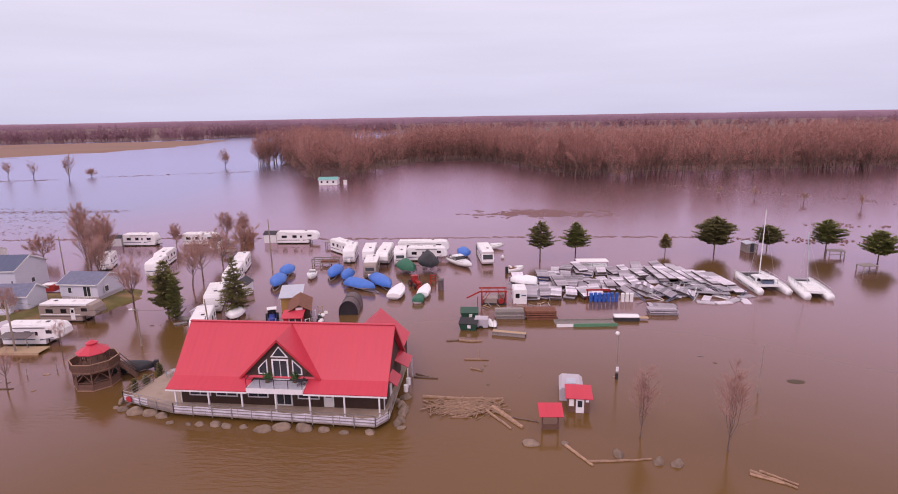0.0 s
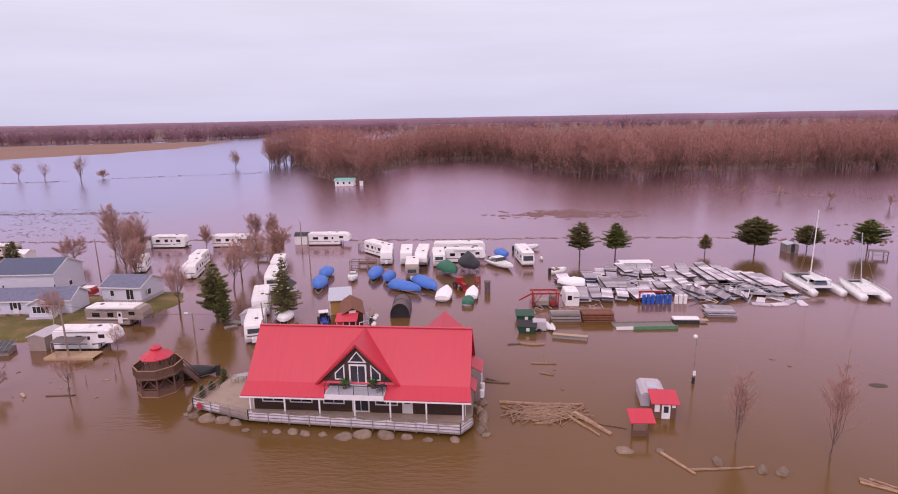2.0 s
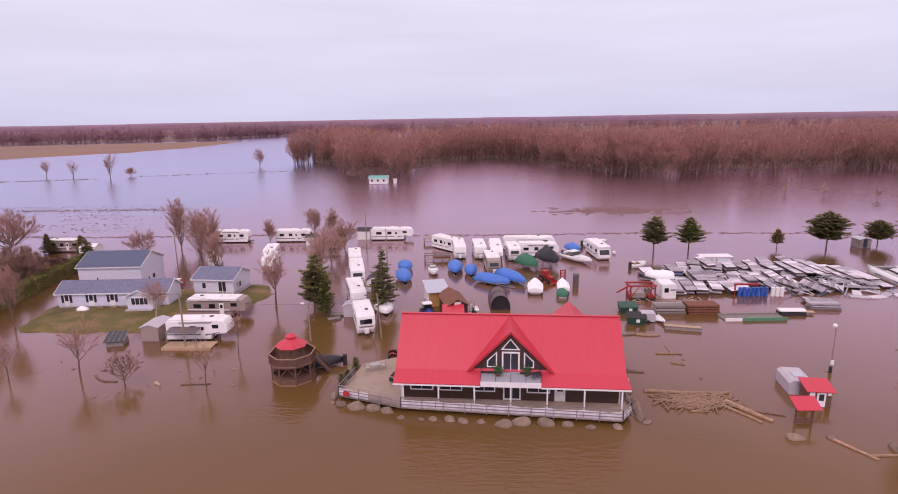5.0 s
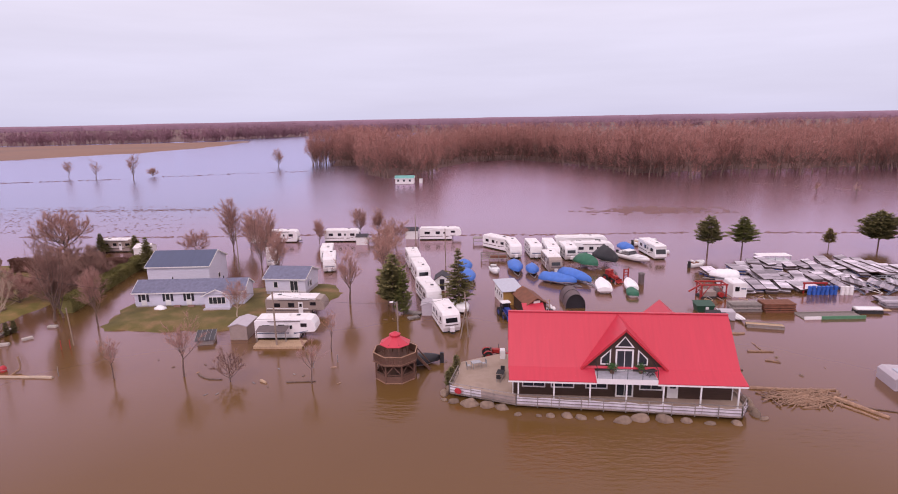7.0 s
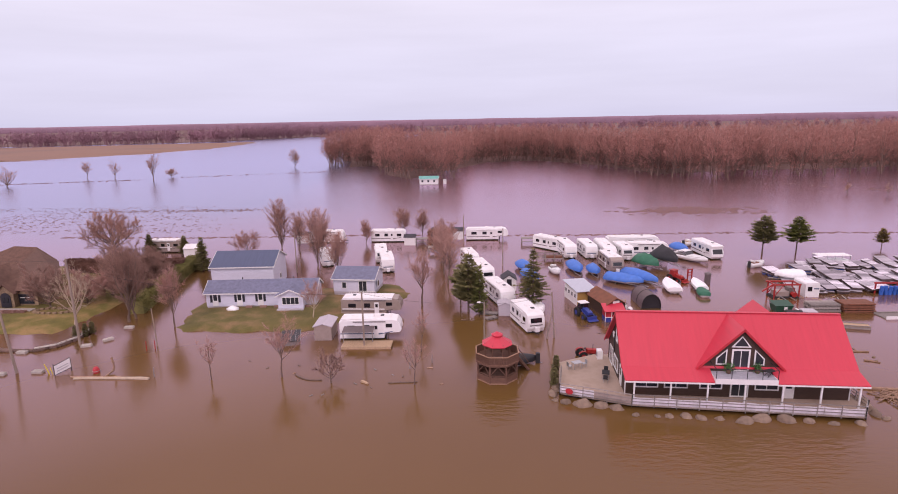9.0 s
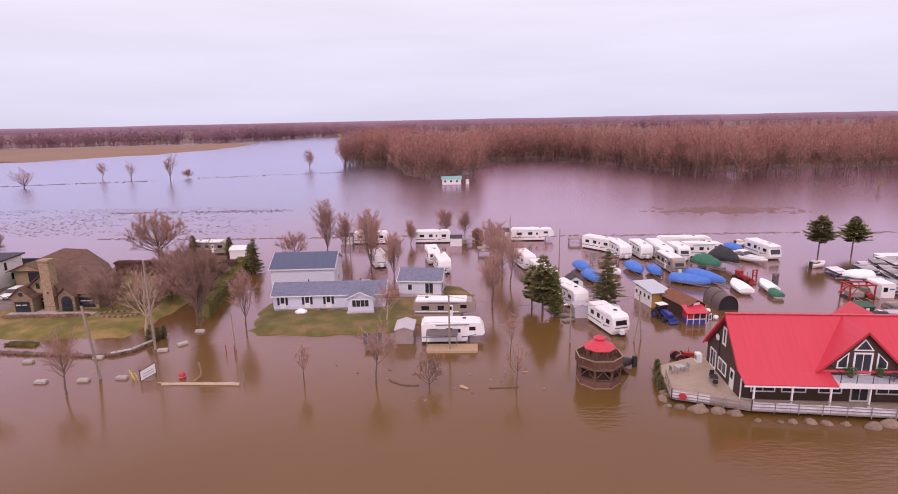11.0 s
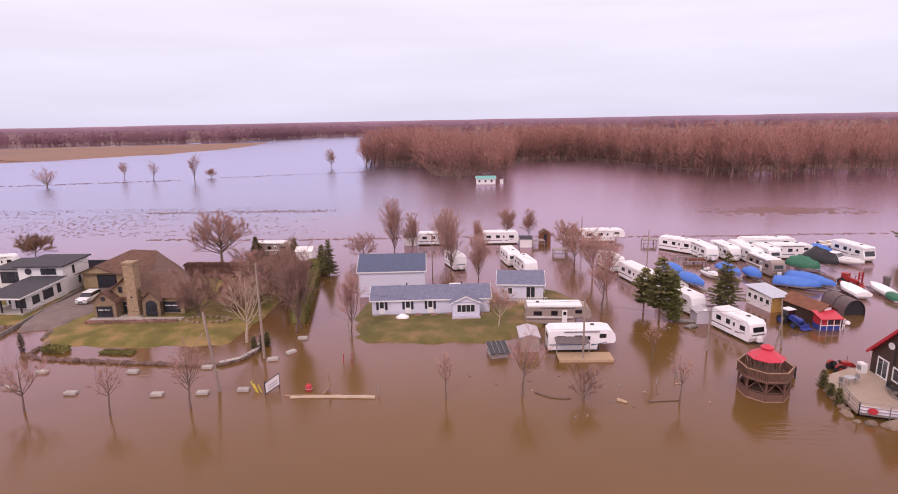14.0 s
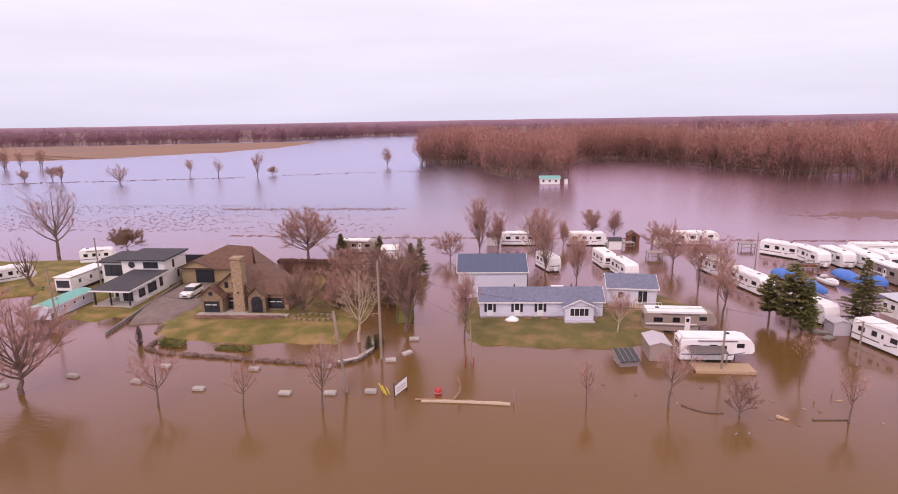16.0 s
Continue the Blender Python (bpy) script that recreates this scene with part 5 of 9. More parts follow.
rv(-20.0, 115.6, -86, 7.4, "trailer", 1)
rv(-16.6, 114.4, -90, 10.2, "fifth", 0)
rv(-17.8, 104.6, -86, 7.8, "trailer", 2, label="beige and white travel trailer with dark windows in the yard")
rv(-13.2, 113.2, -86, 6.2, "trailer", 0)
rv(-9.0, 121.0, 0, 11.2, "fifth", 0)
rv(-7.8, 114.8, 0, 8.4, "fifth", 1)
rv(-112.8, 122.8, 0, 8.0, "trailer", 2, label="pinkish-white trailer half hidden behind leafless trees")
rv(-170.6, 98.6, 55, 6.5, "trailer", 0, label="white trailer on the grassy yard")
rv(-164.6, 113.0, 22, 6.0, "trailer", 3, label="white trailer on the grassy yard")
rv(4.3, 114.4, -84, 8.4, "motorhome", 0, label="tall white motorhome parked in the flood")


# ---- boats ----
def hull_rings(L, B, H, keel=0.35, bow=0.5, n=9):
    """Cross-sections of a planing hull, stern at -x, bow at +x."""
    rings = []
    for i in range(n):
        u = i / (n - 1)
        x = -L / 2 + L * u
        half = B / 2 * (0.9 + 0.1 * math.sin(math.pi * min(u * 1.4, 1))) * (1 - max(0, (u - 0.45) / 0.55) ** 2.2) + 0.02
        zk = keel * max(0, (u - 0.55) / 0.45) ** 2 * 1.6
        zt = H * (0.86 + 0.14 * u + bow * 0.1 * u * u)
        rings.append([(x, 0, zk), (x, half * 0.8, zk + 0.16 * H + 0.03), (x, half * 0.98, zk * 0.4 + 0.55 * H), (x, half, zt), (x, half - min(0.1, half * 0.5), zt + 0.02),
                      (x, -half + min(0.1, half * 0.5), zt + 0.02), (x, -half, zt), (x, -half * 0.98, zk * 0.4 + 0.55 * H), (x, -half * 0.8, zk + 0.16 * H + 0.03)])
    return rings


def cover_rings(L, B, H, hump=0.55, seed=0, n=11):
    r = random.Random(seed)
    rings = []
    for i in range(n):
        u = i / (n - 1)
        x = -L / 2 - 0.04 + (L + 0.06) * u
        half = (B / 2 + 0.05) * (0.9 + 0.1 * math.sin(math.pi * min(u * 1.4, 1))) * (1 - max(0, (u - 0.45) / 0.55) ** 2.2) + 0.05
        zt = H * (0.86 + 0.14 * u)
        top = zt + hump * (math.sin(math.pi * (0.12 + 0.8 * u) ** 0.8) ** 0.7 if u < 0.96 else 0.1) * r.uniform(0.85, 1.1) + 0.05
        rings.append([(x, half * 1.02, zt - 0.34 - 0.14 * r.random()), (x, half * 1.03, zt + 0.02), (x, half * 0.6, (zt + top) / 2 + 0.08), (x, 0, top), (x, -half * 0.6, (zt + top) / 2 + 0.08), (x, -half * 1.03, zt + 0.02), (x, -half * 1.02, zt - 0.34 - 0.14 * r.random())])
    return rings


def covered_boat(x, y, rz, L, cover, label, z=0.2, hump=0.85, seed=0, B=2.5, tilt=0.0, stand=True, crisp=False):
    t = thing("covered_boat", x, y, z, rz, label, "boat", "stored boats")
    t.matrix_world = pose(x, y, z, 0, tilt, rz)
    part("hull", Geo().loft(hull_rings(L, B, 0.9)), M_HULL, t, smooth=True)
    part("cover", Geo().loft(cover_rings(L, B, 0.92, hump, seed), closed=False, caps=True), cover, t, smooth=not crisp)
    if stand:
        part("boat_trailer", Geo().bar((-L / 2, 0.6, 0.02), (L / 2 - 0.6, 0.5, 0.02), 0.09, 0.12).bar((-L / 2, -0.6, 0.02), (L / 2 - 0.6, -0.5, 0.02), 0.09, 0.12)
             .bar((L / 2 - 0.7, 0.5, 0.02), (L / 2 + 1.0, 0, -0.02), 0.08, 0.1).bar((L / 2 - 0.7, -0.5, 0.02), (L / 2 + 1.0, 0, -0.02), 0.08, 0.1)
             .box(-L * 0.2, -L * 0.2 + 0.1, -0.9, 0.9, -0.6, 0.05), M_METAL, t)
    return t


BLUE = "white motor boat under a blue tarpaulin cover"
covered_boat(-34.2, 104.0, -81, 5.0, M_BLUECOVER, BLUE, seed=1)
covered_boat(-33.7, 97.0, -80, 6.2, M_BLUECOVER, BLUE, seed=2)
covered_boat(-24.7, 103.0, -88, 6.4, M_BLUECOVER, BLUE, seed=3)
covered_boat(-21.8, 100.6, -90, 4.4, M_BLUECOVER, BLUE, seed=4, B=2.1)
covered_boat(-17.9, 94.6, -38, 6.6, M_BLUECOVER, BLUE, seed=5, B=2.8)
covered_boat(-14.5, 96.4, -62, 7.6, M_BLUECOVER, BLUE, seed=6, B=2.8)
covered_boat(-10.8, 104.6, -62, 5.4, M_GREENCOVER, "motor boat under a green cover", hump=1.5, seed=7, B=3.0, z=0.55)
covered_boat(-6.8, 105.8, -78, 6.4, M_BLACKCOVER, "large boat under a black cover peaked like a tent", hump=2.0, seed=8, B=3.7, z=1.1)
covered_boat(-11.2, 91.4, 84, 6.4, M_SHRINK, "small boat wrapped in white plastic", hump=0.45, seed=9, B=2.3, z=0.1, crisp=True)
covered_boat(-6.6, 91.6, 84, 5.4, M_SHRINK, "small boat wrapped in white plastic", hump=0.35, seed=10, B=1.8, z=0.1, crisp=True)
covered_boat(0.0, 117.0, -80, 5.0, M_BLUECOVER, BLUE, seed=11, z=0.35)
covered_boat(-34.9, 80.8, -75, 4.8, M_SHRINK, "small boat wrapped in white plastic under a spruce", hump=0.4, seed=12, z=0.0)
moored = covered_boat(-39.6, 62.1, 6, 5.0, M_BLACKCOVER, "dark motor boat under a black cover moored by the gazebo", hump=0.45, seed=13, z=-0.1, B=2.2, stand=False)
part("outboard_motor", Geo().loft([[(2.45, -0.2, z0), (2.9, -0.2, z0), (2.9, 0.2, z0), (2.45, 0.2, z0)] for z0 in (0.1, 0.8, 1.35)]), M_DARK, moored)


def open_boat(x, y, rz, L, label, z=0.2, B=2.3, cabin=True, trim=None, name="motor_boat"):
    t = thing(name, x, y, z, rz, label, "boat", "stored boats")
    part("hull", Geo().loft(hull_rings(L, B, 1.05)), M_HULL, t, smooth=True)
    part("deck", Geo().loft([[(u * L, -B * 0.42 * k, 1.09 + c), (u * L, B * 0.42 * k, 1.09 + c), (u * L, B * 0.3 * k, 1.2 + c), (u * L, -B * 0.3 * k, 1.2 + c)] for u, k, c in ((0.0, 1, 0), (0.2, 0.8, 0.04), (0.36, 0.45, 0.07), (0.44, 0.1, 0.05))]), M_HULL, t)
    part("cockpit", Geo().box(-L * 0.44, -L * 0.06, -B * 0.36, B * 0.36, 0.9, 1.11), trim or M_STRIPE, t)
    if cabin:
        part("windscreen", Geo().hexa([(0.0, -B * 0.38, 1.2), (0.0, B * 0.38, 1.2), (0.1, B * 0.36, 1.2), (0.1, -B * 0.36, 1.2), (-0.5, -B * 0.34, 1.75), (-0.5, B * 0.34, 1.75), (-0.44, B * 0.33, 1.75), (-0.44, -B * 0.33, 1.75)]), M_TINT, t)
        part("hardtop", Geo().slab([(-L * 0.25, -B * 0.36, 1.85), (-0.35, -B * 0.36, 1.85), (-0.35, B * 0.36, 1.85), (-L * 0.25, B * 0.36, 1.85)], 0.06), M_HULL, t)
        for s in (-1, 1):
            part("strut", Geo().bar((-L * 0.24, s * B * 0.35, 1.1), (-L * 0.24, s * B * 0.35, 1.82), 0.05, 0.05), M_METAL, t)
    part("outboard_motor", Geo().loft([[(-L / 2 - 0.45, -0.2, z0), (-L / 2 - 0.05, -0.2, z0), (-L / 2 - 0.05, 0.2, z0), (-L / 2 - 0.45, 0.2, z0)] for z0 in (0.1, 0.8, 1.3)]), M_DARK, t)
    part("seat", Geo().box(-L * 0.38, -L * 0.3, -B * 0.3, B * 0.3, 1.1, 1.4), M_WHITE, t)
    return t


open_boat(-0.7, 110.2, -58, 8.0, "white cabin cruiser among the stored boats", 0.05, 2.9)
open_boat(-28.7, 101.6, -82, 4.2, "small white open boat with a dark cockpit", -0.1, 1.8, False)
open_boat(5.9, 124.0, 20, 6.2, "white open boat floating by the drowned bank", 0.0, 2.2, False, M_LWOOD)


def catamaran(x, y, rz, L, W, mast, label, cabin=True):
    t = thing("catamaran", x, y, 0, rz, label, "boat", "catamarans")
    for s in (-1, 1):
        rings = []
        for i in range(9):
            u = i / 8
            half = (0.72 if cabin else 0.8) * (1 - max(0, (u - 0.5) / 0.5) ** 2) * (1 - 0.25 * max(0, (0.25 - u) / 0.25)) + 0.02
            xx = -L / 2 + L * u
            zt = 1.15 + 0.35 * u * u - (0.35 * max(0, (0.2 - u) / 0.2))
            rings.append([(xx, s * (W / 2 - 0.55) + k * half, z) for k, z in ((0, -0.3), (0.75, 0.1), (1, 0.7), (0.85, zt), (-0.85, zt), (-1, 0.7), (-0.75, 0.1))])
        part("hull", Geo().loft(rings), M_HULL, t, smooth=True)
    part("bridge_deck", Geo().box(-L * (0.3 if cabin else 0.38), L * (0.18 if cabin else 0.26), -W / 2 + 0.9, W / 2 - 0.9, 0.8, 1.2), M_HULL, t)
    rails = Geo()
    for s in (-1, 1):
        for k in range(6):
            x0 = -L * 0.42 + L * 0.16 * k
            rails.tube((x0, s * (W / 2 - 0.25), 1.1), (x0, s * (W / 2 - 0.25), 1.85), 0.02, n=4)
        rails.tube((-L * 0.42, s * (W / 2 - 0.25), 1.82), (L * 0.38, s * (W / 2 - 0.25), 1.92), 0.018, n=4)
        part("side_stripe", Geo().box(-L * 0.42, L * 0.2, s * (W / 2 + 0.17) - 0.01, s * (W / 2 + 0.17) + 0.01, 0.62, 0.78) if cabin else Geo().box(-L * 0.3, L * 0.1, s * (W / 2 + 0.24) - 0.01, s * (W / 2 + 0.24) + 0.01, 0.66, 0.74), M_STRIPEBLUE, t)
    part("guard_rail", rails, M_METAL, t)
    part("front_beam", Geo().tube((L * 0.4, -W / 2 + 0.5, 1.3), (L * 0.4, W / 2 - 0.5, 1.3), 0.09), M_METAL, t)
    part("trampoline", Geo().box(L * 0.18, L * 0.39, -W / 2 + 1.0, W / 2 - 1.0, 1.12, 1.15), M_DARK, t)
    if cabin:
        part("cabin", Geo().loft([[(a, -w0, z), (b, -w0 * 0.8, z), (b, w0 * 0.8, z), (a, w0, z)] for a, b, w0, z in ((-L * 0.16, L * 0.17, W * 0.3, 1.15), (-L * 0.16, L * 0.12, W * 0.28, 1.6), (-L * 0.15, L * 0.05, W * 0.25, 2.0))]), M_HULL, t)
        part("cabin_window", Geo().loft([[(a, -w0, z), (b, -w0 * 0.8, z), (b, w0 * 0.8, z), (a, w0, z)] for a, b, w0, z in ((-L * 0.14, L * 0.152, W * 0.297, 1.35), (-L * 0.14, L * 0.115, W * 0.287, 1.68))]), M_TINT, t)
        part("saloon_door", Geo().box(-L * 0.16 - 0.03, -L * 0.16, -0.45, 0.35, 1.2, 1.92), M_TINT, t)
        for y0 in (-1.35, 0.6):
            part("saloon_window", Geo().box(-L * 0.16 - 0.03, -L * 0.16, y0, y0 + 0.75, 1.4, 1.82), M_TINT, t)
        part("cockpit_roof", Geo().slab([(-L * 0.3, -W * 0.25, 2.15), (-L * 0.12, -W * 0.25, 2.15), (-L * 0.12, W * 0.25, 2.15), (-L * 0.3, W * 0.25, 2.15)], 0.07), M_HULL, t)
        for y0 in (-W * 0.24, W * 0.24):
            part("roof_post", Geo().tube((-L * 0.29, y0, 1.15), (-L * 0.29, y0, 2.1), 0.04, n=6), M_METAL, t)
        part("helm_seat", Geo().box(-L * 0.27, -L * 0.2, -0.9, 0.9, 1.15, 1.65), M_STRIPEBLUE, t)
    else:
        part("cockpit", Geo().box(-L * 0.28, L * 0.0, -W * 0.22, W * 0.22, 1.15, 1.25), M_WHITE, t)
        part("coaming", Geo().box(-L * 0.05, L * 0.1, -W * 0.24, W * 0.24, 1.15, 1.5), M_HULL, t)
    mx = L * 0.06
    part("mast", Geo().tube((mx, 0, 1.2), (mx - mast[1], 0, mast[0]), 0.10, 0.07, 8), M_METAL if not cabin else M_WHITE, t)
    part("boom", Geo().tube((mx, 0, 2.3), (mx - L * 0.3, 0, 2.4), 0.1, 0.08, 6), M_WHITE, t)
    sh = Geo()
    for p in ((L * 0.4, 0, 1.3), (mx - 0.8, W / 2 - 0.5, 1.3), (mx - 0.8, -W / 2 + 0.5, 1.3)):
        sh.tube(p, (mx - mast[1] * 0.95, 0, mast[0] * 0.93), 0.012, n=3)
    part("rigging", sh, M_METAL, t)
    return t


catamaran(51.0, 95.2, 88, 10.4, 5.6, (13.2, 0.0), "large white sailing catamaran with a tall mast beside the docks")
catamaran(57.0, 91.6, 80, 8.8, 4.4, (9.6, -2.0), "smaller white catamaran with a leaning mast", False)


# ---- trees ----
def tree_geo(seed, h, spread, limbs=11, subs=5, twigs=7, trunk_r=0.16, lift=0.55, fork=0.3, twig_r=0.018, twig_len=1.0, flat=False):
    """A leafless tree whose limbs fan out from the fork and bend upwards: trunk and limbs in one mesh, the fine twigs in another."""
    r = random.Random(seed)
    wood, fine = Geo(), Geo()
    trunk_r *= 0.85
    up = Vector((0, 0, 1))

    def any_way(k):
        return Vector((r.uniform(-k, k), r.uniform(-k, k), r.uniform(-k, k)))
    low = Vector((r.uniform(-0.03, 0.03) * h, r.uniform(-0.03, 0.03) * h, h * fork))
    top = Vector((low.x * 2.2, low.y * 2.2, h * 0.93))
    knee = Vector((low.x * 0.2, low.y * 0.2, h * fork * 0.5)) + Vector((r.uniform(-0.5, 0.5), r.uniform(-0.5, 0.5), 0)) * trunk_r
    sides = 4 if flat else 7
    wood.tube((0, 0, -1.0), knee, trunk_r * 1.15, trunk_r * 0.95, sides, False)
    wood.tube(knee, low, trunk_r * 0.95, trunk_r * 0.78, sides, False)
    wood.tube(low, low.lerp(top, 0.5), trunk_r * 0.6, trunk_r * 0.34, sides - 1, False)
    wood.tube(low.lerp(top, 0.5), top, trunk_r * 0.34, trunk_r * 0.06, sides - 1, False)
    el0 = math.radians(6 + 32 * min(lift, 0.8) + 100 * max(0.0, lift - 0.8))
    el1 = math.radians(84)
    rise = h - low.z

    def spray(q, q2, d, count):
        for _ in range(count):
            s = q.lerp(q2, 0.12 + 0.88 * r.random())
            e = (d + any_way(1.2 if flat else 0.75) + up * 0.2).normalized()
            end = s + e * twig_len * r.uniform(0.4, 1.0)
            o = e.orthogonal().normalized() * twig_r
            if flat:
                o.rotate(Euler((0, 0, r.uniform(0, 3))))
                fine.add([s + o, s - o, end], [(0, 1, 2)])
            else:
                o2 = e.cross(o)
                fine.add([s + o, s - o * 0.5 + o2 * 0.87, s - o * 0.5 - o2 * 0.87, end], [(0, 1, 3), (1, 2, 3), (2, 0, 3)])
            for _ in range(1 if flat else 3):
                s2 = s.lerp(end, r.uniform(0.2, 0.9))
                e3 = (e + any_way(0.8) + up * 0.15).normalized()
                fine.add([s2 + o * 0.6, s2 - o * 0.6, s2 + e3 * twig_len * r.uniform(0.3, 0.6)], [(0, 1, 2)])

    for i in range(limbs):
        u = (i + r.random()) / limbs
        az = i * 2.4 + r.uniform(-0.5, 0.5)
        el = el0 + (el1 - el0) * u
        out = Vector((math.cos(az), math.sin(az), 0))
        base = low.lerp(top, 0.5 * u * r.uniform(0.3, 1.0))
        tip = low + (out * spread * math.cos(el) ** 0.7 + up * rise * math.sin(el) ** 0.9) * r.uniform(0.62, 1.06)
        span = (tip - base).length
        bend = base.lerp(tip, 0.5) + out * span * 0.13 - up * span * 0.06 + any_way(0.06) * span

        def along(w):
            return base * (1 - w) ** 2 + bend * 2 * w * (1 - w) + tip * w * w
        r0 = trunk_r * (0.5 - 0.26 * u)
        steps = (0.0, 0.5, 1.0) if flat else (0.0, 0.3, 0.65, 1.0)
        for a, b in zip(steps, steps[1:]):
            wood.tube(along(a), along(b), r0 * (1 - 0.88 * a), r0 * (1 - 0.88 * b), 3 if flat else 5, False)
        for k in range(subs):
            w = 0.2 + 0.78 * (k + r.random()) / subs
            q = along(w)
            tan = (along(min(1, w + 0.05)) - along(w - 0.05)).normalized()
            side = any_way(1.0)
            side = (side - tan * side.dot(tan)).normalized()
            d = (tan * 0.85 + side * 0.75 + up * 0.2).normalized()
            q2 = q + d * span * (0.38 * (1 - w) + 0.17) * r.uniform(0.55, 1.4)
            q2.z = min(q2.z, h * 1.02)
            wood.tube(q, q2, r0 * 0.3 * (1 - 0.6 * w), r0 * 0.05, 3, False)
            spray(q, q2, d, twigs)
    return wood, fine


def bare_tree(x, y, seed, h, spread, label, bark=None, twig=None, name="bare_tree", group="", **kw):
    kw["twigs"] = int(kw.get("twigs", 7) * 3.2)
    kw["twig_r"] = kw.get("twig_r", 0.018) * 0.8
    wood, fine = tree_geo(seed, h, spread, **kw)
    t = thing(name, x, y, 0, (seed * 47) % 360, label, "tree", group)
    part("trunk", wood, bark or M_BARK, t)
    me = bpy.data.meshes.new("crown")
    me.from_pydata(fine.v, [], fine.f)
    me.materials.append(twig or M_TWIG)
    new("crown", me).parent = t
    return t


def conifer(x, y, seed, h, spread, label, base=0.18, needles=None, power=0.8, droop=0.1, whorls=17, name="conifer", group="", clump=0.5):
    """A spruce or pine: trunk, boughs in whorls, and needle sprays along each bough."""
    r = random.Random(seed)
    t = thing(name, x, y, 0, (seed * 71) % 360, label, "tree", group)
    wood, leaf = Geo(), Geo()
    wood.tube((0, 0, -1), (0, 0, h * 0.97), 0.03 * h * 0.6 + 0.04, 0.02, 7, False)
    for i in range(whorls):
        u = i / (whorls - 1)
        z = h * (base + (0.985 - base) * u)
        rad = spread * (1 - u) ** power * r.uniform(0.72, 1.15) + 0.12
        if u < 0.12:
            rad *= 0.8
        nb = 11 if u < 0.7 else 7
        for b in range(nb):
            az = b * 6.283 / nb + i * 1.1 + r.uniform(-0.25, 0.25)
            ln = rad * r.uniform(0.45, 1.25)
            o = Vector((math.cos(az), math.sin(az), 0))
            sd = Vector((-o.y, o.x, 0))
            a = Vector((0, 0, z + r.uniform(-0.03, 0.03) * h))
            e = a + o * ln + Vector((0, 0, ln * (0.18 - droop * (1 - u) * 2)))
            wood.tube(a, e, 0.03, 0.008, 3, False)
            m = max(3, int(ln / 0.16))
            for k in range(m):
                w = 0.22 + 0.78 * (k + r.random()) / m
                c = a.lerp(e, w)
                for s in (-1, 1):
                    sz = clump * r.uniform(0.6, 1.15) * (1.05 - 0.45 * w)
                    tip = c + o * sz * 0.8 + sd * s * sz * r.uniform(0.5, 1.0) + Vector((0, 0, r.uniform(-0.25, 0.3) * sz))
                    side = c + o * sz * 0.15 + sd * s * sz * 0.55 + Vector((0, 0, r.uniform(-0.15, 0.25) * sz))
                    leaf.add([c, side, tip, c + o * sz * 0.55 + Vector((0, 0, r.uniform(0, 0.2) * sz))], [(0, 1, 2, 3)])
                leaf.add([c - sd * 0.1, c + sd * 0.1, c + o * clump * 0.5 + Vector((0, 0, clump * r.uniform(0.2, 0.6)))], [(0, 1, 2)])
    part("trunk", wood, M_BARK, t)
    me = bpy.data.meshes.new("crown")
    me.from_pydata(leaf.v, [], leaf.f)
    me.materials.append(needles or M_NEEDLE)
    new("crown", me).parent = t
    return t


def woods(name, spots, seeds, heights, bark, twig, label, wide=0.2, **kw):
    """A wood as one joined mesh: a few tree shapes repeated with turn and size."""
    protos = []
    for s in seeds:
        w, f = tree_geo(s, 1.0 * heights[1], heights[1] * wide, flat=True, **kw)
        vs = np.array([tuple(p) for p in w.v] + [tuple(p) for p in f.v], dtype=np.float32)
        tri = []
        for q in w.f:
            tri.append(q[:3])
            if len(q) == 4:
                tri.append((q[0], q[2], q[3]))
        nw = len(tri)
        tri += [tuple(i + len(w.v) for i in q) for q in f.f]
        protos.append((vs, np.array(tri, dtype=np.int32), nw))
    r = random.Random(9)
    V, F, MI, o = [], [], [], 0
    for x, y in spots:
        vs, tr, nw = protos[r.randrange(len(protos))]
        a, s = r.uniform(0, 6.28), r.uniform(heights[0], heights[2]) / heights[1]
        c, sn = math.cos(a), math.sin(a)
        wd = s * r.uniform(0.85, 1.25)
        V.append(np.stack([x + wd * (c * vs[:, 0] - sn * vs[:, 1]), y + wd * (sn * vs[:, 0] + c * vs[:, 1]), s * vs[:, 2]], 1))
        F.append(tr + o)
        k = np.ones(len(tr), dtype=np.int32)
        k[:nw] = 0
        MI.append(k)
        o += len(vs)
    V, F, MI = np.concatenate(V), np.concatenate(F), np.concatenate(MI)
    me = bpy.data.meshes.new(name)
    me.vertices.add(len(V))
    me.vertices.foreach_set("co", V.ravel())
    me.loops.add(F.size)
    me.loops.foreach_set("vertex_index", F.ravel().astype(np.int32))
    me.polygons.add(len(F))
    me.polygons.foreach_set("loop_start", np.arange(0, F.size, 3, dtype=np.int32))
    me.update(calc_edges=True)
    me.materials.append(bark)
    me.materials.append(twig)
    me.polygons.foreach_set("material_index", MI)
    return tagged(new(name, me), label, "woods", kind="stuff")


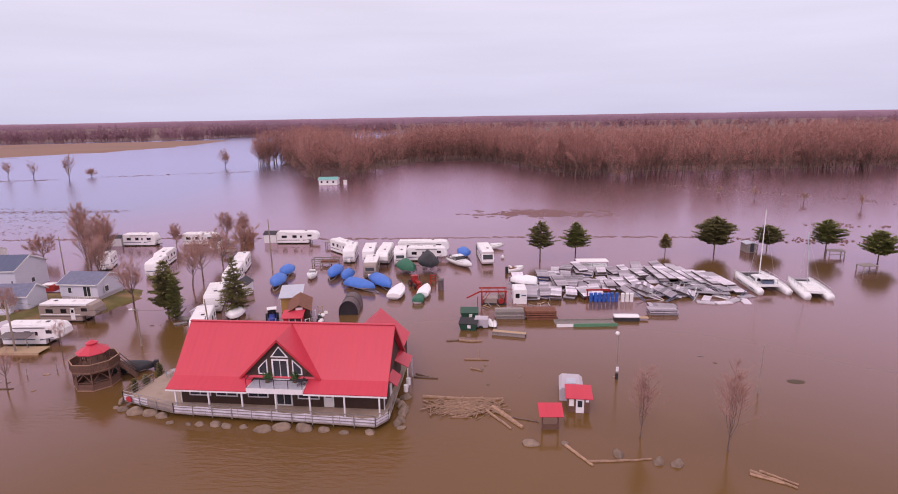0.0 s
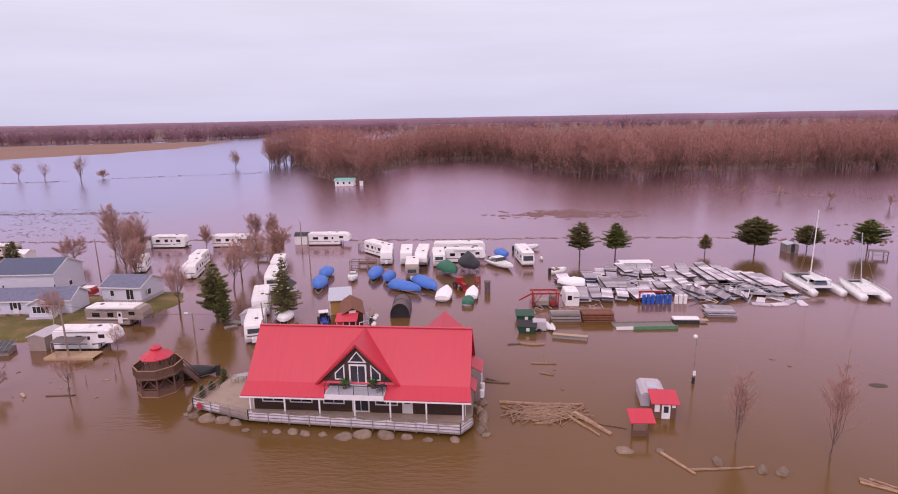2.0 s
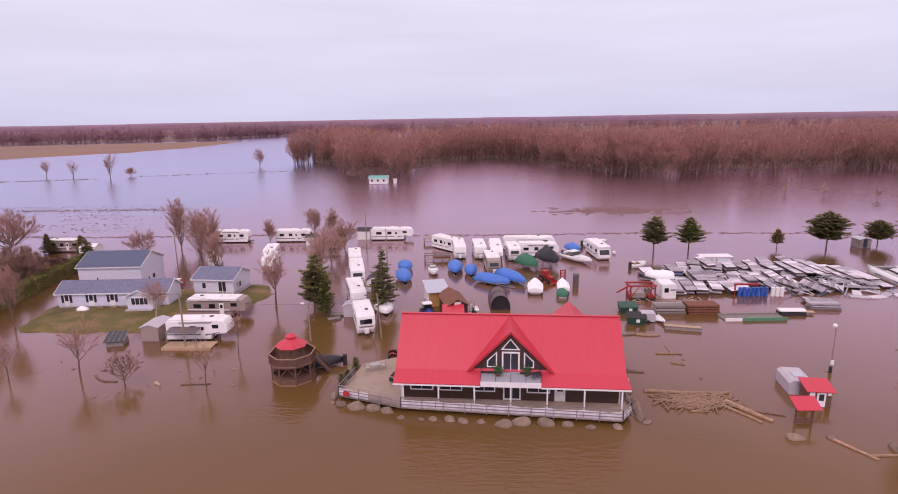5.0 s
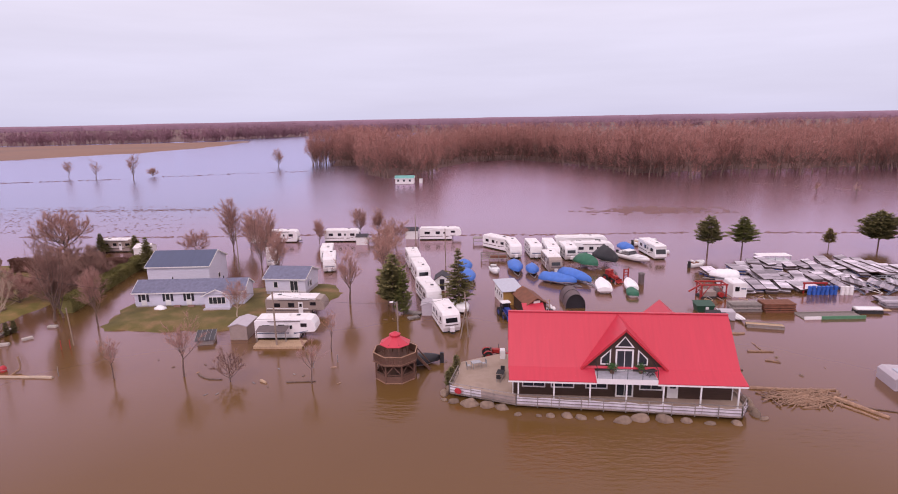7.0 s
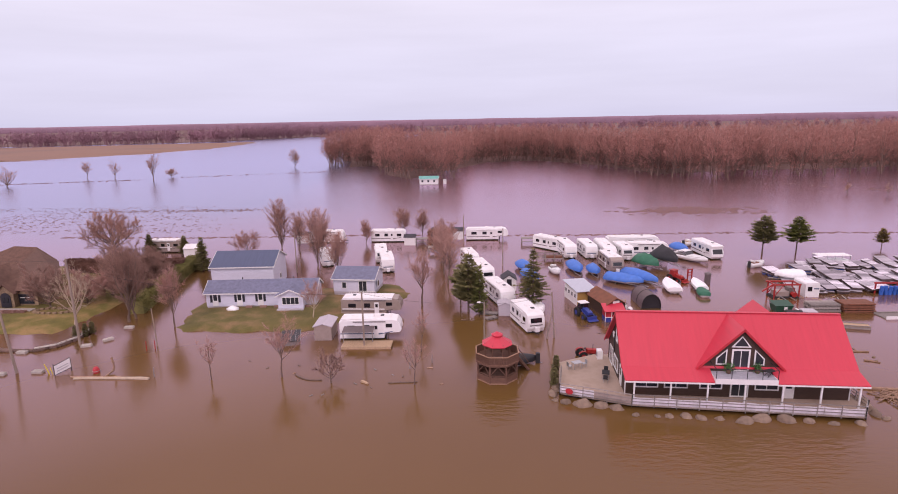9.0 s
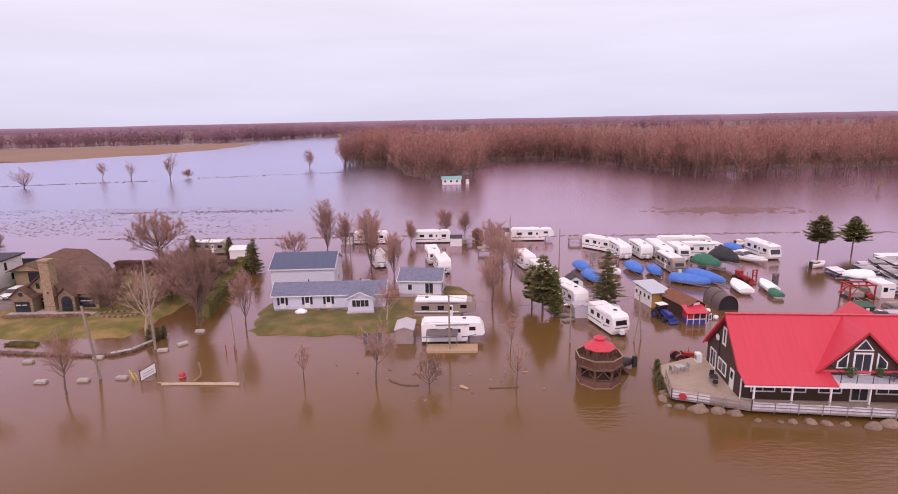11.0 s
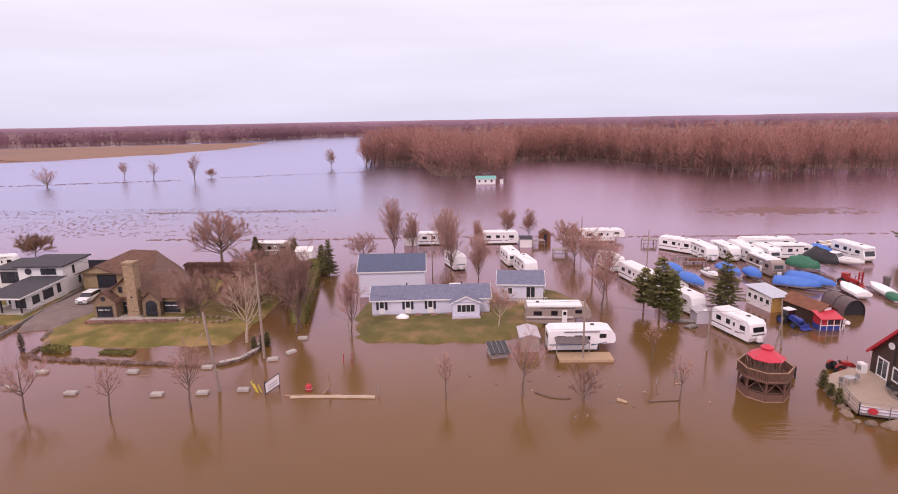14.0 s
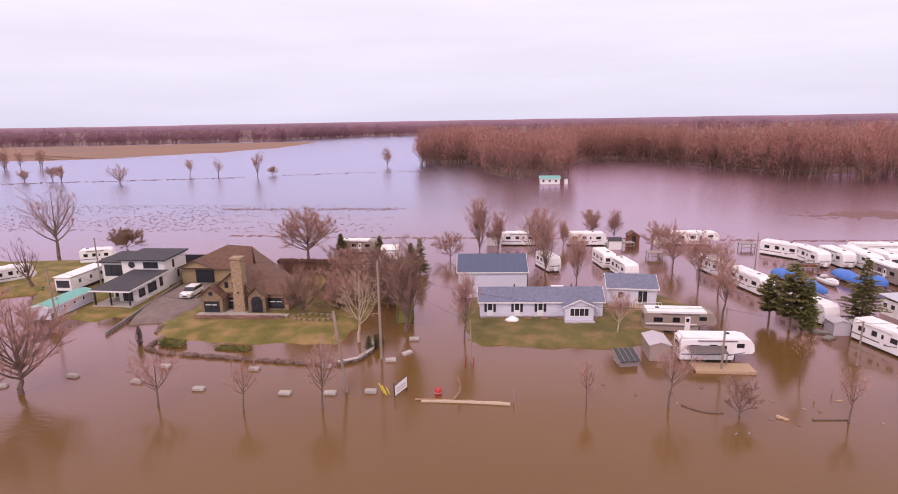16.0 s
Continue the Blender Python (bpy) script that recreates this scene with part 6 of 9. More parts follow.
# the drowned wood across the water
EDGE = [(-134, 349), (-118, 346), (-101, 349), (-93, 330), (-86, 288), (-72, 268), (-50, 262), (-43, 275), (-44, 330), (-50, 366), (-30, 368), (2, 374), (18, 354), (32, 312), (51, 252), (64, 255), (97, 266), (123, 266), (168, 272), (260, 288), (420, 300)]


def edge_y(x):
    for (ax, ay), (bx, by) in zip(EDGE, EDGE[1:]):
        if ax <= x <= bx and bx > ax:
            return ay + (by - ay) * (x - ax) / (bx - ax)
    return 360


rw = random.Random(33)
front, back = [], []
for _ in range(5200):
    x, y = rw.uniform(-133, 420), rw.uniform(250, 470)
    e = edge_y(x) if not (-50 < x < -43) else 300
    if -50 < x < -40 and 300 < y < 330:
        continue
    d = y - e
    if d < 0 and not (d > -9 and x > 20 and rw.random() < 0.22):
        continue
    if d < 22 and rw.random() < 0.7:
        front.append((x, y))
    elif d < 95 and rw.random() < 0.36:
        back.append((x, y))
under = [p for p in front if rw.random() < (0.75 if p[0] < 10 else 0.4)] + [p for p in back if rw.random() < 0.6]
woods("undergrowth", [(x + rw.uniform(-3, 3), y + rw.uniform(0, 6)) for x, y in under], (21, 22, 23), (8, 12, 17), M_FORESTBARK, M_FORESTTWIG, "leafless undergrowth of the flooded wood", wide=0.4,
      limbs=9, subs=3, twigs=7, trunk_r=0.14, lift=0.5, fork=0.05, twig_r=0.07, twig_len=1.5)
woods("woodland", front, (1, 2, 3, 4, 5), (18.5, 22, 24.5), M_FORESTBARK, M_FORESTTWIG, "tall leafless flooded wood with reddish-brown crowns across the water", wide=0.3,
      limbs=12, subs=5, twigs=20, trunk_r=0.3, lift=0.8, fork=0.16, twig_r=0.05, twig_len=1.5)
woods("woodland", back, (6, 7, 8), (20.5, 23, 25), M_FORESTBARK, M_FORESTTWIG, "depth of the leafless flooded wood across the water", wide=0.32,
      limbs=10, subs=4, twigs=14, trunk_r=0.26, lift=0.7, fork=0.15, twig_r=0.08, twig_len=1.7)
far = []
LINE = [(-1500, 560), (-1100, 650), (-641, 745), (-420, 815), (-345, 985), (-150, 1120), (300, 1180), (1300, 1050), (2000, 900)]
for (ax, ay), (bx, by) in zip(LINE, LINE[1:]):
    n = int(math.hypot(bx - ax, by - ay) / (1.5 if bx < -100 else 4.0))
    for i in range(n):
        t = rw.random()
        far.append((ax + (bx - ax) * t, ay + (by - ay) * t + rw.uniform(0, 90)))
woods("far_undergrowth", [(x + rw.uniform(-4, 4), y) for x, y in far], (24, 25), (9, 13, 18), M_HAZYTWIG, M_HAZYTWIG, "haze-tinted undergrowth of the distant woods", wide=0.34,
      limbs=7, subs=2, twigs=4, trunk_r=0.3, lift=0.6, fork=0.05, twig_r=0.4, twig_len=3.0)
woods("far_woods", far, (11, 12, 13), (18, 22, 25), M_HAZYTWIG, M_HAZYTWIG, "distant band of leafless woods along the horizon, tinted with haze", wide=0.26,
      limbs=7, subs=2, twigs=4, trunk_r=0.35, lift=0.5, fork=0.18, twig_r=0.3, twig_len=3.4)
# dry land under and behind the woods
plain = [(-4400, 700), (-1500, 600), (-1100, 690), (-641, 785), (-420, 860), (-330, 1030), (-150, 1165), (-126, 1150), (-126, 400)]
plain += [(x, y + (8 if x < 20 else 30)) for x, y in EDGE if x > -120 and not -60 < x < -40] + [(4400, 500), (4400, 2700), (-4400, 2700)]
solid("forest_floor", Geo().add([(x, y, 0.06) for x, y in plain] + [(x, y, -1.5) for x, y in plain],
      [tuple(range(len(plain)))] + [(i, i + len(plain), (i + 1) % len(plain) + len(plain), (i + 1) % len(plain)) for i in range(len(plain))]),
      M_LITTER, "brown leaf-littered land under the distant woods", "ground", kind="structure")
# added bank deep in the flooded wood, blocks sky gaps in the water's reflections
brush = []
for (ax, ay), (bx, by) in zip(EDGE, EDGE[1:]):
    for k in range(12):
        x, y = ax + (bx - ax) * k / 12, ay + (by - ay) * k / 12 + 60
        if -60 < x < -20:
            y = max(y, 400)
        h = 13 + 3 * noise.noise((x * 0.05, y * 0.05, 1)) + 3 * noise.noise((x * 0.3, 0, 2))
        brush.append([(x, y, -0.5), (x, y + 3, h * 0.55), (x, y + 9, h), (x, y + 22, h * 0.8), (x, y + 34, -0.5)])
solid("thicket", Geo().loft(brush, closed=False, caps=False), M_LITTER, "added dark brown bank closing sky gaps in the depth of the flooded wood", "thicket", kind="stuff")
# horizon rim, its haze carried by the material colour
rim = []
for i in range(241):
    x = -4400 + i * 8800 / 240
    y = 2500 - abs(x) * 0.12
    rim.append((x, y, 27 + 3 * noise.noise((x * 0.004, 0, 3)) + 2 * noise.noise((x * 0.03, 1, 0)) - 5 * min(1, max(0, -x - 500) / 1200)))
solid("backdrop", Geo().loft([[(x, y, -2), (x, y, z * 0.7), (x, y + 25, z), (x, y + 300, z)] for x, y, z in rim], closed=False, caps=False), M_HAZYRIM,
      "low wooded plain at the far horizon, tinted with haze", "backdrop", kind="structure", smooth=True)


# ---- single trees ----
BT = "leafless tree standing in the flood"
SAP = "slender leafless sapling standing in the flood"
bare_tree(-132.5, 57.8, 41, 11.2, 6.0, "broad leafless tree with a dense crown in the flood", limbs=22, subs=8, twigs=9, trunk_r=0.36, lift=0.55, fork=0.12, twig_r=0.02)
bare_tree(-116.4, 56.1, 42, 6.4, 3.4, BT, limbs=11, subs=5, twigs=6, trunk_r=0.13, lift=0.75, fork=0.2, twig_r=0.013, twig_len=0.7)
bare_tree(-107.2, 55.3, 43, 5.4, 2.0, BT, limbs=10, subs=4, twigs=5, trunk_r=0.10, lift=0.8, fork=0.35, twig_r=0.012, twig_len=0.6)
bare_tree(-99.7, 56.5, 44, 7.6, 2.2, BT, limbs=12, subs=5, twigs=6, trunk_r=0.13, lift=0.8, fork=0.25, twig_r=0.013, twig_len=0.7)
bare_tree(-74.2, 58.2, 45, 5.0, 1.4, SAP, limbs=8, subs=4, twigs=5, trunk_r=0.09, lift=0.8, fork=0.3, twig_r=0.011, twig_len=0.6)
bare_tree(-66.4, 58.8, 46, 7.0, 2.5, BT, limbs=11, subs=5, twigs=6, trunk_r=0.12, lift=0.75, fork=0.3, twig_r=0.013, twig_len=0.7)
bare_tree(-60.4, 57.4, 47, 4.1, 2.3, "dark rounded leafless bush in the flood", twig=M_TWIGDARK, limbs=14, subs=5, twigs=7, trunk_r=0.1, lift=0.7, fork=0.08, twig_r=0.014, twig_len=0.6, name="bare_bush")
bare_tree(-51.1, 56.9, 48, 5.2, 1.3, SAP, limbs=8, subs=4, twigs=5, trunk_r=0.09, lift=0.8, fork=0.3, twig_r=0.011, twig_len=0.6)
bare_tree(-51.0, 65.7, 49, 5.7, 1.0, SAP, limbs=7, subs=3, twigs=5, trunk_r=0.08, lift=0.85, fork=0.3, twig_r=0.011, twig_len=0.6)
bare_tree(-121.9, 117.4, 50, 9.6, 7.6, "wide round-crowned leafless maple behind the houses", limbs=24, subs=8, twigs=13, trunk_r=0.34, lift=0.8, fork=0.16, twig_r=0.02)
bare_tree(-177.3, 117.5, 51, 15.5, 7.0, "tall wide leafless tree on the yard", limbs=16, subs=6, twigs=7, trunk_r=0.4, lift=0.75, fork=0.2, twig_r=0.02)
bare_tree(-162.9, 94.3, 52, 8.7, 3.6, "cropped leafless tree with upright limbs", limbs=9, subs=3, twigs=3, trunk_r=0.4, lift=0.95, fork=0.15, twig_r=0.02, twig=M_BARK)
bare_tree(-100.4, 73.5, 53, 10.2, 3.4, "pale-barked leafless tree by the retaining wall", bark=M_BIRCH, twig=M_BIRCH, limbs=12, subs=4, twigs=3, trunk_r=0.24, lift=0.6, fork=0.2, twig_r=0.022)
bare_tree(-95.0, 77.2, 54, 12.6, 2.9, "tall dark leafless tree beside the hedge", twig=M_TWIGDARK, limbs=18, subs=6, twigs=8, trunk_r=0.25, lift=0.9, fork=0.12, twig_r=0.02)
bare_tree(-94.6, 78.6, 55, 9.6, 2.3, "tall dark leafless tree beside the hedge", twig=M_TWIGDARK, limbs=16, subs=6, twigs=8, trunk_r=0.2, lift=0.92, fork=0.12, twig_r=0.02)
bare_tree(-110.7, 82.6, 56, 7.4, 4.6, "dark round leafless tree before the stone house", twig=M_TWIGDARK, limbs=18, subs=7, twigs=10, trunk_r=0.22, lift=0.7, fork=0.1, twig_r=0.02)
bare_tree(-104.5, 92.0, 57, 7.4, 4.0, "brown leafless tree behind the hedge", twig=M_TWIGDARK, limbs=16, subs=7, twigs=9, trunk_r=0.22, lift=0.7, fork=0.12, twig_r=0.02)
bare_tree(-108.5, 99.4, 58, 6.8, 5.0, "brown leafless tree behind the stone house", twig=M_TWIGDARK, limbs=17, subs=7, twigs=10, trunk_r=0.22, lift=0.65, fork=0.1, twig_r=0.022)
for i, (tx, ty, th, tw) in enumerate(((-107.5, 95.5, 6.2, 4.2), (-103.4, 98.5, 6.4, 4.0), (-104.4, 88.6, 5.4, 3.4), (-100.6, 95.5, 6.6, 3.2), (-106.0, 84.4, 5.6, 3.6), (-99.2, 86.6, 6.6, 3.0))):
    bare_tree(tx, ty, 130 + i, th, tw, "brown leafless tree between the stone house and hedge", twig=M_TWIGDARK if i % 2 else M_TWIG, limbs=17, subs=7, twigs=10, trunk_r=0.18, lift=0.5, fork=0.08, twig_r=0.024)
bare_tree(-166.5, 124.6, 77, 4.6, 4.4, "rounded ochre-brown bush at the edge of the flood", twig=M_DRIFT, limbs=20, subs=7, twigs=9, trunk_r=0.12, lift=0.6, fork=0.05, twig_r=0.03, name="bare_bush")
bare_tree(-86.8, 122.8, 61, 11.2, 2.1, "upright leafless poplar behind the barn", limbs=18, subs=8, twigs=8, trunk_r=0.2, lift=1.02, fork=0.05, twig_r=0.02)
bare_tree(-83.2, 123.4, 62, 8.2, 2.0, "leafless tree behind the barn", limbs=14, subs=8, twigs=8, trunk_r=0.16, lift=0.96, fork=0.05, twig_r=0.02)
bare_tree(-74.5, 106.5, 63, 11.4, 2.1, "upright leafless tree between the trailers", limbs=16, subs=8, twigs=7, trunk_r=0.18, lift=1.02, fork=0.05, twig_r=0.018)
bare_tree(-69.4, 102.0, 64, 7.6, 1.8, "upright leafless tree between the trailers", limbs=14, subs=8, twigs=7, trunk_r=0.15, lift=1.02, fork=0.05, twig_r=0.018)
bare_tree(-75.6, 113.5, 65, 10.4, 2.7, "upright leafless tree between the trailers", limbs=17, subs=8, twigs=8, trunk_r=0.2, lift=1.02, fork=0.05, twig_r=0.02)
bare_tree(-56.2, 138.5, 66, 6.2, 2.2, "round leafless tree on the drowned bank", limbs=14, subs=8, twigs=7, trunk_r=0.14, lift=0.96, fork=0.05, twig_r=0.02)
bare_tree(-61.3, 140.0, 67, 6.0, 2.4, "round leafless tree on the drowned bank", limbs=14, subs=8, twigs=7, trunk_r=0.14, lift=0.96, fork=0.05, twig_r=0.02)
bare_tree(-68.9, 129.1, 68, 5.6, 1.3, "leafless tree on the drowned bank", limbs=10, subs=8, twigs=6, trunk_r=0.1, lift=0.96, fork=0.05, twig_r=0.018)
bare_tree(-87.0, 75.0, 69, 9.0, 1.5, BT, limbs=13, subs=6, twigs=7, trunk_r=0.14, lift=0.95, fork=0.2, twig_r=0.015)
bare_tree(-67.6, 77.1, 70, 6.3, 2.1, "leafless tree on the lawn of the mobile home", bark=M_BIRCH, limbs=12, subs=5, twigs=6, trunk_r=0.12, lift=0.75, fork=0.25, twig_r=0.013)
bare_tree(-49.4, 101.5, 71, 8.4, 3.6, BT, limbs=16, subs=6, twigs=8, trunk_r=0.17, lift=0.75, fork=0.2, twig_r=0.018)
bare_tree(-52.2, 83.6, 72, 8.4, 2.4, BT, limbs=12, subs=6, twigs=7, trunk_r=0.18, lift=0.8, fork=0.3, twig_r=0.015)
bare_tree(-48.5, 95.4, 78, 9.0, 2.4, BT, limbs=12, subs=6, twigs=7, trunk_r=0.16, lift=0.8, fork=0.25, twig_r=0.015)
bare_tree(-50.5, 112.5, 79, 7.5, 3.6, "brown leafless tree between trailers", limbs=15, subs=6, twigs=8, trunk_r=0.16, lift=0.65, fork=0.12, twig_r=0.02)
bare_tree(-50.0, 124.0, 80, 6.0, 3.6, "brown leafless tree near the drowned bank", limbs=15, subs=6, twigs=8, trunk_r=0.16, lift=0.6, fork=0.12, twig_r=0.02)
bare_tree(-92.5, 117.5, 81, 5.4, 4.0, "low brown leafless tree behind the barn", limbs=14, subs=6, twigs=8, trunk_r=0.14, lift=0.6, fork=0.1, twig_r=0.02)
bare_tree(16.6, 48.0, 73, 7.2, 0.75, SAP, limbs=9, subs=8, twigs=9, trunk_r=0.08, lift=1.1, fork=0.1, twig_r=0.008, twig_len=0.75)
bare_tree(23.7, 45.9, 74, 8.8, 0.85, SAP, limbs=10, subs=8, twigs=9, trunk_r=0.09, lift=1.1, fork=0.12, twig_r=0.008, twig_len=0.75)
bare_tree(-206.0, 286.0, 82, 13.4, 3.2, "lone leafless tree far out in the flood", limbs=10, subs=5, twigs=6, trunk_r=0.3, lift=0.95, fork=0.12, twig_r=0.04, twig_len=1.6)
bare_tree(-231.0, 294.0, 83, 9.7, 3.1, "lone leafless tree far out in the flood", limbs=7, subs=4, twigs=4, trunk_r=0.3, lift=0.95, fork=0.12, twig_r=0.04, twig_len=1.4)
bare_tree(-250.0, 300.0, 84, 8.0, 2.8, "lone leafless tree far out in the flood", limbs=8, subs=4, twigs=5, trunk_r=0.22, lift=0.95, fork=0.2, twig_r=0.04, twig_len=1.4)
bare_tree(-204.0, 301.0, 85, 4.5, 2.8, "low leafless bush far out in the flood", limbs=12, subs=4, twigs=5, trunk_r=0.15, lift=0.7, fork=0.08, twig_r=0.05, twig_len=1.4, name="bare_bush")
bare_tree(-152.0, 352.0, 86, 11.0, 3.4, "lone leafless tree near the flooded wood", limbs=12, subs=5, twigs=6, trunk_r=0.25, lift=0.75, fork=0.12, twig_r=0.05, twig_len=1.6)
bare_tree(-265.6, 264.4, 87, 9.0, 7.0, "wide broken leafless tree in the flood", limbs=14, subs=4, twigs=4, trunk_r=0.4, lift=0.75, fork=0.06, twig_r=0.04, twig_len=1.4)
for i, (tx, ty) in enumerate(((-391, 335), (-387, 343), (-398, 371), (-405, 350), (-412, 338), (-380, 352), (-420, 345), (-430, 360), (-415, 362), (-300, 270), (-310, 276), (-322, 272))):
    bare_tree(tx, ty, 90 + i, 14.0 - (i % 4) - (5 if i > 8 else 0), 3.2, "leafless tree in a far clump in the flood", limbs=9, subs=4, twigs=5, trunk_r=0.3, lift=0.95, fork=0.12, twig_r=0.05, twig_len=1.6, group="far clump of trees")
r5 = random.Random(50)
for i in range(7):
    bare_tree(90 + i * 11 + r5.uniform(-3, 3), 205 - i * 9 + r5.uniform(-6, 6), 110 + i, r5.uniform(2, 4.5), 1.2, "small dead tree in the flood", limbs=6, subs=3, twigs=4, trunk_r=0.1, lift=0.8, fork=0.2, twig_r=0.03)

PINE = "dark green pine standing in the flood"
conifer(-45.0, 80.5, 1, 8.6, 2.2, PINE, 0.2, power=0.42, droop=-0.05, whorls=10, clump=0.95)
conifer(-46.2, 83.5, 14, 6.4, 1.7, PINE, 0.25, power=0.42, droop=-0.05, whorls=8, clump=0.9)
conifer(-43.4, 79.6, 2, 7.0, 1.35, "narrow bright green cedar beside a pine", 0.03, M_CEDAR, 0.55, -0.25, 20, clump=0.5)
conifer(-35.2, 82.4, 3, 9.1, 2.8, "dark green spruce standing among trailers", 0.10, power=0.85, whorls=20)
conifer(15.7, 114.6, 4, 7.9, 3.6, PINE, 0.33, power=0.6, whorls=15, droop=-0.02, clump=0.75)
conifer(23.2, 115.7, 5, 7.4, 3.3, "olive-green pine standing in the flood", 0.33, M_CEDAR, 0.6, whorls=15, droop=-0.02, clump=0.75)
conifer(42.9, 119.0, 6, 4.1, 1.6, "small olive-green pine in the flood", 0.35, M_OLIVE, 0.6, whorls=10, droop=0.05, clump=0.6)
conifer(53.3, 119.2, 7, 7.7, 4.3, "broad dark green pine in the flood", 0.24, power=0.42, whorls=17, droop=-0.06, clump=0.9)
conifer(65.8, 122.0, 8, 5.2, 3.2, PINE, 0.25, power=0.45, whorls=14, droop=-0.06, clump=0.85)
conifer(76.6, 119.2, 9, 6.9, 3.7, PINE, 0.28, M_CEDAR, 0.48, whorls=14, droop=-0.06, clump=0.85)
conifer(81.0, 109.9, 10, 6.3, 3.6, PINE, 0.28, M_CEDAR, 0.48, whorls=14, droop=-0.06, clump=0.85)
conifer(-107.3, 119.4, 11, 4.2, 1.7, "small dark spruce behind the hedge", 0.08)
conifer(-115.8, 120.6, 12, 4.4, 1.6, "small dark spruce behind the hedge", 0.08)
conifer(-99.4, 110.5, 13, 4.6, 1.8, "small dark spruce at the end of the hedge", 0.08)
conifer(-97.0, 106.0, 15, 6.5, 1.8, "dark spruce at the end of the hedge", 0.08)
for i, (tx, ty, th) in enumerate(((-98.4, 70.7, 1.9), (-97.7, 71.6, 1.8), (-97.4, 72.6, 1.7), (-35.2, 60.0, 1.9), (-36.0, 56.3, 1.7), (-35.7, 58.0, 1.4), (-143.4, 75.6, 2.3), (-142.9, 74.5, 1.6), (-128.2, 71.2, 2.4))):
    conifer(tx, ty, 20 + i, th, 0.42, "small narrow dark evergreen shrub", 0.02, M_NEEDLE if i != 8 else M_BARK, 0.5, -0.2, 9, clump=0.25, name="evergreen_shrub", group="narrow evergreen shrubs")


def leafy_block(name, x0, y0, x1, y1, w, h, label, n, seed, material=None, size=0.22):
    """A clipped hedge: a dense block of small leaves over a twig core."""
    r = random.Random(seed)
    t = thing(name, 0, 0, 0, 0, label, "hedge")
    d = Vector((x1 - x0, y1 - y0, 0))
    L = d.length
    d.normalize()
    s = Vector((-d.y, d.x, 0))
    a = Vector((x0, y0, 0))
    c = Geo()
    cs = [a - s * w * 0.42, a + s * w * 0.42, a + d * L + s * w * 0.42, a + d * L - s * w * 0.42]
    c.loft([[(p.x, p.y, z) for p in cs] for z in (-0.5, h * 0.92)])
    part("core", c, material or M_HEDGE, t)
    g = Geo()
    for _ in range(n):
        u = r.uniform(-0.2, L + 0.2)
        if r.random() < 0.5:
            p = a + d * u + s * r.uniform(-w / 2, w / 2) + Vector((0, 0, h * r.uniform(0.92, 1.03)))
        else:
            p = a + d * u + s * (w / 2) * r.choice((-1, 1)) * r.uniform(0.86, 1.05) + Vector((0, 0, h * r.random()))
        e = Vector((r.uniform(-1, 1), r.uniform(-1, 1), r.uniform(-0.4, 1))).normalized() * size * r.uniform(0.5, 1.2)
        f = e.orthogonal().normalized() * size * 0.45
        g.add([p - f, p + e * 0.4 + f * 0.2, p + e, p + f], [(0, 1, 2), (0, 2, 3)])
    me = bpy.data.meshes.new("leaves")
    me.from_pydata(g.v, [], g.f)
    me.materials.append(material or M_HEDGE)
    new("leaves", me).parent = t
    return t


leafy_block("hedge", -95.6, 80.6, -100.4, 109.5, 2.2, 2.2, "long clipped green hedge running down into the flood", 16000, 1)
leafy_block("hedge", -99.6, 103.2, -122.4, 103.7, 1.8, 3.0, "tall dense reddish-brown hedge along the back of the yard", 12000, 2, M_BROWNHEDGE)
leafy_block("hedge", -125.2, 71.3, -122.4, 71.0, 1.3, 0.6, "low green shrub bed on the lawn edge", 900, 3, M_HEDGE)
leafy_block("hedge", -117.5, 70.6, -113.5, 70.2, 1.0, 0.22, "low green shrub bed on the lawn edge", 900, 4, M_HEDGE)
leafy_block("hedge", -125.5, 79.9, -113.0, 80.2, 0.7, 0.75, "low brown shrubs along the front of the stone house", 2600, 5, M_TWIG)

# stone edging round the lawn of the stone house
wall = thing("retaining_wall", 0, 0, 0, 0, "low curved dry-stone wall at the edge of the flooded lawn", "wall", kind="structure")
CURVE = [(-126.6, 72.0), (-126.4, 69.8), (-124.1, 68.7), (-118.0, 67.9), (-112.0, 67.2), (-107.8, 66.8), (-103.5, 66.4), (-101.0, 66.5), (-99.0, 67.8), (-98.0, 70.4), (-98.3, 73.5)]
stone = boulder(40, 0.42, 0.30, 0.30)
stone.materials[0] = M_DARKSTONE
rr = random.Random(77)
for (ax, ay), (bx, by) in zip(CURVE, CURVE[1:]):
    n = int(math.hypot(bx - ax, by - ay) / 0.55)
    for i in range(n):
        u = (i + rr.random() * 0.5) / n
        ob = new("stone", stone)
        ob.parent = wall
        s = rr.uniform(0.75, 1.25)
        ob.matrix_world = pose(ax + (bx - ax) * u, ay + (by - ay) * u, 0.12, rr.uniform(-20, 20), rr.uniform(-20, 20), math.degrees(math.atan2(by - ay, bx - ax)) + rr.uniform(-12, 12)) @ Matrix.Diagonal((s, s, s, 1))
    if ax > -103:
        cg = Geo().bar((ax, ay, 0.42), (bx, by, 0.42), 0.5, 0.1)
        part("coping", cg, M_CONC, wall)
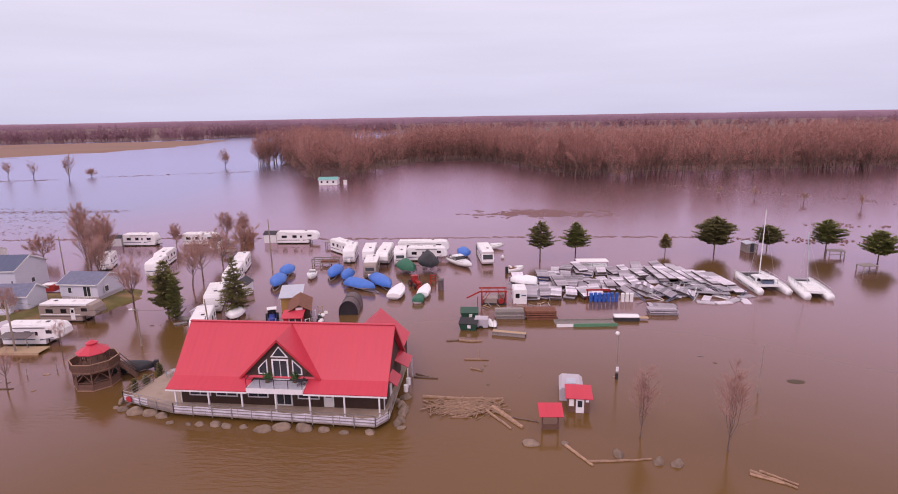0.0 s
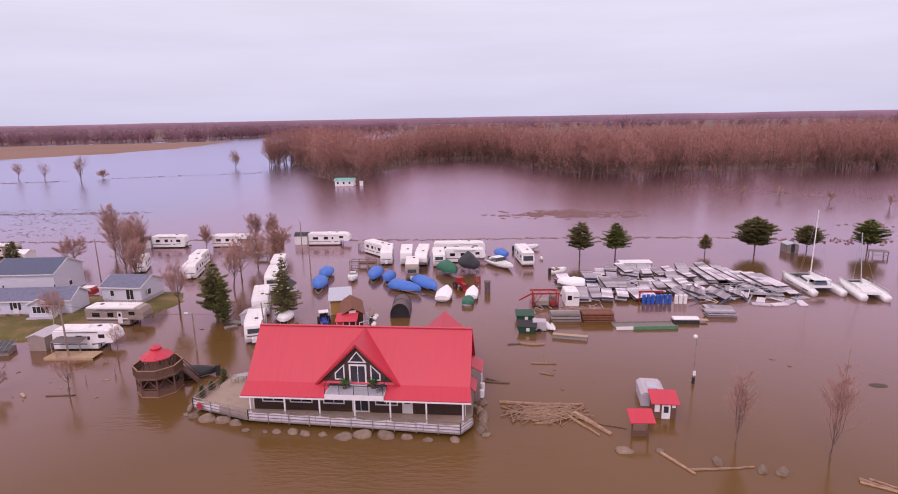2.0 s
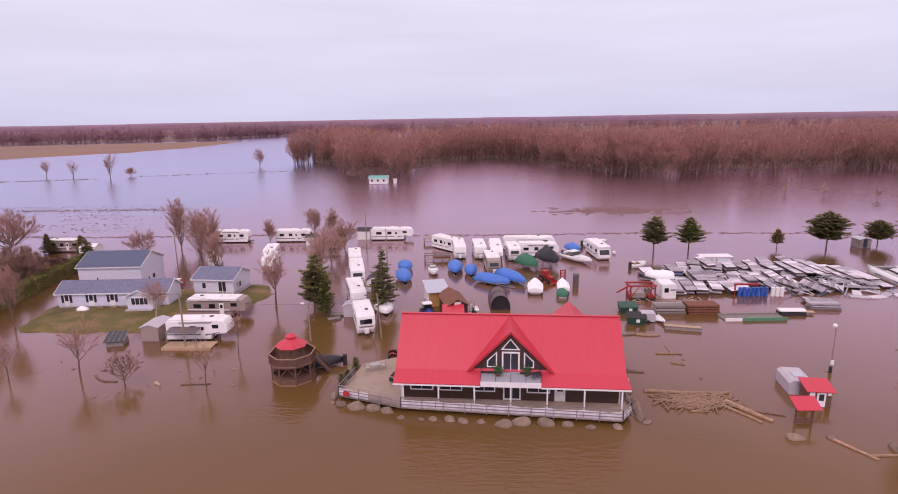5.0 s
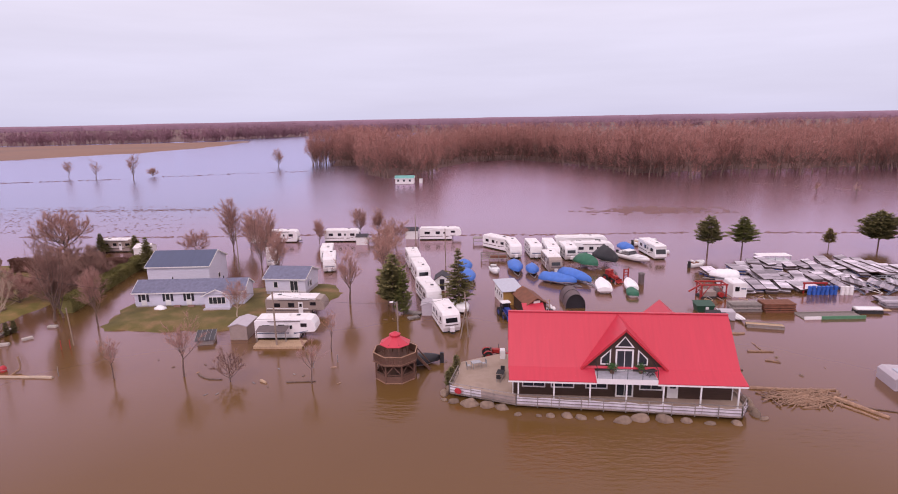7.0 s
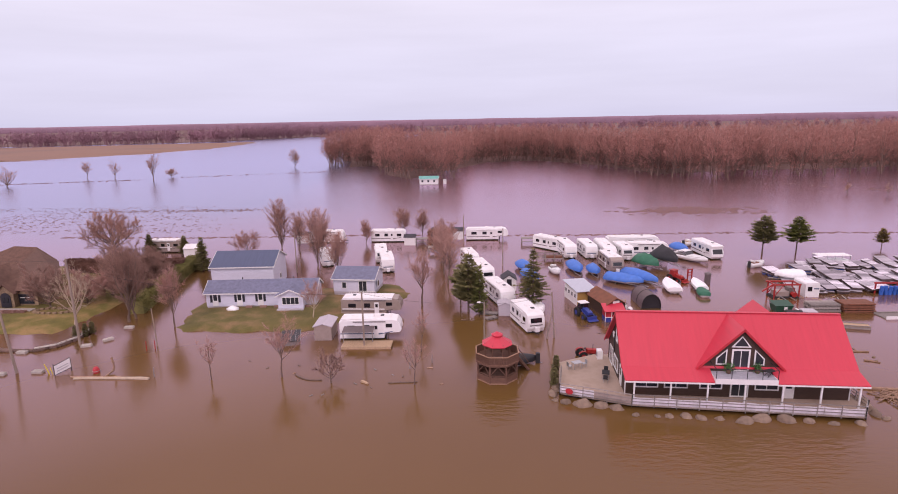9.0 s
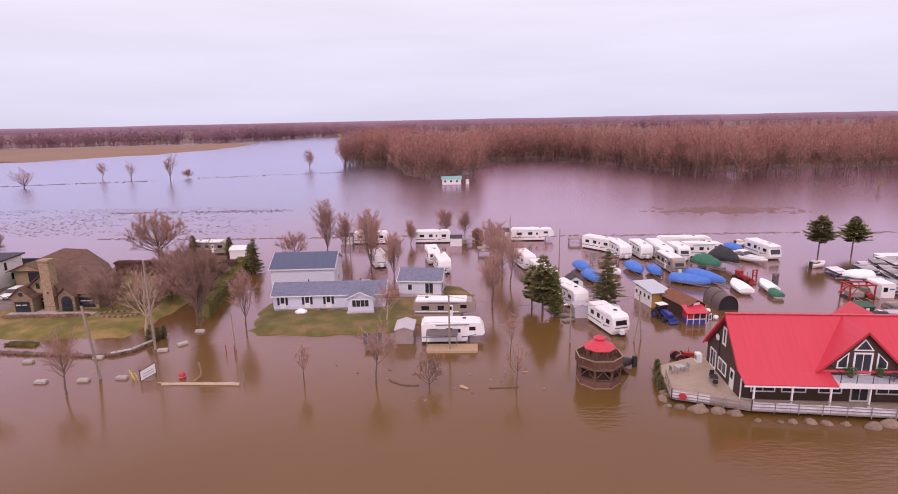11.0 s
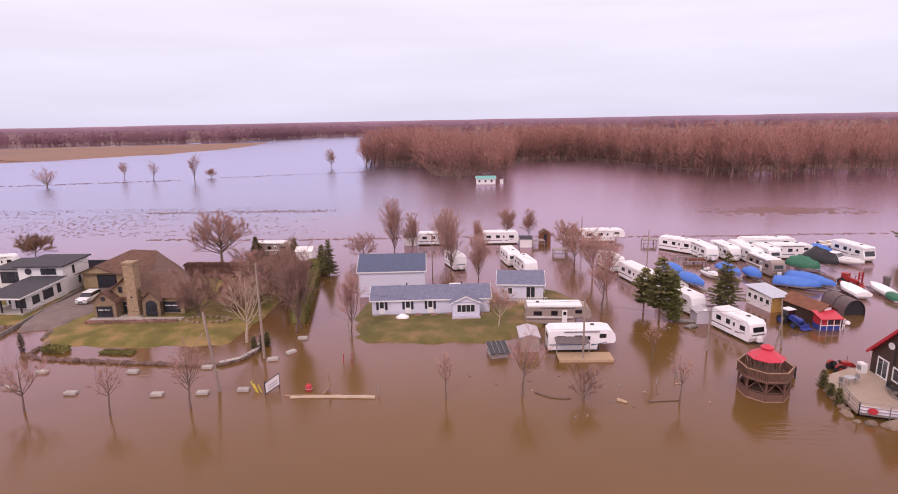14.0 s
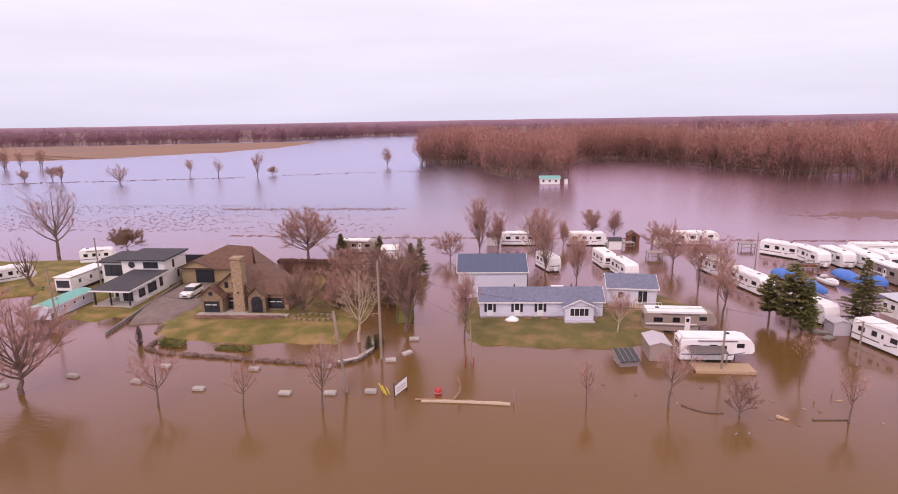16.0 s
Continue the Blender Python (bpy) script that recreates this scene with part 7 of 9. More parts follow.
for x, y, s in ((-128.9, 77.0, 0.9), (-128.4, 75.5, 0.7), (-127.8, 80.2, 0.8), (-127.2, 78.8, 0.6), (-126.8, 73.4, 0.8), (-127.5, 82.2, 0.7), (-108.0, 80.6, 0.6), (-106.5, 80.0, 0.5), (-105.5, 79.2, 0.5)):
    put_rock(x, y, s, rr.uniform(0, 180), "rough landscaping rock on the bank by the drive", "landscaping rocks")
rockbed = Geo()
for k in range(20):
    a = k / 20 * 6.283
    rockbed.box(-108.6 + 3.0 * math.cos(a) - 0.25, -108.6 + 3.0 * math.cos(a) + 0.25, 80.6 + 1.2 * math.sin(a) - 0.2, 80.6 + 1.2 * math.sin(a) + 0.2, 0.5, 0.8)
solid("flower_bed_edge", rockbed, M_STONE, "oval stone edging of a flower bed", "edging", kind="stuff")

# floating concrete barrier blocks
bk = Geo()
bk.loft([[(-0.62, -0.3, -0.1), (0.62, -0.3, -0.1), (0.62, 0.3, -0.1), (-0.62, 0.3, -0.1)], [(-0.62, -0.3, 0.25), (0.62, -0.3, 0.25), (0.62, 0.3, 0.25), (-0.62, 0.3, 0.25)], [(-0.56, -0.24, 0.32), (0.56, -0.24, 0.32), (0.56, 0.24, 0.32), (-0.56, 0.24, 0.32)]])
blk = solid("concrete_block", bk, M_CONC, "pale concrete parking block just above the flood", "block", "row of parking blocks")
first = True
for x, y, a in ((-130.0, 61.9, -8), (-121.8, 61.0, -8), (-114.1, 59.7, 0), (-104.6, 59.3, 2), (-99.9, 59.6, 3), (-95.8, 60.2, 2), (-110.3, 64.8, 0), (-102.2, 65.9, 0), (-95.2, 68.0, 14), (-93.6, 70.1, 50), (-93.4, 74.6, 5), (-121.0, 64.9, -5), (-136.0, 59.0, 20)):
    if first:
        blk.matrix_world = pose(x, y, 0, 0, 0, a)
        first = False
    else:
        copy_thing(blk, pose(x, y, 0, 0, 0, a))


# ---- poles, wires, lamps, signs ----
def pole(x, y, h, label, r=0.13, lean=(0, 0), lamp=False, arm=False):
    t = thing("utility_pole", x, y, 0, 0, label, "pole")
    part("shaft", Geo().tube((0, 0, -1), (lean[0], lean[1], h), r, r * 0.75, 9), M_POLE, t)
    if arm:
        part("insulator", Geo().tube((lean[0], lean[1], h), (lean[0], lean[1], h + 0.25), 0.06, 0.04, 6), M_CONC, t)
    if lamp:
        part("lamp_arm", Geo().tube((lean[0], lean[1], h - 0.2), (lean[0] - 0.55, lean[1] - 0.1, h + 0.05), 0.035, n=6), M_METAL, t)
        part("lamp_head", Geo().tube((lean[0] - 0.5, lean[1] - 0.1, h - 0.02), (lean[0] - 0.95, lean[1] - 0.15, h - 0.02), 0.14, 0.09, 8), M_WHITE, t)
    return t


UP = "weathered wooden utility pole rising from the flood"
P1 = (-58.4, 67.2, 7.4)
pole(*P1, UP)
pole(-98.2, 60.1, 8.7, UP, 0.17, (-1.1, 0.3))
PC = (-96.4, 68.5, 11.7)
pole(*PC, UP, 0.17, arm=True)
PG = (-43.0, 69.6, 5.2)
pole(*PG, "short pale wooden post with a lamp near the gazebo", 0.12, lamp=True)
PK = (-85.7, 68.0, 5.2)
pole(*PK, "thin dark wooden post in the flood", 0.085, (-0.2, 0))
pole(-33.7, 70.2, 6.2, "leaning wooden pole braced by a second timber", 0.11, (-0.5, 0.3))
pole(-35.0, 69.7, 4.0, "short leaning timber brace in the flood", 0.10, (0.9, 0.4))
pole(-45.8, 128.1, 6.6, UP, 0.12)
pole(-38.1, 107.2, 7.5, UP, 0.11)
pole(31.6, 56.6, 5.4, "thin bare pole in the flood", 0.06, (0.2, 0.2))
pole(-77.7, 103.5, 8.0, UP, 0.11)
pole(-143.6, 76.4, 8.5, UP, 0.14, (-0.5, 0.2))
pole(-148.5, 92.0, 9.5, UP, 0.13)
lamp = thing("street_lamp", 17.5, 60.0, 0, 0, "pale lamp post with a globe head standing in the flood", "lamp")
part("post", Geo().tube((0, 0, -1), (0, 0, 5.8), 0.09, 0.06, 8), M_POLE, lamp)
g = Geo()
bm = bmesh.new()
bmesh.ops.create_uvsphere(bm, u_segments=10, v_segments=8, radius=0.24)
g.add([v.co + Vector((-0.15, 0, 5.5)) for v in bm.verts], [tuple(v.index for v in f.verts) for f in bm.faces])
bm.free()
part("globe", g, M_WHITE, lamp, smooth=True)
part("meter_box", Geo().box(-0.14, 0.14, -0.2, -0.05, 1.0, 1.5), M_WHITE, lamp)
part("base_collar", Geo().tube((0, 0, -0.3), (0, 0, 0.7), 0.17, n=8), M_DARK, lamp)


def wire(a, b, sag, label="thin black overhead cable sagging between poles"):
    g = Geo()
    pts = [Vector(a).lerp(Vector(b), i / 14) - Vector((0, 0, sag * math.sin(math.pi * i / 14))) for i in range(15)]
    g.loft([[p + Vector((0, dy, dz)) for dy, dz in ((0.014, 0), (0, 0.014), (-0.014, 0), (0, -0.014))] for p in pts])
    solid("overhead_cable", g, M_DARK, label, "cable", "overhead cables")


wire((PC[0], PC[1], 10.6), (-58.4, 67.2, 7.3), 1.6)
wire((PC[0], PC[1], 11.2), (PK[0] - 0.2, PK[1], 4.9), 0.5)
wire((-58.4, 67.2, 7.2), (PG[0], PG[1], 5.0), 0.5)
wire((-99.3, 60.4, 8.5), (-143.9, 76.6, 8.4), 1.2)
wire((PG[0], PG[1], 5.0), (-34.2, 70.5, 6.0), 0.5)
wire((PC[0], PC[1], 11.5), (-148.5, 92, 9.4), 1.4)

sg = thing("road_sign", -92.6, 60.0, 0, 52, "tilted white sign board half sunk in the flood", "sign")
part("panel", Geo().hexa([(-0.9, -0.03, 0.05), (0.9, -0.03, 0.45), (0.9, 0.03, 0.45), (-0.9, 0.03, 0.05), (-0.9, -0.03, 1.25), (0.9, -0.03, 1.75), (0.9, 0.03, 1.75), (-0.9, 0.03, 1.25)]), M_DARK, sg)
part("face", Geo().hexa([(-0.83, -0.045, 0.14), (0.83, -0.045, 0.51), (0.83, -0.03, 0.51), (-0.83, -0.03, 0.14), (-0.83, -0.045, 1.2), (0.83, -0.045, 1.66), (0.83, -0.03, 1.66), (-0.83, -0.03, 1.2)]), M_WHITE, sg)
for z0 in (0.55, 0.85):
    part("text_bar", Geo().hexa([(-0.6, -0.052, z0 - 0.1), (0.6, -0.052, z0 + 0.18), (0.6, -0.046, z0 + 0.18), (-0.6, -0.046, z0 - 0.1), (-0.6, -0.052, z0), (0.6, -0.052, z0 + 0.28), (0.6, -0.046, z0 + 0.28), (-0.6, -0.046, z0)]), M_METAL, sg)
for s in (-0.85, 0.85):
    part("post", Geo().box(s - 0.04, s + 0.04, 0.035, 0.1, -0.6, 1.5), M_DARK, sg)
for k, (dx, dy) in enumerate(((-94.2, 59.9), (-93.9, 59.6), (-93.6, 59.7))):
    solid("yellow_marker", Geo().bar((dx, dy, -0.2), (dx - 0.75 + 0.1 * k, dy + 0.35, 1.05 - 0.15 * k), 0.05, 0.13), M_YELLOW, "bright yellow plastic marker blade leaning from the flood", "marker", "yellow markers")
buoy = thing("buoy", -88.8, 60.2, 0, 0, "red-orange round buoy with a pale band afloat", "buoy")
part("float", Geo().loft([[(r * math.cos(a), r * math.sin(a), z) for a in np.linspace(0, 6.283, 16, endpoint=False)] for r, z in ((0.16, -0.2), (0.34, 0.0), (0.38, 0.25), (0.34, 0.5), (0.2, 0.68), (0.06, 0.74))]), M_REDTRIM, buoy)
part("band", Geo().loft([[(r * math.cos(a), r * math.sin(a), z) for a in np.linspace(0, 6.283, 16, endpoint=False)] for r, z in ((0.36, 0.2), (0.395, 0.21), (0.395, 0.27), (0.36, 0.28))]), M_CONC, buoy)
solid("snapped_post", Geo().tube((-87.2, 59.2, -0.1), (-86.6, 60.0, 0.35), 0.10, 0.12).tube((-86.6, 60.0, 0.3), (-86.5, 60.1, 1.0), 0.12, 0.10).tube((-86.5, 60.1, 1.0), (-86.75, 60.2, 1.9), 0.10, 0.13), M_DRIFT, "bent broken tree stub standing in the flood", "post")
for px, py, ph in ((-81.2, 58.9, 1.2), (-86.4, 66.6, 1.3), (-85.5, 67.0, 1.2), (-49.5, 62.5, 1.0), (-52.0, 60.9, 0.8)):
    solid("marker_post", Geo().tube((px, py, -0.5), (px + 0.05, py, ph), 0.06, 0.05, 7), M_REDMACH if ph > 1.1 and py > 65 else M_GWOOD, "short weathered post in the flood", "post", "marker posts")


# ---- logs and driftwood ----
def log(x0, y0, x1, y1, r, label="pale weathered log afloat on the flood", bend=0.0, z=0.06, seed=0, material=None):
    q = random.Random(seed)
    a, b = Vector((x0, y0, z)), Vector((x1, y1, z))
    s = (b - a).cross(Vector((0, 0, 1))).normalized()
    pts = [a.lerp(b, i / 8) + s * bend * math.sin(math.pi * i / 8) + s * q.uniform(-0.04, 0.04) for i in range(9)]
    rings = []
    d = (b - a).normalized()
    for i, p in enumerate(pts):
        rad = r * (1 - 0.35 * i / 8) * q.uniform(0.9, 1.1)
        rings.append([p + (s * math.cos(t) + Vector((0, 0, 1)) * math.sin(t)) * rad for t in np.linspace(0, 6.283, 8, endpoint=False)])
    return solid("log", Geo().loft(rings), material or M_DRIFT, label, "log", "floating logs", smooth=False)


log(-81.5, 58.4, -90.3, 58.5, 0.22, "long pale log afloat by the road sign", 0.1, seed=1, material=M_BIRCH)
log(-85.0, 58.8, -91.0, 58.9, 0.12, seed=2)
log(-4.2, 55.7, 4.4, 55.2, 0.2, seed=3, bend=0.2)
log(4.4, 54.9, -1.0, 51.4, 0.14, seed=4, bend=-0.7)
log(2.0, 53.6, 4.8, 49.4, 0.16, seed=5)
log(3.2, 53.4, 5.9, 49.6, 0.28, "thick pale log afloat by the driftwood", seed=6)
log(9.5, 46.6, 11.3, 43.6, 0.16, seed=7)
log(10.9, 44.2, 16.6, 44.6, 0.13, seed=8, bend=0.1)
log(-0.5, 71.3, 2.6, 71.0, 0.22, "twisted pale driftwood trunk", seed=9, bend=0.3)
log(-2.2, 71.0, -0.3, 71.3, 0.15, seed=10, material=M_BARK)
log(0.2, 65.2, 3.2, 65.0, 0.14, seed=11)
log(1.0, 62.6, 2.4, 61.9, 0.12, seed=12)
log(24.2, 43.0, 26.9, 40.8, 0.16, seed=13)
log(24.0, 42.6, 26.2, 41.3, 0.12, seed=14)
log(25.0, 43.0, 27.2, 41.2, 0.11, seed=15)
log(-5.6, 60.4, -2.8, 60.0, 0.15, seed=16, material=M_BARK)
log(-5.4, 61.2, -3.6, 60.2, 0.12, seed=17, material=M_BARK)
log(-54.0, 57.2, -50.8, 57.4, 0.10, seed=18, material=M_BARK)
log(-65.0, 59.4, -61.6, 57.9, 0.12, "dark floating branch by a bush", seed=19, bend=0.5, material=M_BARK)
log(-57.0, 57.6, -56.2, 57.0, 0.2, seed=20, material=M_LWOOD)
log(2.0, 65.2, 2.05, 68.0, 0.05, seed=21)
log(4.6, 51.6, 7.6, 50.6, 0.08, seed=22, material=M_BARK)
rl = random.Random(8)
pile = Geo()
for _ in range(420):
    u, v = rl.gauss(0, 0.38), rl.gauss(0, 0.36)
    x, y = 0.3 + u * 4.2, 53.4 + v * 2.2 - 0.1 * u
    if abs(u) > 0.95 or abs(v) > 0.9:
        continue
    a = rl.gauss(0.25, 0.55)
    ln = rl.uniform(0.2, 1.1)
    z = 0.03 + rl.random() * 0.16
    pile.bar((x - math.cos(a) * ln, y - math.sin(a) * ln, z), (x + math.cos(a) * ln, y + math.sin(a) * ln, z + rl.uniform(-0.05, 0.08)), rl.uniform(0.04, 0.12), rl.uniform(0.04, 0.1))
solid("driftwood_pile", pile, M_DRIFT, "raft of broken driftwood and reeds afloat", "driftwood", kind="stuff")
for x, y, s in ((6.4, 46.9, 0.8), (13.9, 45.3, 0.7), (18.6, 43.9, 0.75), (17.1, 44.2, 0.7), (9.5, 46.9, 0.5), (2.8, 63.5, 0.3), (2.3, 62.4, 0.3), (2.9, 58.6, 0.3)):
    put_rock(x, y, s, rl.uniform(0, 180), "pale boulder showing above the flood", "shore boulders")
for _ in range(26):
    x, y = rl.choice(((-52, 59), (-62, 60), (-36, 66), (-42, 64), (-60, 56), (-45, 75), (3, 60), (30, 60), (-70, 62)))
    x, y = x + rl.gauss(0, 5), y + rl.gauss(0, 2.5)
    if -45.5 < x < -38.5 and 55 < y < 64:
        continue
    a = rl.uniform(0, 3.14)
    solid("floating_plank", Geo().bar((x, y, 0.02), (x + math.cos(a) * rl.uniform(0.2, 0.7), y + math.sin(a) * 0.4, 0.03), rl.uniform(0.08, 0.25), 0.06), rl.choice((M_DRIFT, M_BARK, M_GWOOD)),
          "small weathered plank adrift on the flood", "plank", "drifting planks")


# ---- stored docks and marina yard ----
def dock_section(x, y, z, rz, tilt, W=1.75, L=4.2, style=0, roll=0.0):
    t = thing("dock_section", x, y, z, rz, ("grey weathered floating dock section stacked in the yard", "pale boarded dock section stacked in the yard", "dock section with blue plastic floats in the yard")[style], "dock", "stored dock sections")
    t.matrix_world = pose(x, y, z, tilt, roll, rz)
    n = 6
    step = L / n
    board = Geo().box(-W / 2, W / 2, -step / 2 + 0.02, step / 2 - 0.02, 0.0, 0.05)
    top = (M_DOCKTOP, M_DOCKPALE, M_DOCKTOP)[style]
    first = None
    for k in range(n):
        if first is None:
            first = part("deck_board", board, top, t)
            ob = first
        else:
            ob = new("deck_board", first.data)
            ob.parent = t
        ob.location = (0, -L / 2 + step * (k + 0.5), 0.006 * (k % 2))
    # dark frame: shade in the gaps under the deck, put into its colour
    f = Geo()
    f.box(-W / 2, -W / 2 + 0.08, -L / 2, L / 2, -0.18, -0.004).box(W / 2 - 0.08, W / 2, -L / 2, L / 2, -0.18, -0.004)
    f.box(-W / 2 + 0.08, W / 2 - 0.08, -L / 2, -L / 2 + 0.08, -0.18, -0.004).box(-W / 2 + 0.08, W / 2 - 0.08, L / 2 - 0.08, L / 2, -0.18, -0.004)
    part("frame", f, M_DARKTIMBER, t)
    for k in (-1, 0, 1):
        part("float", Geo().loft([[(-W / 2 + 0.12 + s, k * L * 0.34 - 0.42 + s, v), (W / 2 - 0.12 - s, k * L * 0.34 - 0.42 + s, v), (W / 2 - 0.12 - s, k * L * 0.34 + 0.42 - s, v), (-W / 2 + 0.12 + s, k * L * 0.34 + 0.42 - s, v)] for s, v in ((0.06, -0.42), (0, -0.36), (0, -0.12))]),
             M_PLASTICBLUE if style == 2 else M_STRIPE, t)
    return t


rd = random.Random(61)
for y0, xa, xb, hi in ((89.8, 11.2, 22.5, 2), (94.0, 9.8, 33.0, 3), (98.4, 9.6, 37.0, 3), (102.4, 17.0, 40.0, 3)):
    x = xa
    while x < xb:
        n = rd.choice((1, 2, 2, hi)) if y0 > 91 else 2
        turn, lean = rd.uniform(-16, 16), rd.uniform(-3, 9)
        for k in range(n):
            dock_section(x + rd.uniform(-0.3, 0.3), y0 + rd.uniform(-0.6, 0.6) + 0.3 * k, 0.38 + k * 0.58, turn + rd.uniform(-8, 8), lean + (3 if k == n - 1 else 0), 1.6 + rd.random() * 0.6, rd.choice((3.4, 4.0, 4.6)), rd.choice((0, 1, 1, 0, 2)), rd.uniform(-5, 5))
        x += 2.15
for k in range(7):
    dock_section(35.0 + k * 1.5, 100.5 + rd.uniform(-1, 1) - k * 0.8, 1.25 + 0.15 * (k % 2), rd.uniform(8, 22), 6, 2.6, 6.0, 1, 4)
for k in range(9):
    dock_section(27.6 + k * 1.05, 90.6 + rd.uniform(-1.2, 1.4), 0.5 + 0.25 * (k % 3), rd.uniform(25, 70), rd.uniform(8, 26), 1.6, 3.6, rd.choice((0, 1, 2)), rd.uniform(-16, 16))
for k in range(7):
    dock_section(40.0 + (k % 3) * 2.6 + rd.uniform(-0.5, 0.5), 92.8 + (k // 3) * 3.4, 0.55 + 0.2 * (k % 2), rd.uniform(5, 30), 5, 2.0, 4.6, 1, 3)
dock_section(30.6, 84.0, 0.45, 86, 2, 1.8, 4.2, 0)


def gangway(x, y, z, rz, L, label):
    """A lattice-sided metal gangway."""
    t = thing("gangway", x, y, z, rz, label, "gangway", "metal gangways")
    for s in (-0.5, 0.5):
        g = Geo().bar((-L / 2, s, 0), (L / 2, s, 0), 0.07, 0.07).bar((-L / 2, s, 0.9), (L / 2, s, 0.9), 0.07, 0.07)
        n = int(L / 0.9)
        for k in range(n):
            a, b = -L / 2 + L * k / n, -L / 2 + L * (k + 1) / n
            g.bar((a, s, 0.0 if k % 2 else 0.9), (b, s, 0.9 if k % 2 else 0.0), 0.05, 0.05)
        part("side_truss", g, M_METAL, t)
    part("walkway", Geo().box(-L / 2, L / 2, -0.46, 0.46, -0.04, 0.02), M_DOCKTOP, t)


GW = "grey metal lattice gangway lying beside the stored docks"
gangway(33.4, 89.4, 0.5, 14, 8.5, GW)
gangway(36.6, 91.4, 0.9, 9, 8.0, GW)
gangway(40.2, 90.2, 0.5, -12, 6.5, GW)
for x, y, a in ((36.9, 90.4, 20), (38.2, 86.3, -15), (40.9, 86.2, 10), (43.2, 87.4, 35), (39.2, 88.4, 60), (45.9, 89.3, 15), (42.0, 89.5, -35), (44.6, 86.8, 80)):
    solid("floating_platform", Geo().add([], []).hexa([tuple(pose(x, y, 0.0, 0, 0, a) @ Vector(p)) for p in ((-1.3, -0.6, 0.0), (1.3, -0.6, 0.0), (1.3, 0.6, 0.0), (-1.3, 0.6, 0.0), (-1.3, -0.6, 0.14), (1.3, -0.6, 0.14), (1.3, 0.6, 0.14), (-1.3, 0.6, 0.14))]), M_DOCKPALE,
          "pale dock panel afloat beside the stacks", "dock", "floating dock panels")
barrel = Geo()
barrel.loft([[(r * math.cos(a), r * math.sin(a), z * 0.75) for a in np.linspace(0, 6.283, 12, endpoint=False)] for r, z in ((0.24, -0.1), (0.29, -0.05), (0.29, 0.2), (0.30, 0.22), (0.29, 0.24), (0.29, 0.5), (0.30, 0.52), (0.29, 0.54), (0.29, 0.8), (0.24, 0.86))])
bb = solid("barrel", barrel, M_PLASTICBLUE, "blue plastic barrel before the stored docks", "barrel", "blue barrels")
bb.matrix_world = pose(20.4, 87.3, 0.05)
for k in range(1, 14):
    copy_thing(bb, pose(20.4 + (k % 7) * 0.68 + rd.uniform(-0.05, 0.05), 87.3 + rd.uniform(-0.08, 0.08), 0.05 + 0.73 * (k // 7), rd.uniform(-3, 3), 0, 0))
wb = Geo()
wb.v, wb.f = list(barrel.v), list(barrel.f)
wbo = solid("barrel", wb, M_WHITE, "white plastic barrel before the stored docks", "barrel", "white barrels")
wbo.matrix_world = pose(25.4, 87.1, 0.05)
for k in range(1, 6):
    copy_thing(wbo, pose(25.4 + (k % 3) * 0.7, 87.1, 0.05 + 0.73 * (k // 3), 0, 0, 0))

cb = thing("camper_shell", 9.0, 87.7, 0, 0, "boxy white truck camper in front of the docks", "camper")
part("body", Geo().loft([[(-1.05, y, -0.1), (1.05, y, -0.1), (1.1, y, 2.1), (0.95, y, 2.3), (-0.95, y, 2.3), (-1.1, y, 2.1)] for y in (-1.5, 1.8)]), M_RV, cb)
part("window", Geo().box(-0.75, -0.1, -1.54, -1.49, 1.0, 1.7), M_TINT, cb)
part("stripe", Geo().box(0.2, 0.95, -1.53, -1.49, 1.3, 1.5), M_STRIPEBLUE, cb)
part("roof_vent", Geo().box(-0.3, 0.3, 0.2, 0.8, 2.3, 2.4), M_RVROOF, cb)
covered_boat(10.4, 95.2, 170, 4.6, M_SHRINK, "small wrapped boat among the stored docks", z=0.5, seed=41, B=2.0)
pn = thing("pontoon_boat", 24.6, 106.6, 0, 0, "white flat-topped pontoon boat behind the stored docks", "boat")
part("canopy", Geo().box(-3.0, 3.0, -1.2, 1.2, 1.75, 1.85), M_RVROOF, pn)
part("hull", Geo().box(-3.0, 3.0, -1.2, 1.2, 0.0, 0.9), M_HULL, pn)
for u in (-2.8, 0, 2.8):
    part("post", Geo().box(u - 0.05, u + 0.05, -1.15, -1.05, 0.9, 1.75), M_METAL, pn)
    part("post", Geo().box(u - 0.05, u + 0.05, 1.05, 1.15, 0.9, 1.75), M_METAL, pn)


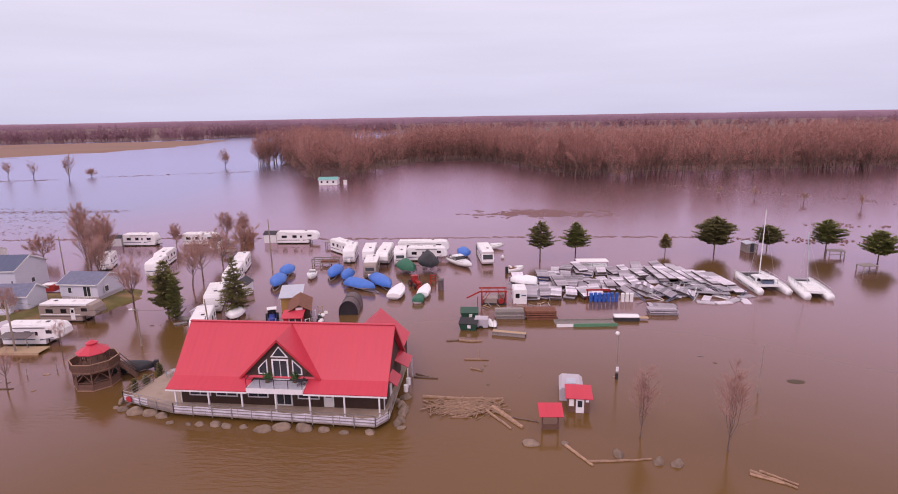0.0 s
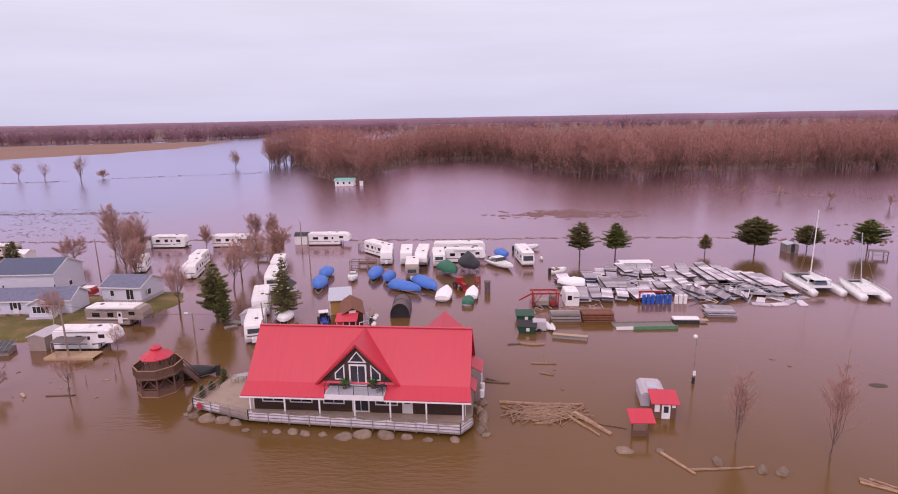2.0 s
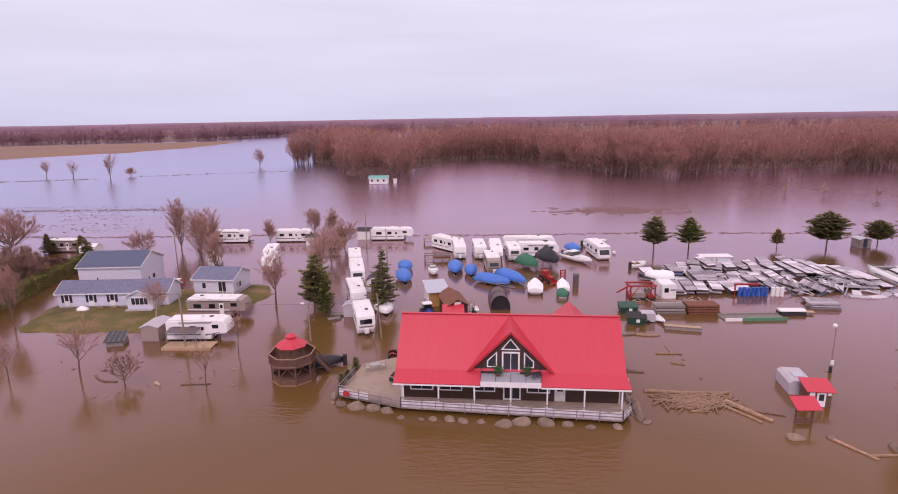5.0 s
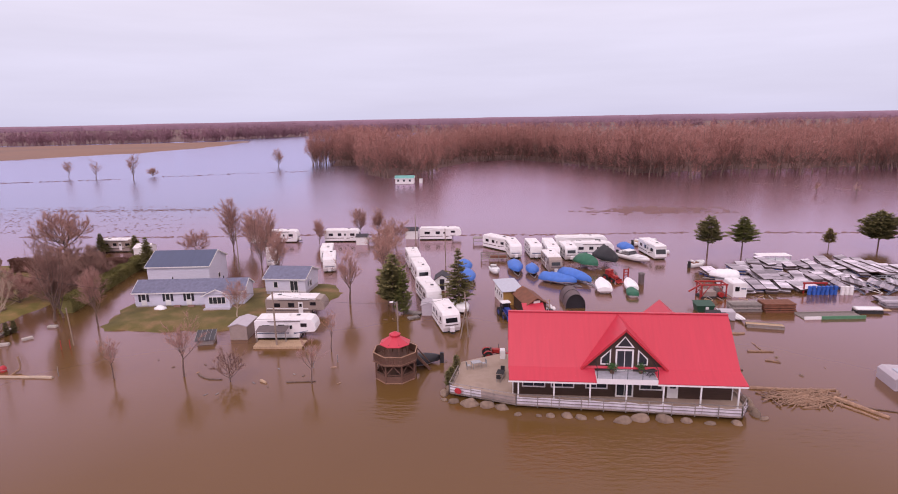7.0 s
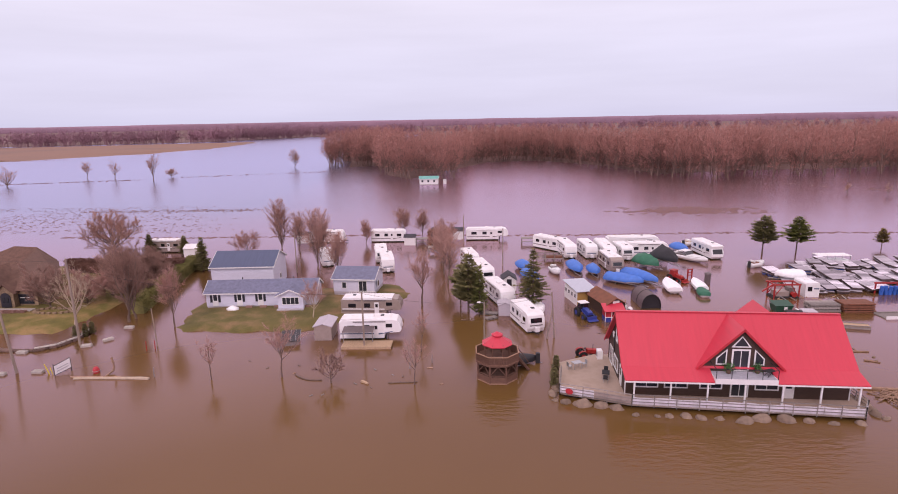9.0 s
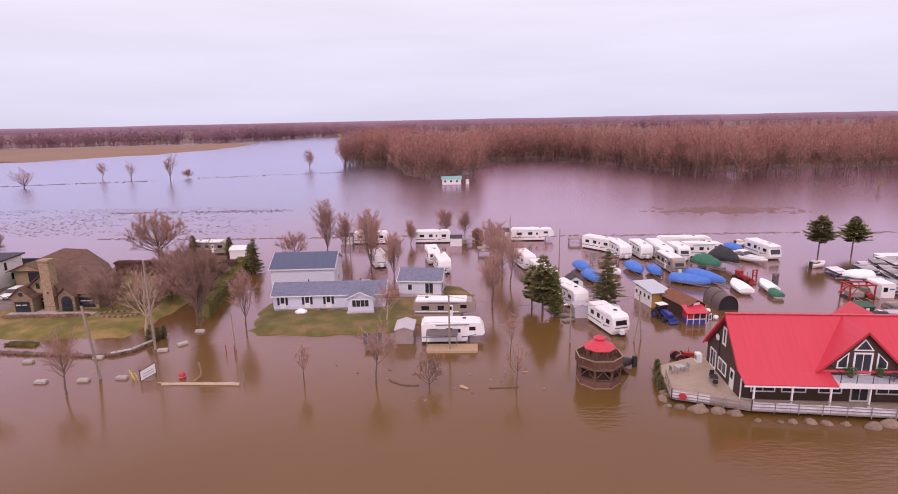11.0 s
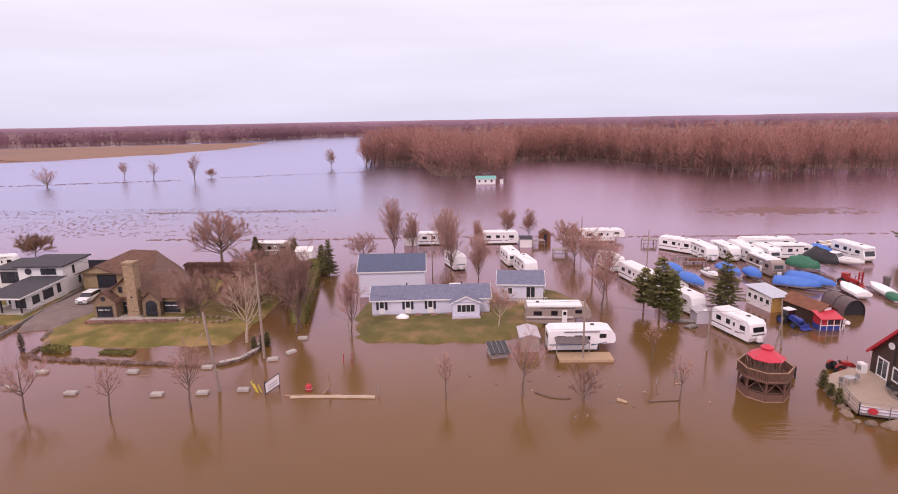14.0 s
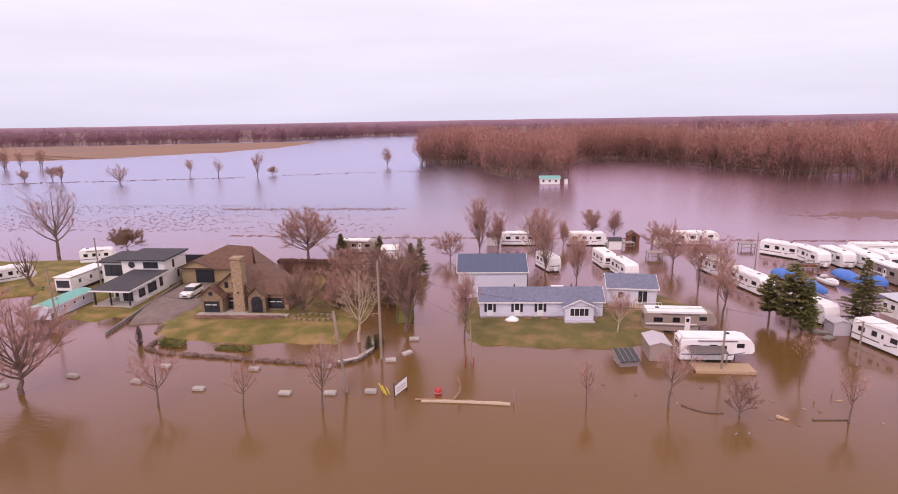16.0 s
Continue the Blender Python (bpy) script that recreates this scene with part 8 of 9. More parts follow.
def loader(x, y, rz, label, material, name="tractor", s=1.0, cab=True):
    """A small farm tractor with a front loader."""
    t = thing(name, x, y, 0, rz, label, "tractor")
    t.matrix_world = pose(x, y, 0, 0, 0, rz) @ Matrix.Diagonal((s, s, s, 1))
    part("bonnet", Geo().loft([[(u, -0.4, 0.75), (u, 0.4, 0.75), (u, 0.38, z), (u, -0.38, z)] for u, z in ((0.0, 1.45), (1.5, 1.3), (1.75, 1.15))]), material, t)
    if cab:
        part("cab", Geo().loft([[(-1.1 + k, -0.65 + k, z), (0.05 - k, -0.65 + k, z), (0.05 - k, 0.65 - k, z), (-1.1 + k, 0.65 - k, z)] for k, z in ((0, 0.75), (0, 1.3), (0.08, 2.1))]), M_TINT if material is M_BLUEPAINT else material, t)
        part("cab_roof", Geo().slab([(-1.2, -0.72, 2.2), (0.1, -0.72, 2.2), (0.1, 0.72, 2.2), (-1.2, 0.72, 2.2)], 0.1), M_WHITE if material is M_BLUEPAINT else material, t)
    else:
        part("seat", Geo().box(-1.0, -0.55, -0.25, 0.25, 0.75, 1.15).box(-1.08, -1.0, -0.25, 0.25, 0.75, 1.5), M_DARK, t)
        part("steering_wheel", Geo().tube((-0.1, 0, 1.1), (-0.3, 0, 1.55), 0.03, n=6).tube((-0.3, 0, 1.55), (-0.32, 0, 1.58), 0.2, n=10), M_DARK, t)
        for sd in (-1, 1):
            part("mudguard", Geo().loft([[(-0.8 + 0.82 * math.cos(a), sd * 0.6, 0.54 + 0.82 * math.sin(a)), (-0.8 + 0.82 * math.cos(a), sd * 0.98, 0.54 + 0.82 * math.sin(a)), (-0.8 + 0.86 * math.cos(a), sd * 0.98, 0.54 + 0.86 * math.sin(a)), (-0.8 + 0.86 * math.cos(a), sd * 0.6, 0.54 + 0.86 * math.sin(a))] for a in np.linspace(0.3, 2.6, 7)]), material, t)
    for u, r in ((-0.8, 0.75), (1.25, 0.48)):
        for sd in (-1, 1):
            w = part("wheel", Geo().tube((u, sd * 0.62, r * 0.72), (u, sd * 0.98, r * 0.72), r, n=16), M_TYRE, t)
            part("rim", Geo().tube((u, sd * 0.97, r * 0.72), (u, sd * 1.0, r * 0.72), r * 0.5, n=10), material, w)
    part("loader_arm", Geo().bar((0.0, -0.6, 1.2), (2.3, -0.6, 0.45), 0.09, 0.14).bar((0.0, 0.6, 1.2), (2.3, 0.6, 0.45), 0.09, 0.14), material, t)
    part("bucket", Geo().prism([(2.2, 0.15), (2.9, 0.15), (2.75, 0.25), (2.35, 0.3), (2.3, 0.75), (2.2, 0.75)], "y", -0.8, 0.8), material, t)
    part("exhaust", Geo().tube((1.1, 0.2, 1.3), (1.1, 0.2, 2.1), 0.04, n=6), M_DARK, t)
    return t


loader(-28.2, 78.2, -72, "blue tractor with a white cab roof beside the kiosk", M_BLUEPAINT, s=0.95)
loader(-30.9, 63.9, 8, "old red tractor behind the lodge terrace", M_REDMACH, s=0.75, cab=False)
loader(-8.6, 96.2, -60, "red loader machine among the stored boats", M_REDMACH, s=0.85)
fk = thing("fork_mast", -5.6, 97.6, 0, 20, "red lifting mast of a boat mover", "machine")
for s in (-0.45, 0.45):
    part("upright", Geo().box(s - 0.08, s + 0.08, -0.1, 0.1, -0.2, 1.7), M_REDMACH, fk)
for z in (0.5, 1.0, 1.5):
    part("crossbar", Geo().box(-0.37, 0.37, -0.06, 0.06, z, z + 0.14), M_REDMACH, fk)
cr = thing("red_crane", 4.8, 86.8, 0, 0, "red boat hoist with a folded jib", "crane")
part("platform", Geo().box(-2.0, 2.0, -1.1, 1.1, 0.0, 0.22), M_DARK, cr)
for u in (-1.9, 1.9):
    for v in (-1.0, 1.0):
        part("upright", Geo().box(u - 0.09, u + 0.09, v - 0.09, v + 0.09, -0.4, 2.1), M_REDMACH, cr)
for v in (-1.0, 1.0):
    part("top_beam", Geo().box(-2.3, 2.1, v - 0.1, v + 0.1, 2.1, 2.32), M_REDMACH, cr)
    part("brace", Geo().bar((-1.85, v, 0.3), (-0.6, v, 2.1), 0.08, 0.1).bar((1.85, v, 0.3), (0.6, v, 2.1), 0.08, 0.1), M_REDMACH, cr)
part("cross_beam", Geo().box(-2.0, -1.8, -0.89, 0.89, 2.1, 2.28).box(1.8, 2.0, -0.89, 0.89, 2.1, 2.28), M_REDMACH, cr)
part("jib", Geo().bar((-2.2, -0.9, 2.2), (-4.3, -2.0, 1.5), 0.16, 0.2), M_REDMACH, cr)
part("hanging_leg", Geo().bar((-2.6, -2.3, -0.3), (-2.6, -2.1, 1.7), 0.12, 0.12), M_REDMACH, cr)
part("winch", Geo().tube((1.1, -1.3, 0.6), (1.1, -0.6, 0.6), 0.38, n=12), M_REDMACH, cr)
part("load", Geo().box(-1.5, 0.5, -0.8, 0.8, 0.23, 1.0), M_RVTAN, cr)
part("counterweight", Geo().box(0.7, 1.6, -0.4, 0.8, 0.23, 1.5), M_GWOOD, cr)


def stack(name, x, y, rz, L, W, layers, h, material, label, gap=0.09, boards=3):
    t = thing(name, x, y, 0, rz, label, "stack")
    q = random.Random(int(abs(x * 10)))
    for k in range(layers):
        o = q.uniform(-0.15, 0.15)
        for j in range(boards):
            y0 = -W / 2 + W * j / boards
            if k and not j:
                for u in (-L * 0.42, 0.0, L * 0.42):
                    part("spacer", Geo().box(u - 0.1, u + 0.1, -W / 2 + 0.1, W / 2 - 0.1, k * h - gap, k * h + 0.02), M_DARKTIMBER, t)
            part("board", Geo().box(-L / 2 + o, L / 2 + o, y0 + 0.03, y0 + W / boards - 0.03, 0.02 + k * h, k * h + h - gap), material, t)
    return t


stack("pontoon_stack", 6.9, 80.2, 0, 4.2, 2.0, 3, 0.42, M_GWOOD, "grey-green pontoons stacked in the flood")
stack("lumber_stack", 11.5, 80.0, 0, 4.5, 2.2, 4, 0.36, M_RUST, "red-brown lumber stacked in the flood")
stack("float_stack", 29.9, 81.6, -4, 4.2, 1.8, 3, 0.3, M_DOCKTOP, "grey dock floats stacked low in the flood")
raft = thing("raft", 17.4, 77.0, 0, 2, "low raft edged with green tin, awash in the flood", "raft")
part("deck", Geo().box(-4.2, 4.4, -0.7, 1.6, 0.0, 0.12), M_GWOOD, raft)
part("edge", Geo().box(-1.8, 4.4, -0.85, -0.72, 0.0, 0.45), M_GREENTIN, raft, "green tin edging")
part("edge", Geo().box(-4.2, -1.85, -0.85, -0.72, 0.0, 0.42), M_WHITE, raft, "white edging")
part("rail", Geo().box(-4.2, 4.4, 1.5, 1.6, 0.12, 0.3), M_GWOOD, raft)
fl = thing("white_float", 23.7, 78.9, 0, -2, "long rounded white float on a dark frame", "float")
part("top", Geo().loft([[(u, 0.75 * math.cos(a) * k, 0.62 + 0.22 * math.sin(a)) for a in np.linspace(0, 6.283, 10, endpoint=False)] for u, k in ((-1.8, 0.85), (-1.6, 1), (1.6, 1), (1.8, 0.85))]), M_HULL, fl, smooth=True)
part("frame", Geo().box(-1.7, 1.8, -0.7, 0.7, -0.1, 0.42), M_DARK, fl)
part("board", Geo().box(1.9, 3.2, -0.3, 0.5, 0.3, 0.38), M_LWOOD, fl)
for x, y, a, z in ((0.9, 80.1, 0, 0.0), (0.8, 75.6, -10, 0.0)):
    gb = thing("green_bin", x, y, z, a, "dark green refuse bin tipped in the flood", "bin", "green bins")
    part("body", Geo().loft([[(-1.0, -0.7, -0.2), (1.0, -0.7, -0.2), (1.0, 0.7, -0.2), (-1.0, 0.7, -0.2)], [(-1.3, -0.9, 1.0), (1.3, -0.9, 1.0), (1.3, 0.9, 1.0), (-1.3, 0.9, 1.0)]]), M_GREEN, gb)
    part("lid", Geo().slab([(-1.35, -0.95, 1.02), (1.35, -0.95, 1.02), (1.35, 0.95, 1.35), (-1.35, 0.95, 1.35)], 0.06), M_GREEN if y > 78 else M_DARK, gb)
    part("label_plate", Geo().box(-0.05, 0.4, -0.97, -0.9, 0.4, 0.85), M_WHITE, gb)
for k in range(4):
    g = Geo().loft([[(u, w * math.cos(a), 0.25 + w * 0.6 * math.sin(a) + abs(u) * 0.05) for a in np.linspace(0, 6.283, 8, endpoint=False)] for u, w in ((-1.7, 0.04), (-1.1, 0.26), (0, 0.36), (1.1, 0.26), (1.7, 0.04))])
    ob = solid("canoe", g, M_HULL, "overturned white canoe by the bins", "canoe", "white canoes", smooth=True)
    ob.matrix_world = pose(3.0 + k * 0.5, 77.6 - k * 0.4, 0.1, 0, -12 + 5 * k, 118 - k * 10)
rampt = thing("gangway", 6.3, 73.2, 0, -14, "pale slatted gangway floating in the flood", "gangway")
part("deck", Geo().box(-2.3, 2.3, -0.55, 0.55, 0.32, 0.42), M_LWOOD, rampt)
for s in (-0.55, 0.5):
    part("side_beam", Geo().box(-2.3, 2.3, s, s + 0.06, 0.0, 0.5), M_GWOOD, rampt)
part("float", Geo().box(-2.0, 1.8, -0.48, 0.48, -0.1, 0.3), M_DARK, rampt)
tank = Geo().tube((-4.0, 94.0, -0.3), (-4.0, 94.0, 1.7), 0.5, n=14).loft([[(-4.0 + r * math.cos(a), 94.0 + r * math.sin(a), z) for a in np.linspace(0, 6.283, 14, endpoint=False)] for r, z in ((0.6, 1.7), (0.5, 1.95), (0.15, 2.05))])
solid("storage_tank", tank, M_STRIPE, "upright brown tank with a white top", "tank")
covered_boat(-7.3, 88.0, 84, 3.2, M_GREENCOVER, "small green covered dinghy by the wrapped boats", z=-0.1, hump=0.3, seed=31, B=1.6, stand=False)
open_boat(9.9, 105.0, 20, 3.4, "small orange-brown skiff in the flood", -0.1, 1.7, False, M_RUST, "skiff")
rk2 = thing("timber_rack", -28.4, 111.2, 0, 0, "grey timber boat rack in the flood", "rack")
for u in (-2.6, -0.9, 0.9, 2.6):
    part("post", Geo().box(u - 0.08, u + 0.08, -0.9, -0.74, -0.4, 1.5), M_GWOOD, rk2)
    part("post", Geo().box(u - 0.08, u + 0.08, 0.74, 0.9, -0.4, 1.5), M_GWOOD, rk2)
for z in (0.5, 1.3):
    part("rail", Geo().box(-2.7, 2.7, -0.95, -0.85, z, z + 0.16).box(-2.7, 2.7, 0.85, 0.95, z, z + 0.16), M_GWOOD, rk2)
part("load", Geo().box(-0.8, 2.5, -0.7, 0.7, 0.66, 1.0), M_RUST, rk2)
for x, y, a in ((-52.0, 119.5, 0), (76.4, 115.6, -12), (74.9, 104.0, 8), (-31.0, 127.8, 0), (-55.5, 128.4, 10)):
    pt = thing("picnic_shelter", x, y, 0, a, "small weathered timber platform on posts in the flood", "platform", "timber platforms")
    part("top", Geo().box(-1.5, 1.5, -1.0, 1.0, 1.15, 1.27), M_GWOOD, pt)
    for u, v in ((-1.35, -0.85), (1.35, -0.85), (-1.35, 0.85), (1.35, 0.85)):
        part("leg", Geo().box(u - 0.07, u + 0.07, v - 0.07, v + 0.07, -0.6, 1.15), M_GWOOD, pt)
    part("rail", Geo().box(-1.5, 1.5, -1.04, -0.96, 0.5, 0.62), M_GWOOD, pt)

# platform and awning by the white fifth-wheel trailer
pf = thing("lumber_platform", -58.1, 67.7, 0, 0, "new pale lumber deck beside the white trailer", "deck")
for k in range(13):
    part("plank", Geo().box(-3.2, 3.2, -1.1 + k * 0.17, -0.95 + k * 0.17, 0.26, 0.31), M_LWOOD, pf)
part("joist", Geo().box(-3.15, 3.15, -1.12, -1.02, -0.3, 0.25).box(-3.15, 3.15, 1.0, 1.1, -0.3, 0.25), M_LWOOD, pf)
aw = thing("porch_awning", -59.4, 69.0, 0, 0, "grey-brown lean-to awning beside the trailer", "awning")
part("roof", Geo().slab([(-2.0, -0.9, 1.75), (2.0, -0.9, 1.75), (2.0, 0.7, 2.0), (-2.0, 0.7, 2.0)], 0.06), M_STRIPE, aw)
for u in (-1.9, 1.9):
    part("post", Geo().box(u - 0.05, u + 0.05, -0.85, -0.75, 0.3, 1.7), M_GWOOD, aw)
sx = thing("canopy_box", -68.3, 68.9, 0, 12, "low box with a glossy black panelled canopy in the flood", "box")
part("body", Geo().box(-1.0, 1.0, -1.0, 1.0, -0.4, 0.7), M_GWOOD, sx)
for k in range(4):
    part("panel", Geo().slab([(-1.2 + k * 0.61, -1.35, 0.75), (-0.62 + k * 0.61, -1.35, 0.75), (-0.62 + k * 0.61, 0.9, 1.45), (-1.2 + k * 0.61, 0.9, 1.45)], 0.05), M_TINT, sx)
for k in range(5):
    part("strip", Geo().bar((-1.21 + k * 0.61, -1.36, 0.76), (-1.21 + k * 0.61, 0.92, 1.47), 0.03, 0.03), M_METAL, sx)
stack("lumber_stack", -42.0, 79.6, -15, 2.6, 1.2, 2, 0.16, M_GWOOD, "loose grey boards lying by the pines")
stack("lumber_stack", -41.6, 77.6, 30, 1.8, 1.0, 2, 0.16, M_GWOOD, "loose grey boards floating by the pines")
solid("tarpaulin_heap", Geo().loft([[(-80.9 + r * math.cos(a) * (1.2 + 0.2 * math.sin(3 * a)), 80.6 + r * math.sin(a) * (0.7 + 0.2 * math.cos(2 * a)), z + 0.1 * math.sin(2 * a + r)) for a in np.linspace(0, 6.283, 12, endpoint=False)] for r, z in ((0.8, 0.4), (0.75, 0.75), (0.5, 0.9), (0.15, 1.2))]), M_SHRINK, "white tarpaulin heap by the mobile home wall", "heap", smooth=True)
g = Geo()
for k in range(5):
    g.box(-79.2 + k * 2.2, -78.2 + k * 2.2, 81.45, 81.8, 0.5, 0.85)
solid("shrub_boxes", g, M_TWIGDARK, "low dark shrubs along the mobile home", "shrub", kind="stuff")
rc = thing("red_cart", -73.5, 93.8, 0, 0, "low red covered cart behind the mobile home", "cart")
part("body", Geo().loft([[(-1.3, y, 0.3), (1.3, y, 0.3), (1.3, y, 1.2), (1.0, y, 1.45), (-1.0, y, 1.45), (-1.3, y, 1.2)] for y in (-0.8, 0.8)]), M_REDMACH, rc)
part("lid", Geo().box(-1.0, 1.0, -0.85, 0.85, 1.45, 1.5), M_RVROOF, rc)


def suv(x, y, rz):
    t = thing("car", x, y, 0.62, rz, "white compact car parked on the wet drive", "car")
    w = 0.9
    low = [(-2.15, 0.35), (2.1, 0.35), (2.2, 0.75), (1.95, 0.95), (1.0, 1.02), (-2.0, 1.05), (-2.2, 0.8)]
    part("body", Geo().loft([[(u, s, v) for u, v in [(a * k, 0.65 + (b - 0.65) * k) for a, b in low]] for s, k in ((-w, 0.96), (-w + 0.08, 1), (w - 0.08, 1), (w, 0.96))]), M_HULL, t)
    cabp = [(-1.95, 1.03), (1.0, 1.0), (0.35, 1.5), (-1.5, 1.55)]
    part("cabin", Geo().loft([[(u, s, v) for u, v in cabp] for s in (-w + 0.06, w - 0.06)]), M_TINT, t)
    part("roof", Geo().box(-1.55, 0.4, -w + 0.12, w - 0.12, 1.52, 1.6), M_HULL, t)
    for u in (-1.35, 1.35):
        for s in (-1, 1):
            wh = part("wheel", Geo().tube((u, s * 0.68, 0.34), (u, s * 0.9, 0.34), 0.33, n=14), M_TYRE, t)
            part("rim", Geo().tube((u, s * 0.89, 0.34), (u, s * 0.92, 0.34), 0.2, n=10), M_METAL, wh)
    for s in (-0.6, 0.6):
        part("headlight", Geo().box(2.02, 2.18, s - 0.18, s + 0.18, 0.72, 0.86), M_GLASS, t)
    part("grille", Geo().box(2.12, 2.22, -0.35, 0.35, 0.5, 0.66), M_DARK, t)
    return t


suv(-131.45, 89.6, -90)


# ---- lodge terrace furniture ----
def table_set(x, y, rz, metal=None):
    t = thing("patio_table", x, y, 0.6, rz, "small dark patio table by the lodge wall" if metal is M_DARK else "small grey metal patio table on the terrace", "table", "patio tables")
    part("top", Geo().box(-0.55, 0.55, -0.4, 0.4, 0.7, 0.74), metal or M_WHITE, t)
    for u, v in ((-0.45, -0.3), (0.45, -0.3), (-0.45, 0.3), (0.45, 0.3)):
        part("leg", Geo().box(u - 0.025, u + 0.025, v - 0.025, v + 0.025, 0, 0.7), M_METAL, t)
    for s in (-1, 1):
        c = thing("patio_chair", 0, 0, 0, 0, "slim metal patio chair on the terrace", "chair", "patio chairs")
        c.matrix_world = pose(x, y, 0.6, 0, 0, rz) @ pose(s * 0.95, 0, 0, 0, 0, 90 * s)
        part("seat", Geo().box(-0.23, 0.23, -0.23, 0.23, 0.42, 0.46), metal or M_WHITE, c)
        part("backrest", Geo().box(-0.23, 0.23, -0.25, -0.21, 0.46, 0.9), metal or M_WHITE, c)
        for u, v in ((-0.2, -0.2), (0.2, -0.2), (-0.2, 0.2), (0.2, 0.2)):
            part("leg", Geo().box(u - 0.015, u + 0.015, v - 0.015, v + 0.015, 0, 0.42), M_METAL, c)


table_set(-32.9, 59.6, 20, M_METAL)
table_set(-30.3, 57.0, 75, M_DARK)
rh = thing("gas_heater", -29.75, 62.3, 0.6, 0, "white outdoor heating unit on the terrace", "heater")
part("cabinet", Geo().loft([[(-0.3 + s, -0.4 + s, z), (0.3 - s, -0.4 + s, z), (0.3 - s, 0.4 - s, z), (-0.3 + s, 0.4 - s, z)] for s, z in ((0, 0), (0, 1.0), (0.06, 1.08))]), M_WHITE, rh)
part("grille", Geo().box(-0.33, -0.3, -0.3, 0.3, 0.3, 0.8), M_METAL, rh)
for px in (-19.55, -16.75):
    pl = thing("planter", px, 52.3, 3.41, 0, "leafy green planter on the balcony", "planter", "balcony planters")
    part("pot", Geo().loft([[(r * math.cos(a), r * math.sin(a), z) for a in np.linspace(0, 6.283, 10, endpoint=False)] for r, z in ((0.2, 0), (0.27, 0.4))]), M_WOOD, pl)
    q = random.Random(int(px * 10))
    lg = Geo()
    for _ in range(140):
        p = Vector((q.gauss(0, 0.22), q.gauss(0, 0.22), 0.65 + q.gauss(0, 0.2)))
        e = Vector((q.uniform(-1, 1), q.uniform(-1, 1), q.uniform(-0.5, 1))).normalized() * 0.18
        lg.add([p, p + e + e.orthogonal() * 0.4, p + e * 1.6], [(0, 1, 2)])
    part("leaves", lg, M_FLOWER, pl)
bt = thing("balcony_table", -15.95, 51.6, 3.41, 20, "dark metal table and seats folded on the balcony", "table")
part("top", Geo().box(-0.5, 0.5, -0.3, 0.3, 0.55, 0.6), M_DARK, bt)
for u, v in ((-0.4, -0.2), (0.4, -0.2), (-0.4, 0.2), (0.4, 0.2)):
    part("leg", Geo().bar((u, v, 0), (-u * 0.5, v, 0.55), 0.03, 0.03), M_DARK, bt)
for k in (2, 3):
    fb = Geo().loft([[(-6.0 + 0.25 * math.cos(a) + 0.1 * (k % 2), 52.6 + k * 1.6 + 0.25 * math.sin(a), z) for a in np.linspace(0, 6.283, 10, endpoint=False)] for z in (0.0 if k < 0 else 0.6, 1.2, 1.35)])
    solid("fender_buoy", fb, M_WHITE, "white plastic buoy stored beside the lodge", "buoy", "stored buoys")
solid("dark_mat", Geo().loft([[(37.1 + r * 1.0 * math.cos(a), 59.3 + r * 0.55 * math.sin(a), z) for a in np.linspace(0, 6.283, 14, endpoint=False)] for r, z in ((1.0, 0.01), (0.8, 0.05))]), M_MUD, "dark mat of drowned turf awash in the flood", "turf", kind="stuff")
solid("buoy", Geo().loft([[(8.0 + r * math.cos(a), 115.6 + r * math.sin(a), z) for a in np.linspace(0, 6.283, 10, endpoint=False)] for r, z in ((0.2, -0.1), (0.38, 0.2), (0.36, 0.5), (0.12, 0.75))]), M_WHITE, "white round mooring buoy in the flood", "buoy", smooth=True)
rb2 = gable_house("red_cabin", -172.5, 93.5, 20, 4.5, 3.6, 0.4, 2.0, 0.8, M_REDMACH, M_PINKWALL, "small dark red cabin with a pale porch on the yard", skirt=M_CONC)
for k in range(3):
    window(rb2, -1.4 + k * 1.4, -1.8, 1.0, 0.9, 1.0, 0, 0)


# ---- clutter beside the huts ----
rq = random.Random(91)
for k in range(10):
    x, y = -21.6 + rq.uniform(-0.7, 0.9), 77.2 + k * 0.55
    a = np.linspace(0, 6.283, 12, endpoint=False)
    rr0 = rq.uniform(0.22, 0.36)
    ob = solid("wheel_rim" if k % 2 else "spare_fender", Geo().loft([[(r * math.cos(q), r * math.sin(q), z) for q in a] for r, z in ((rr0, 0.0), (rr0 * 1.15, 0.12), (rr0 * 0.9, 0.26), (rr0 * 0.4, 0.3))]),
               M_WHITE if k % 2 else M_DARK, "white wheel rim heaped beside the brown hut" if k % 2 else "black boat fender heaped beside the brown hut", "fender", "heap beside the hut")
    ob.matrix_world = pose(x, y, rq.uniform(0.0, 0.5) * (k % 3 > 0), rq.uniform(-50, 50), rq.uniform(-50, 50), 0)
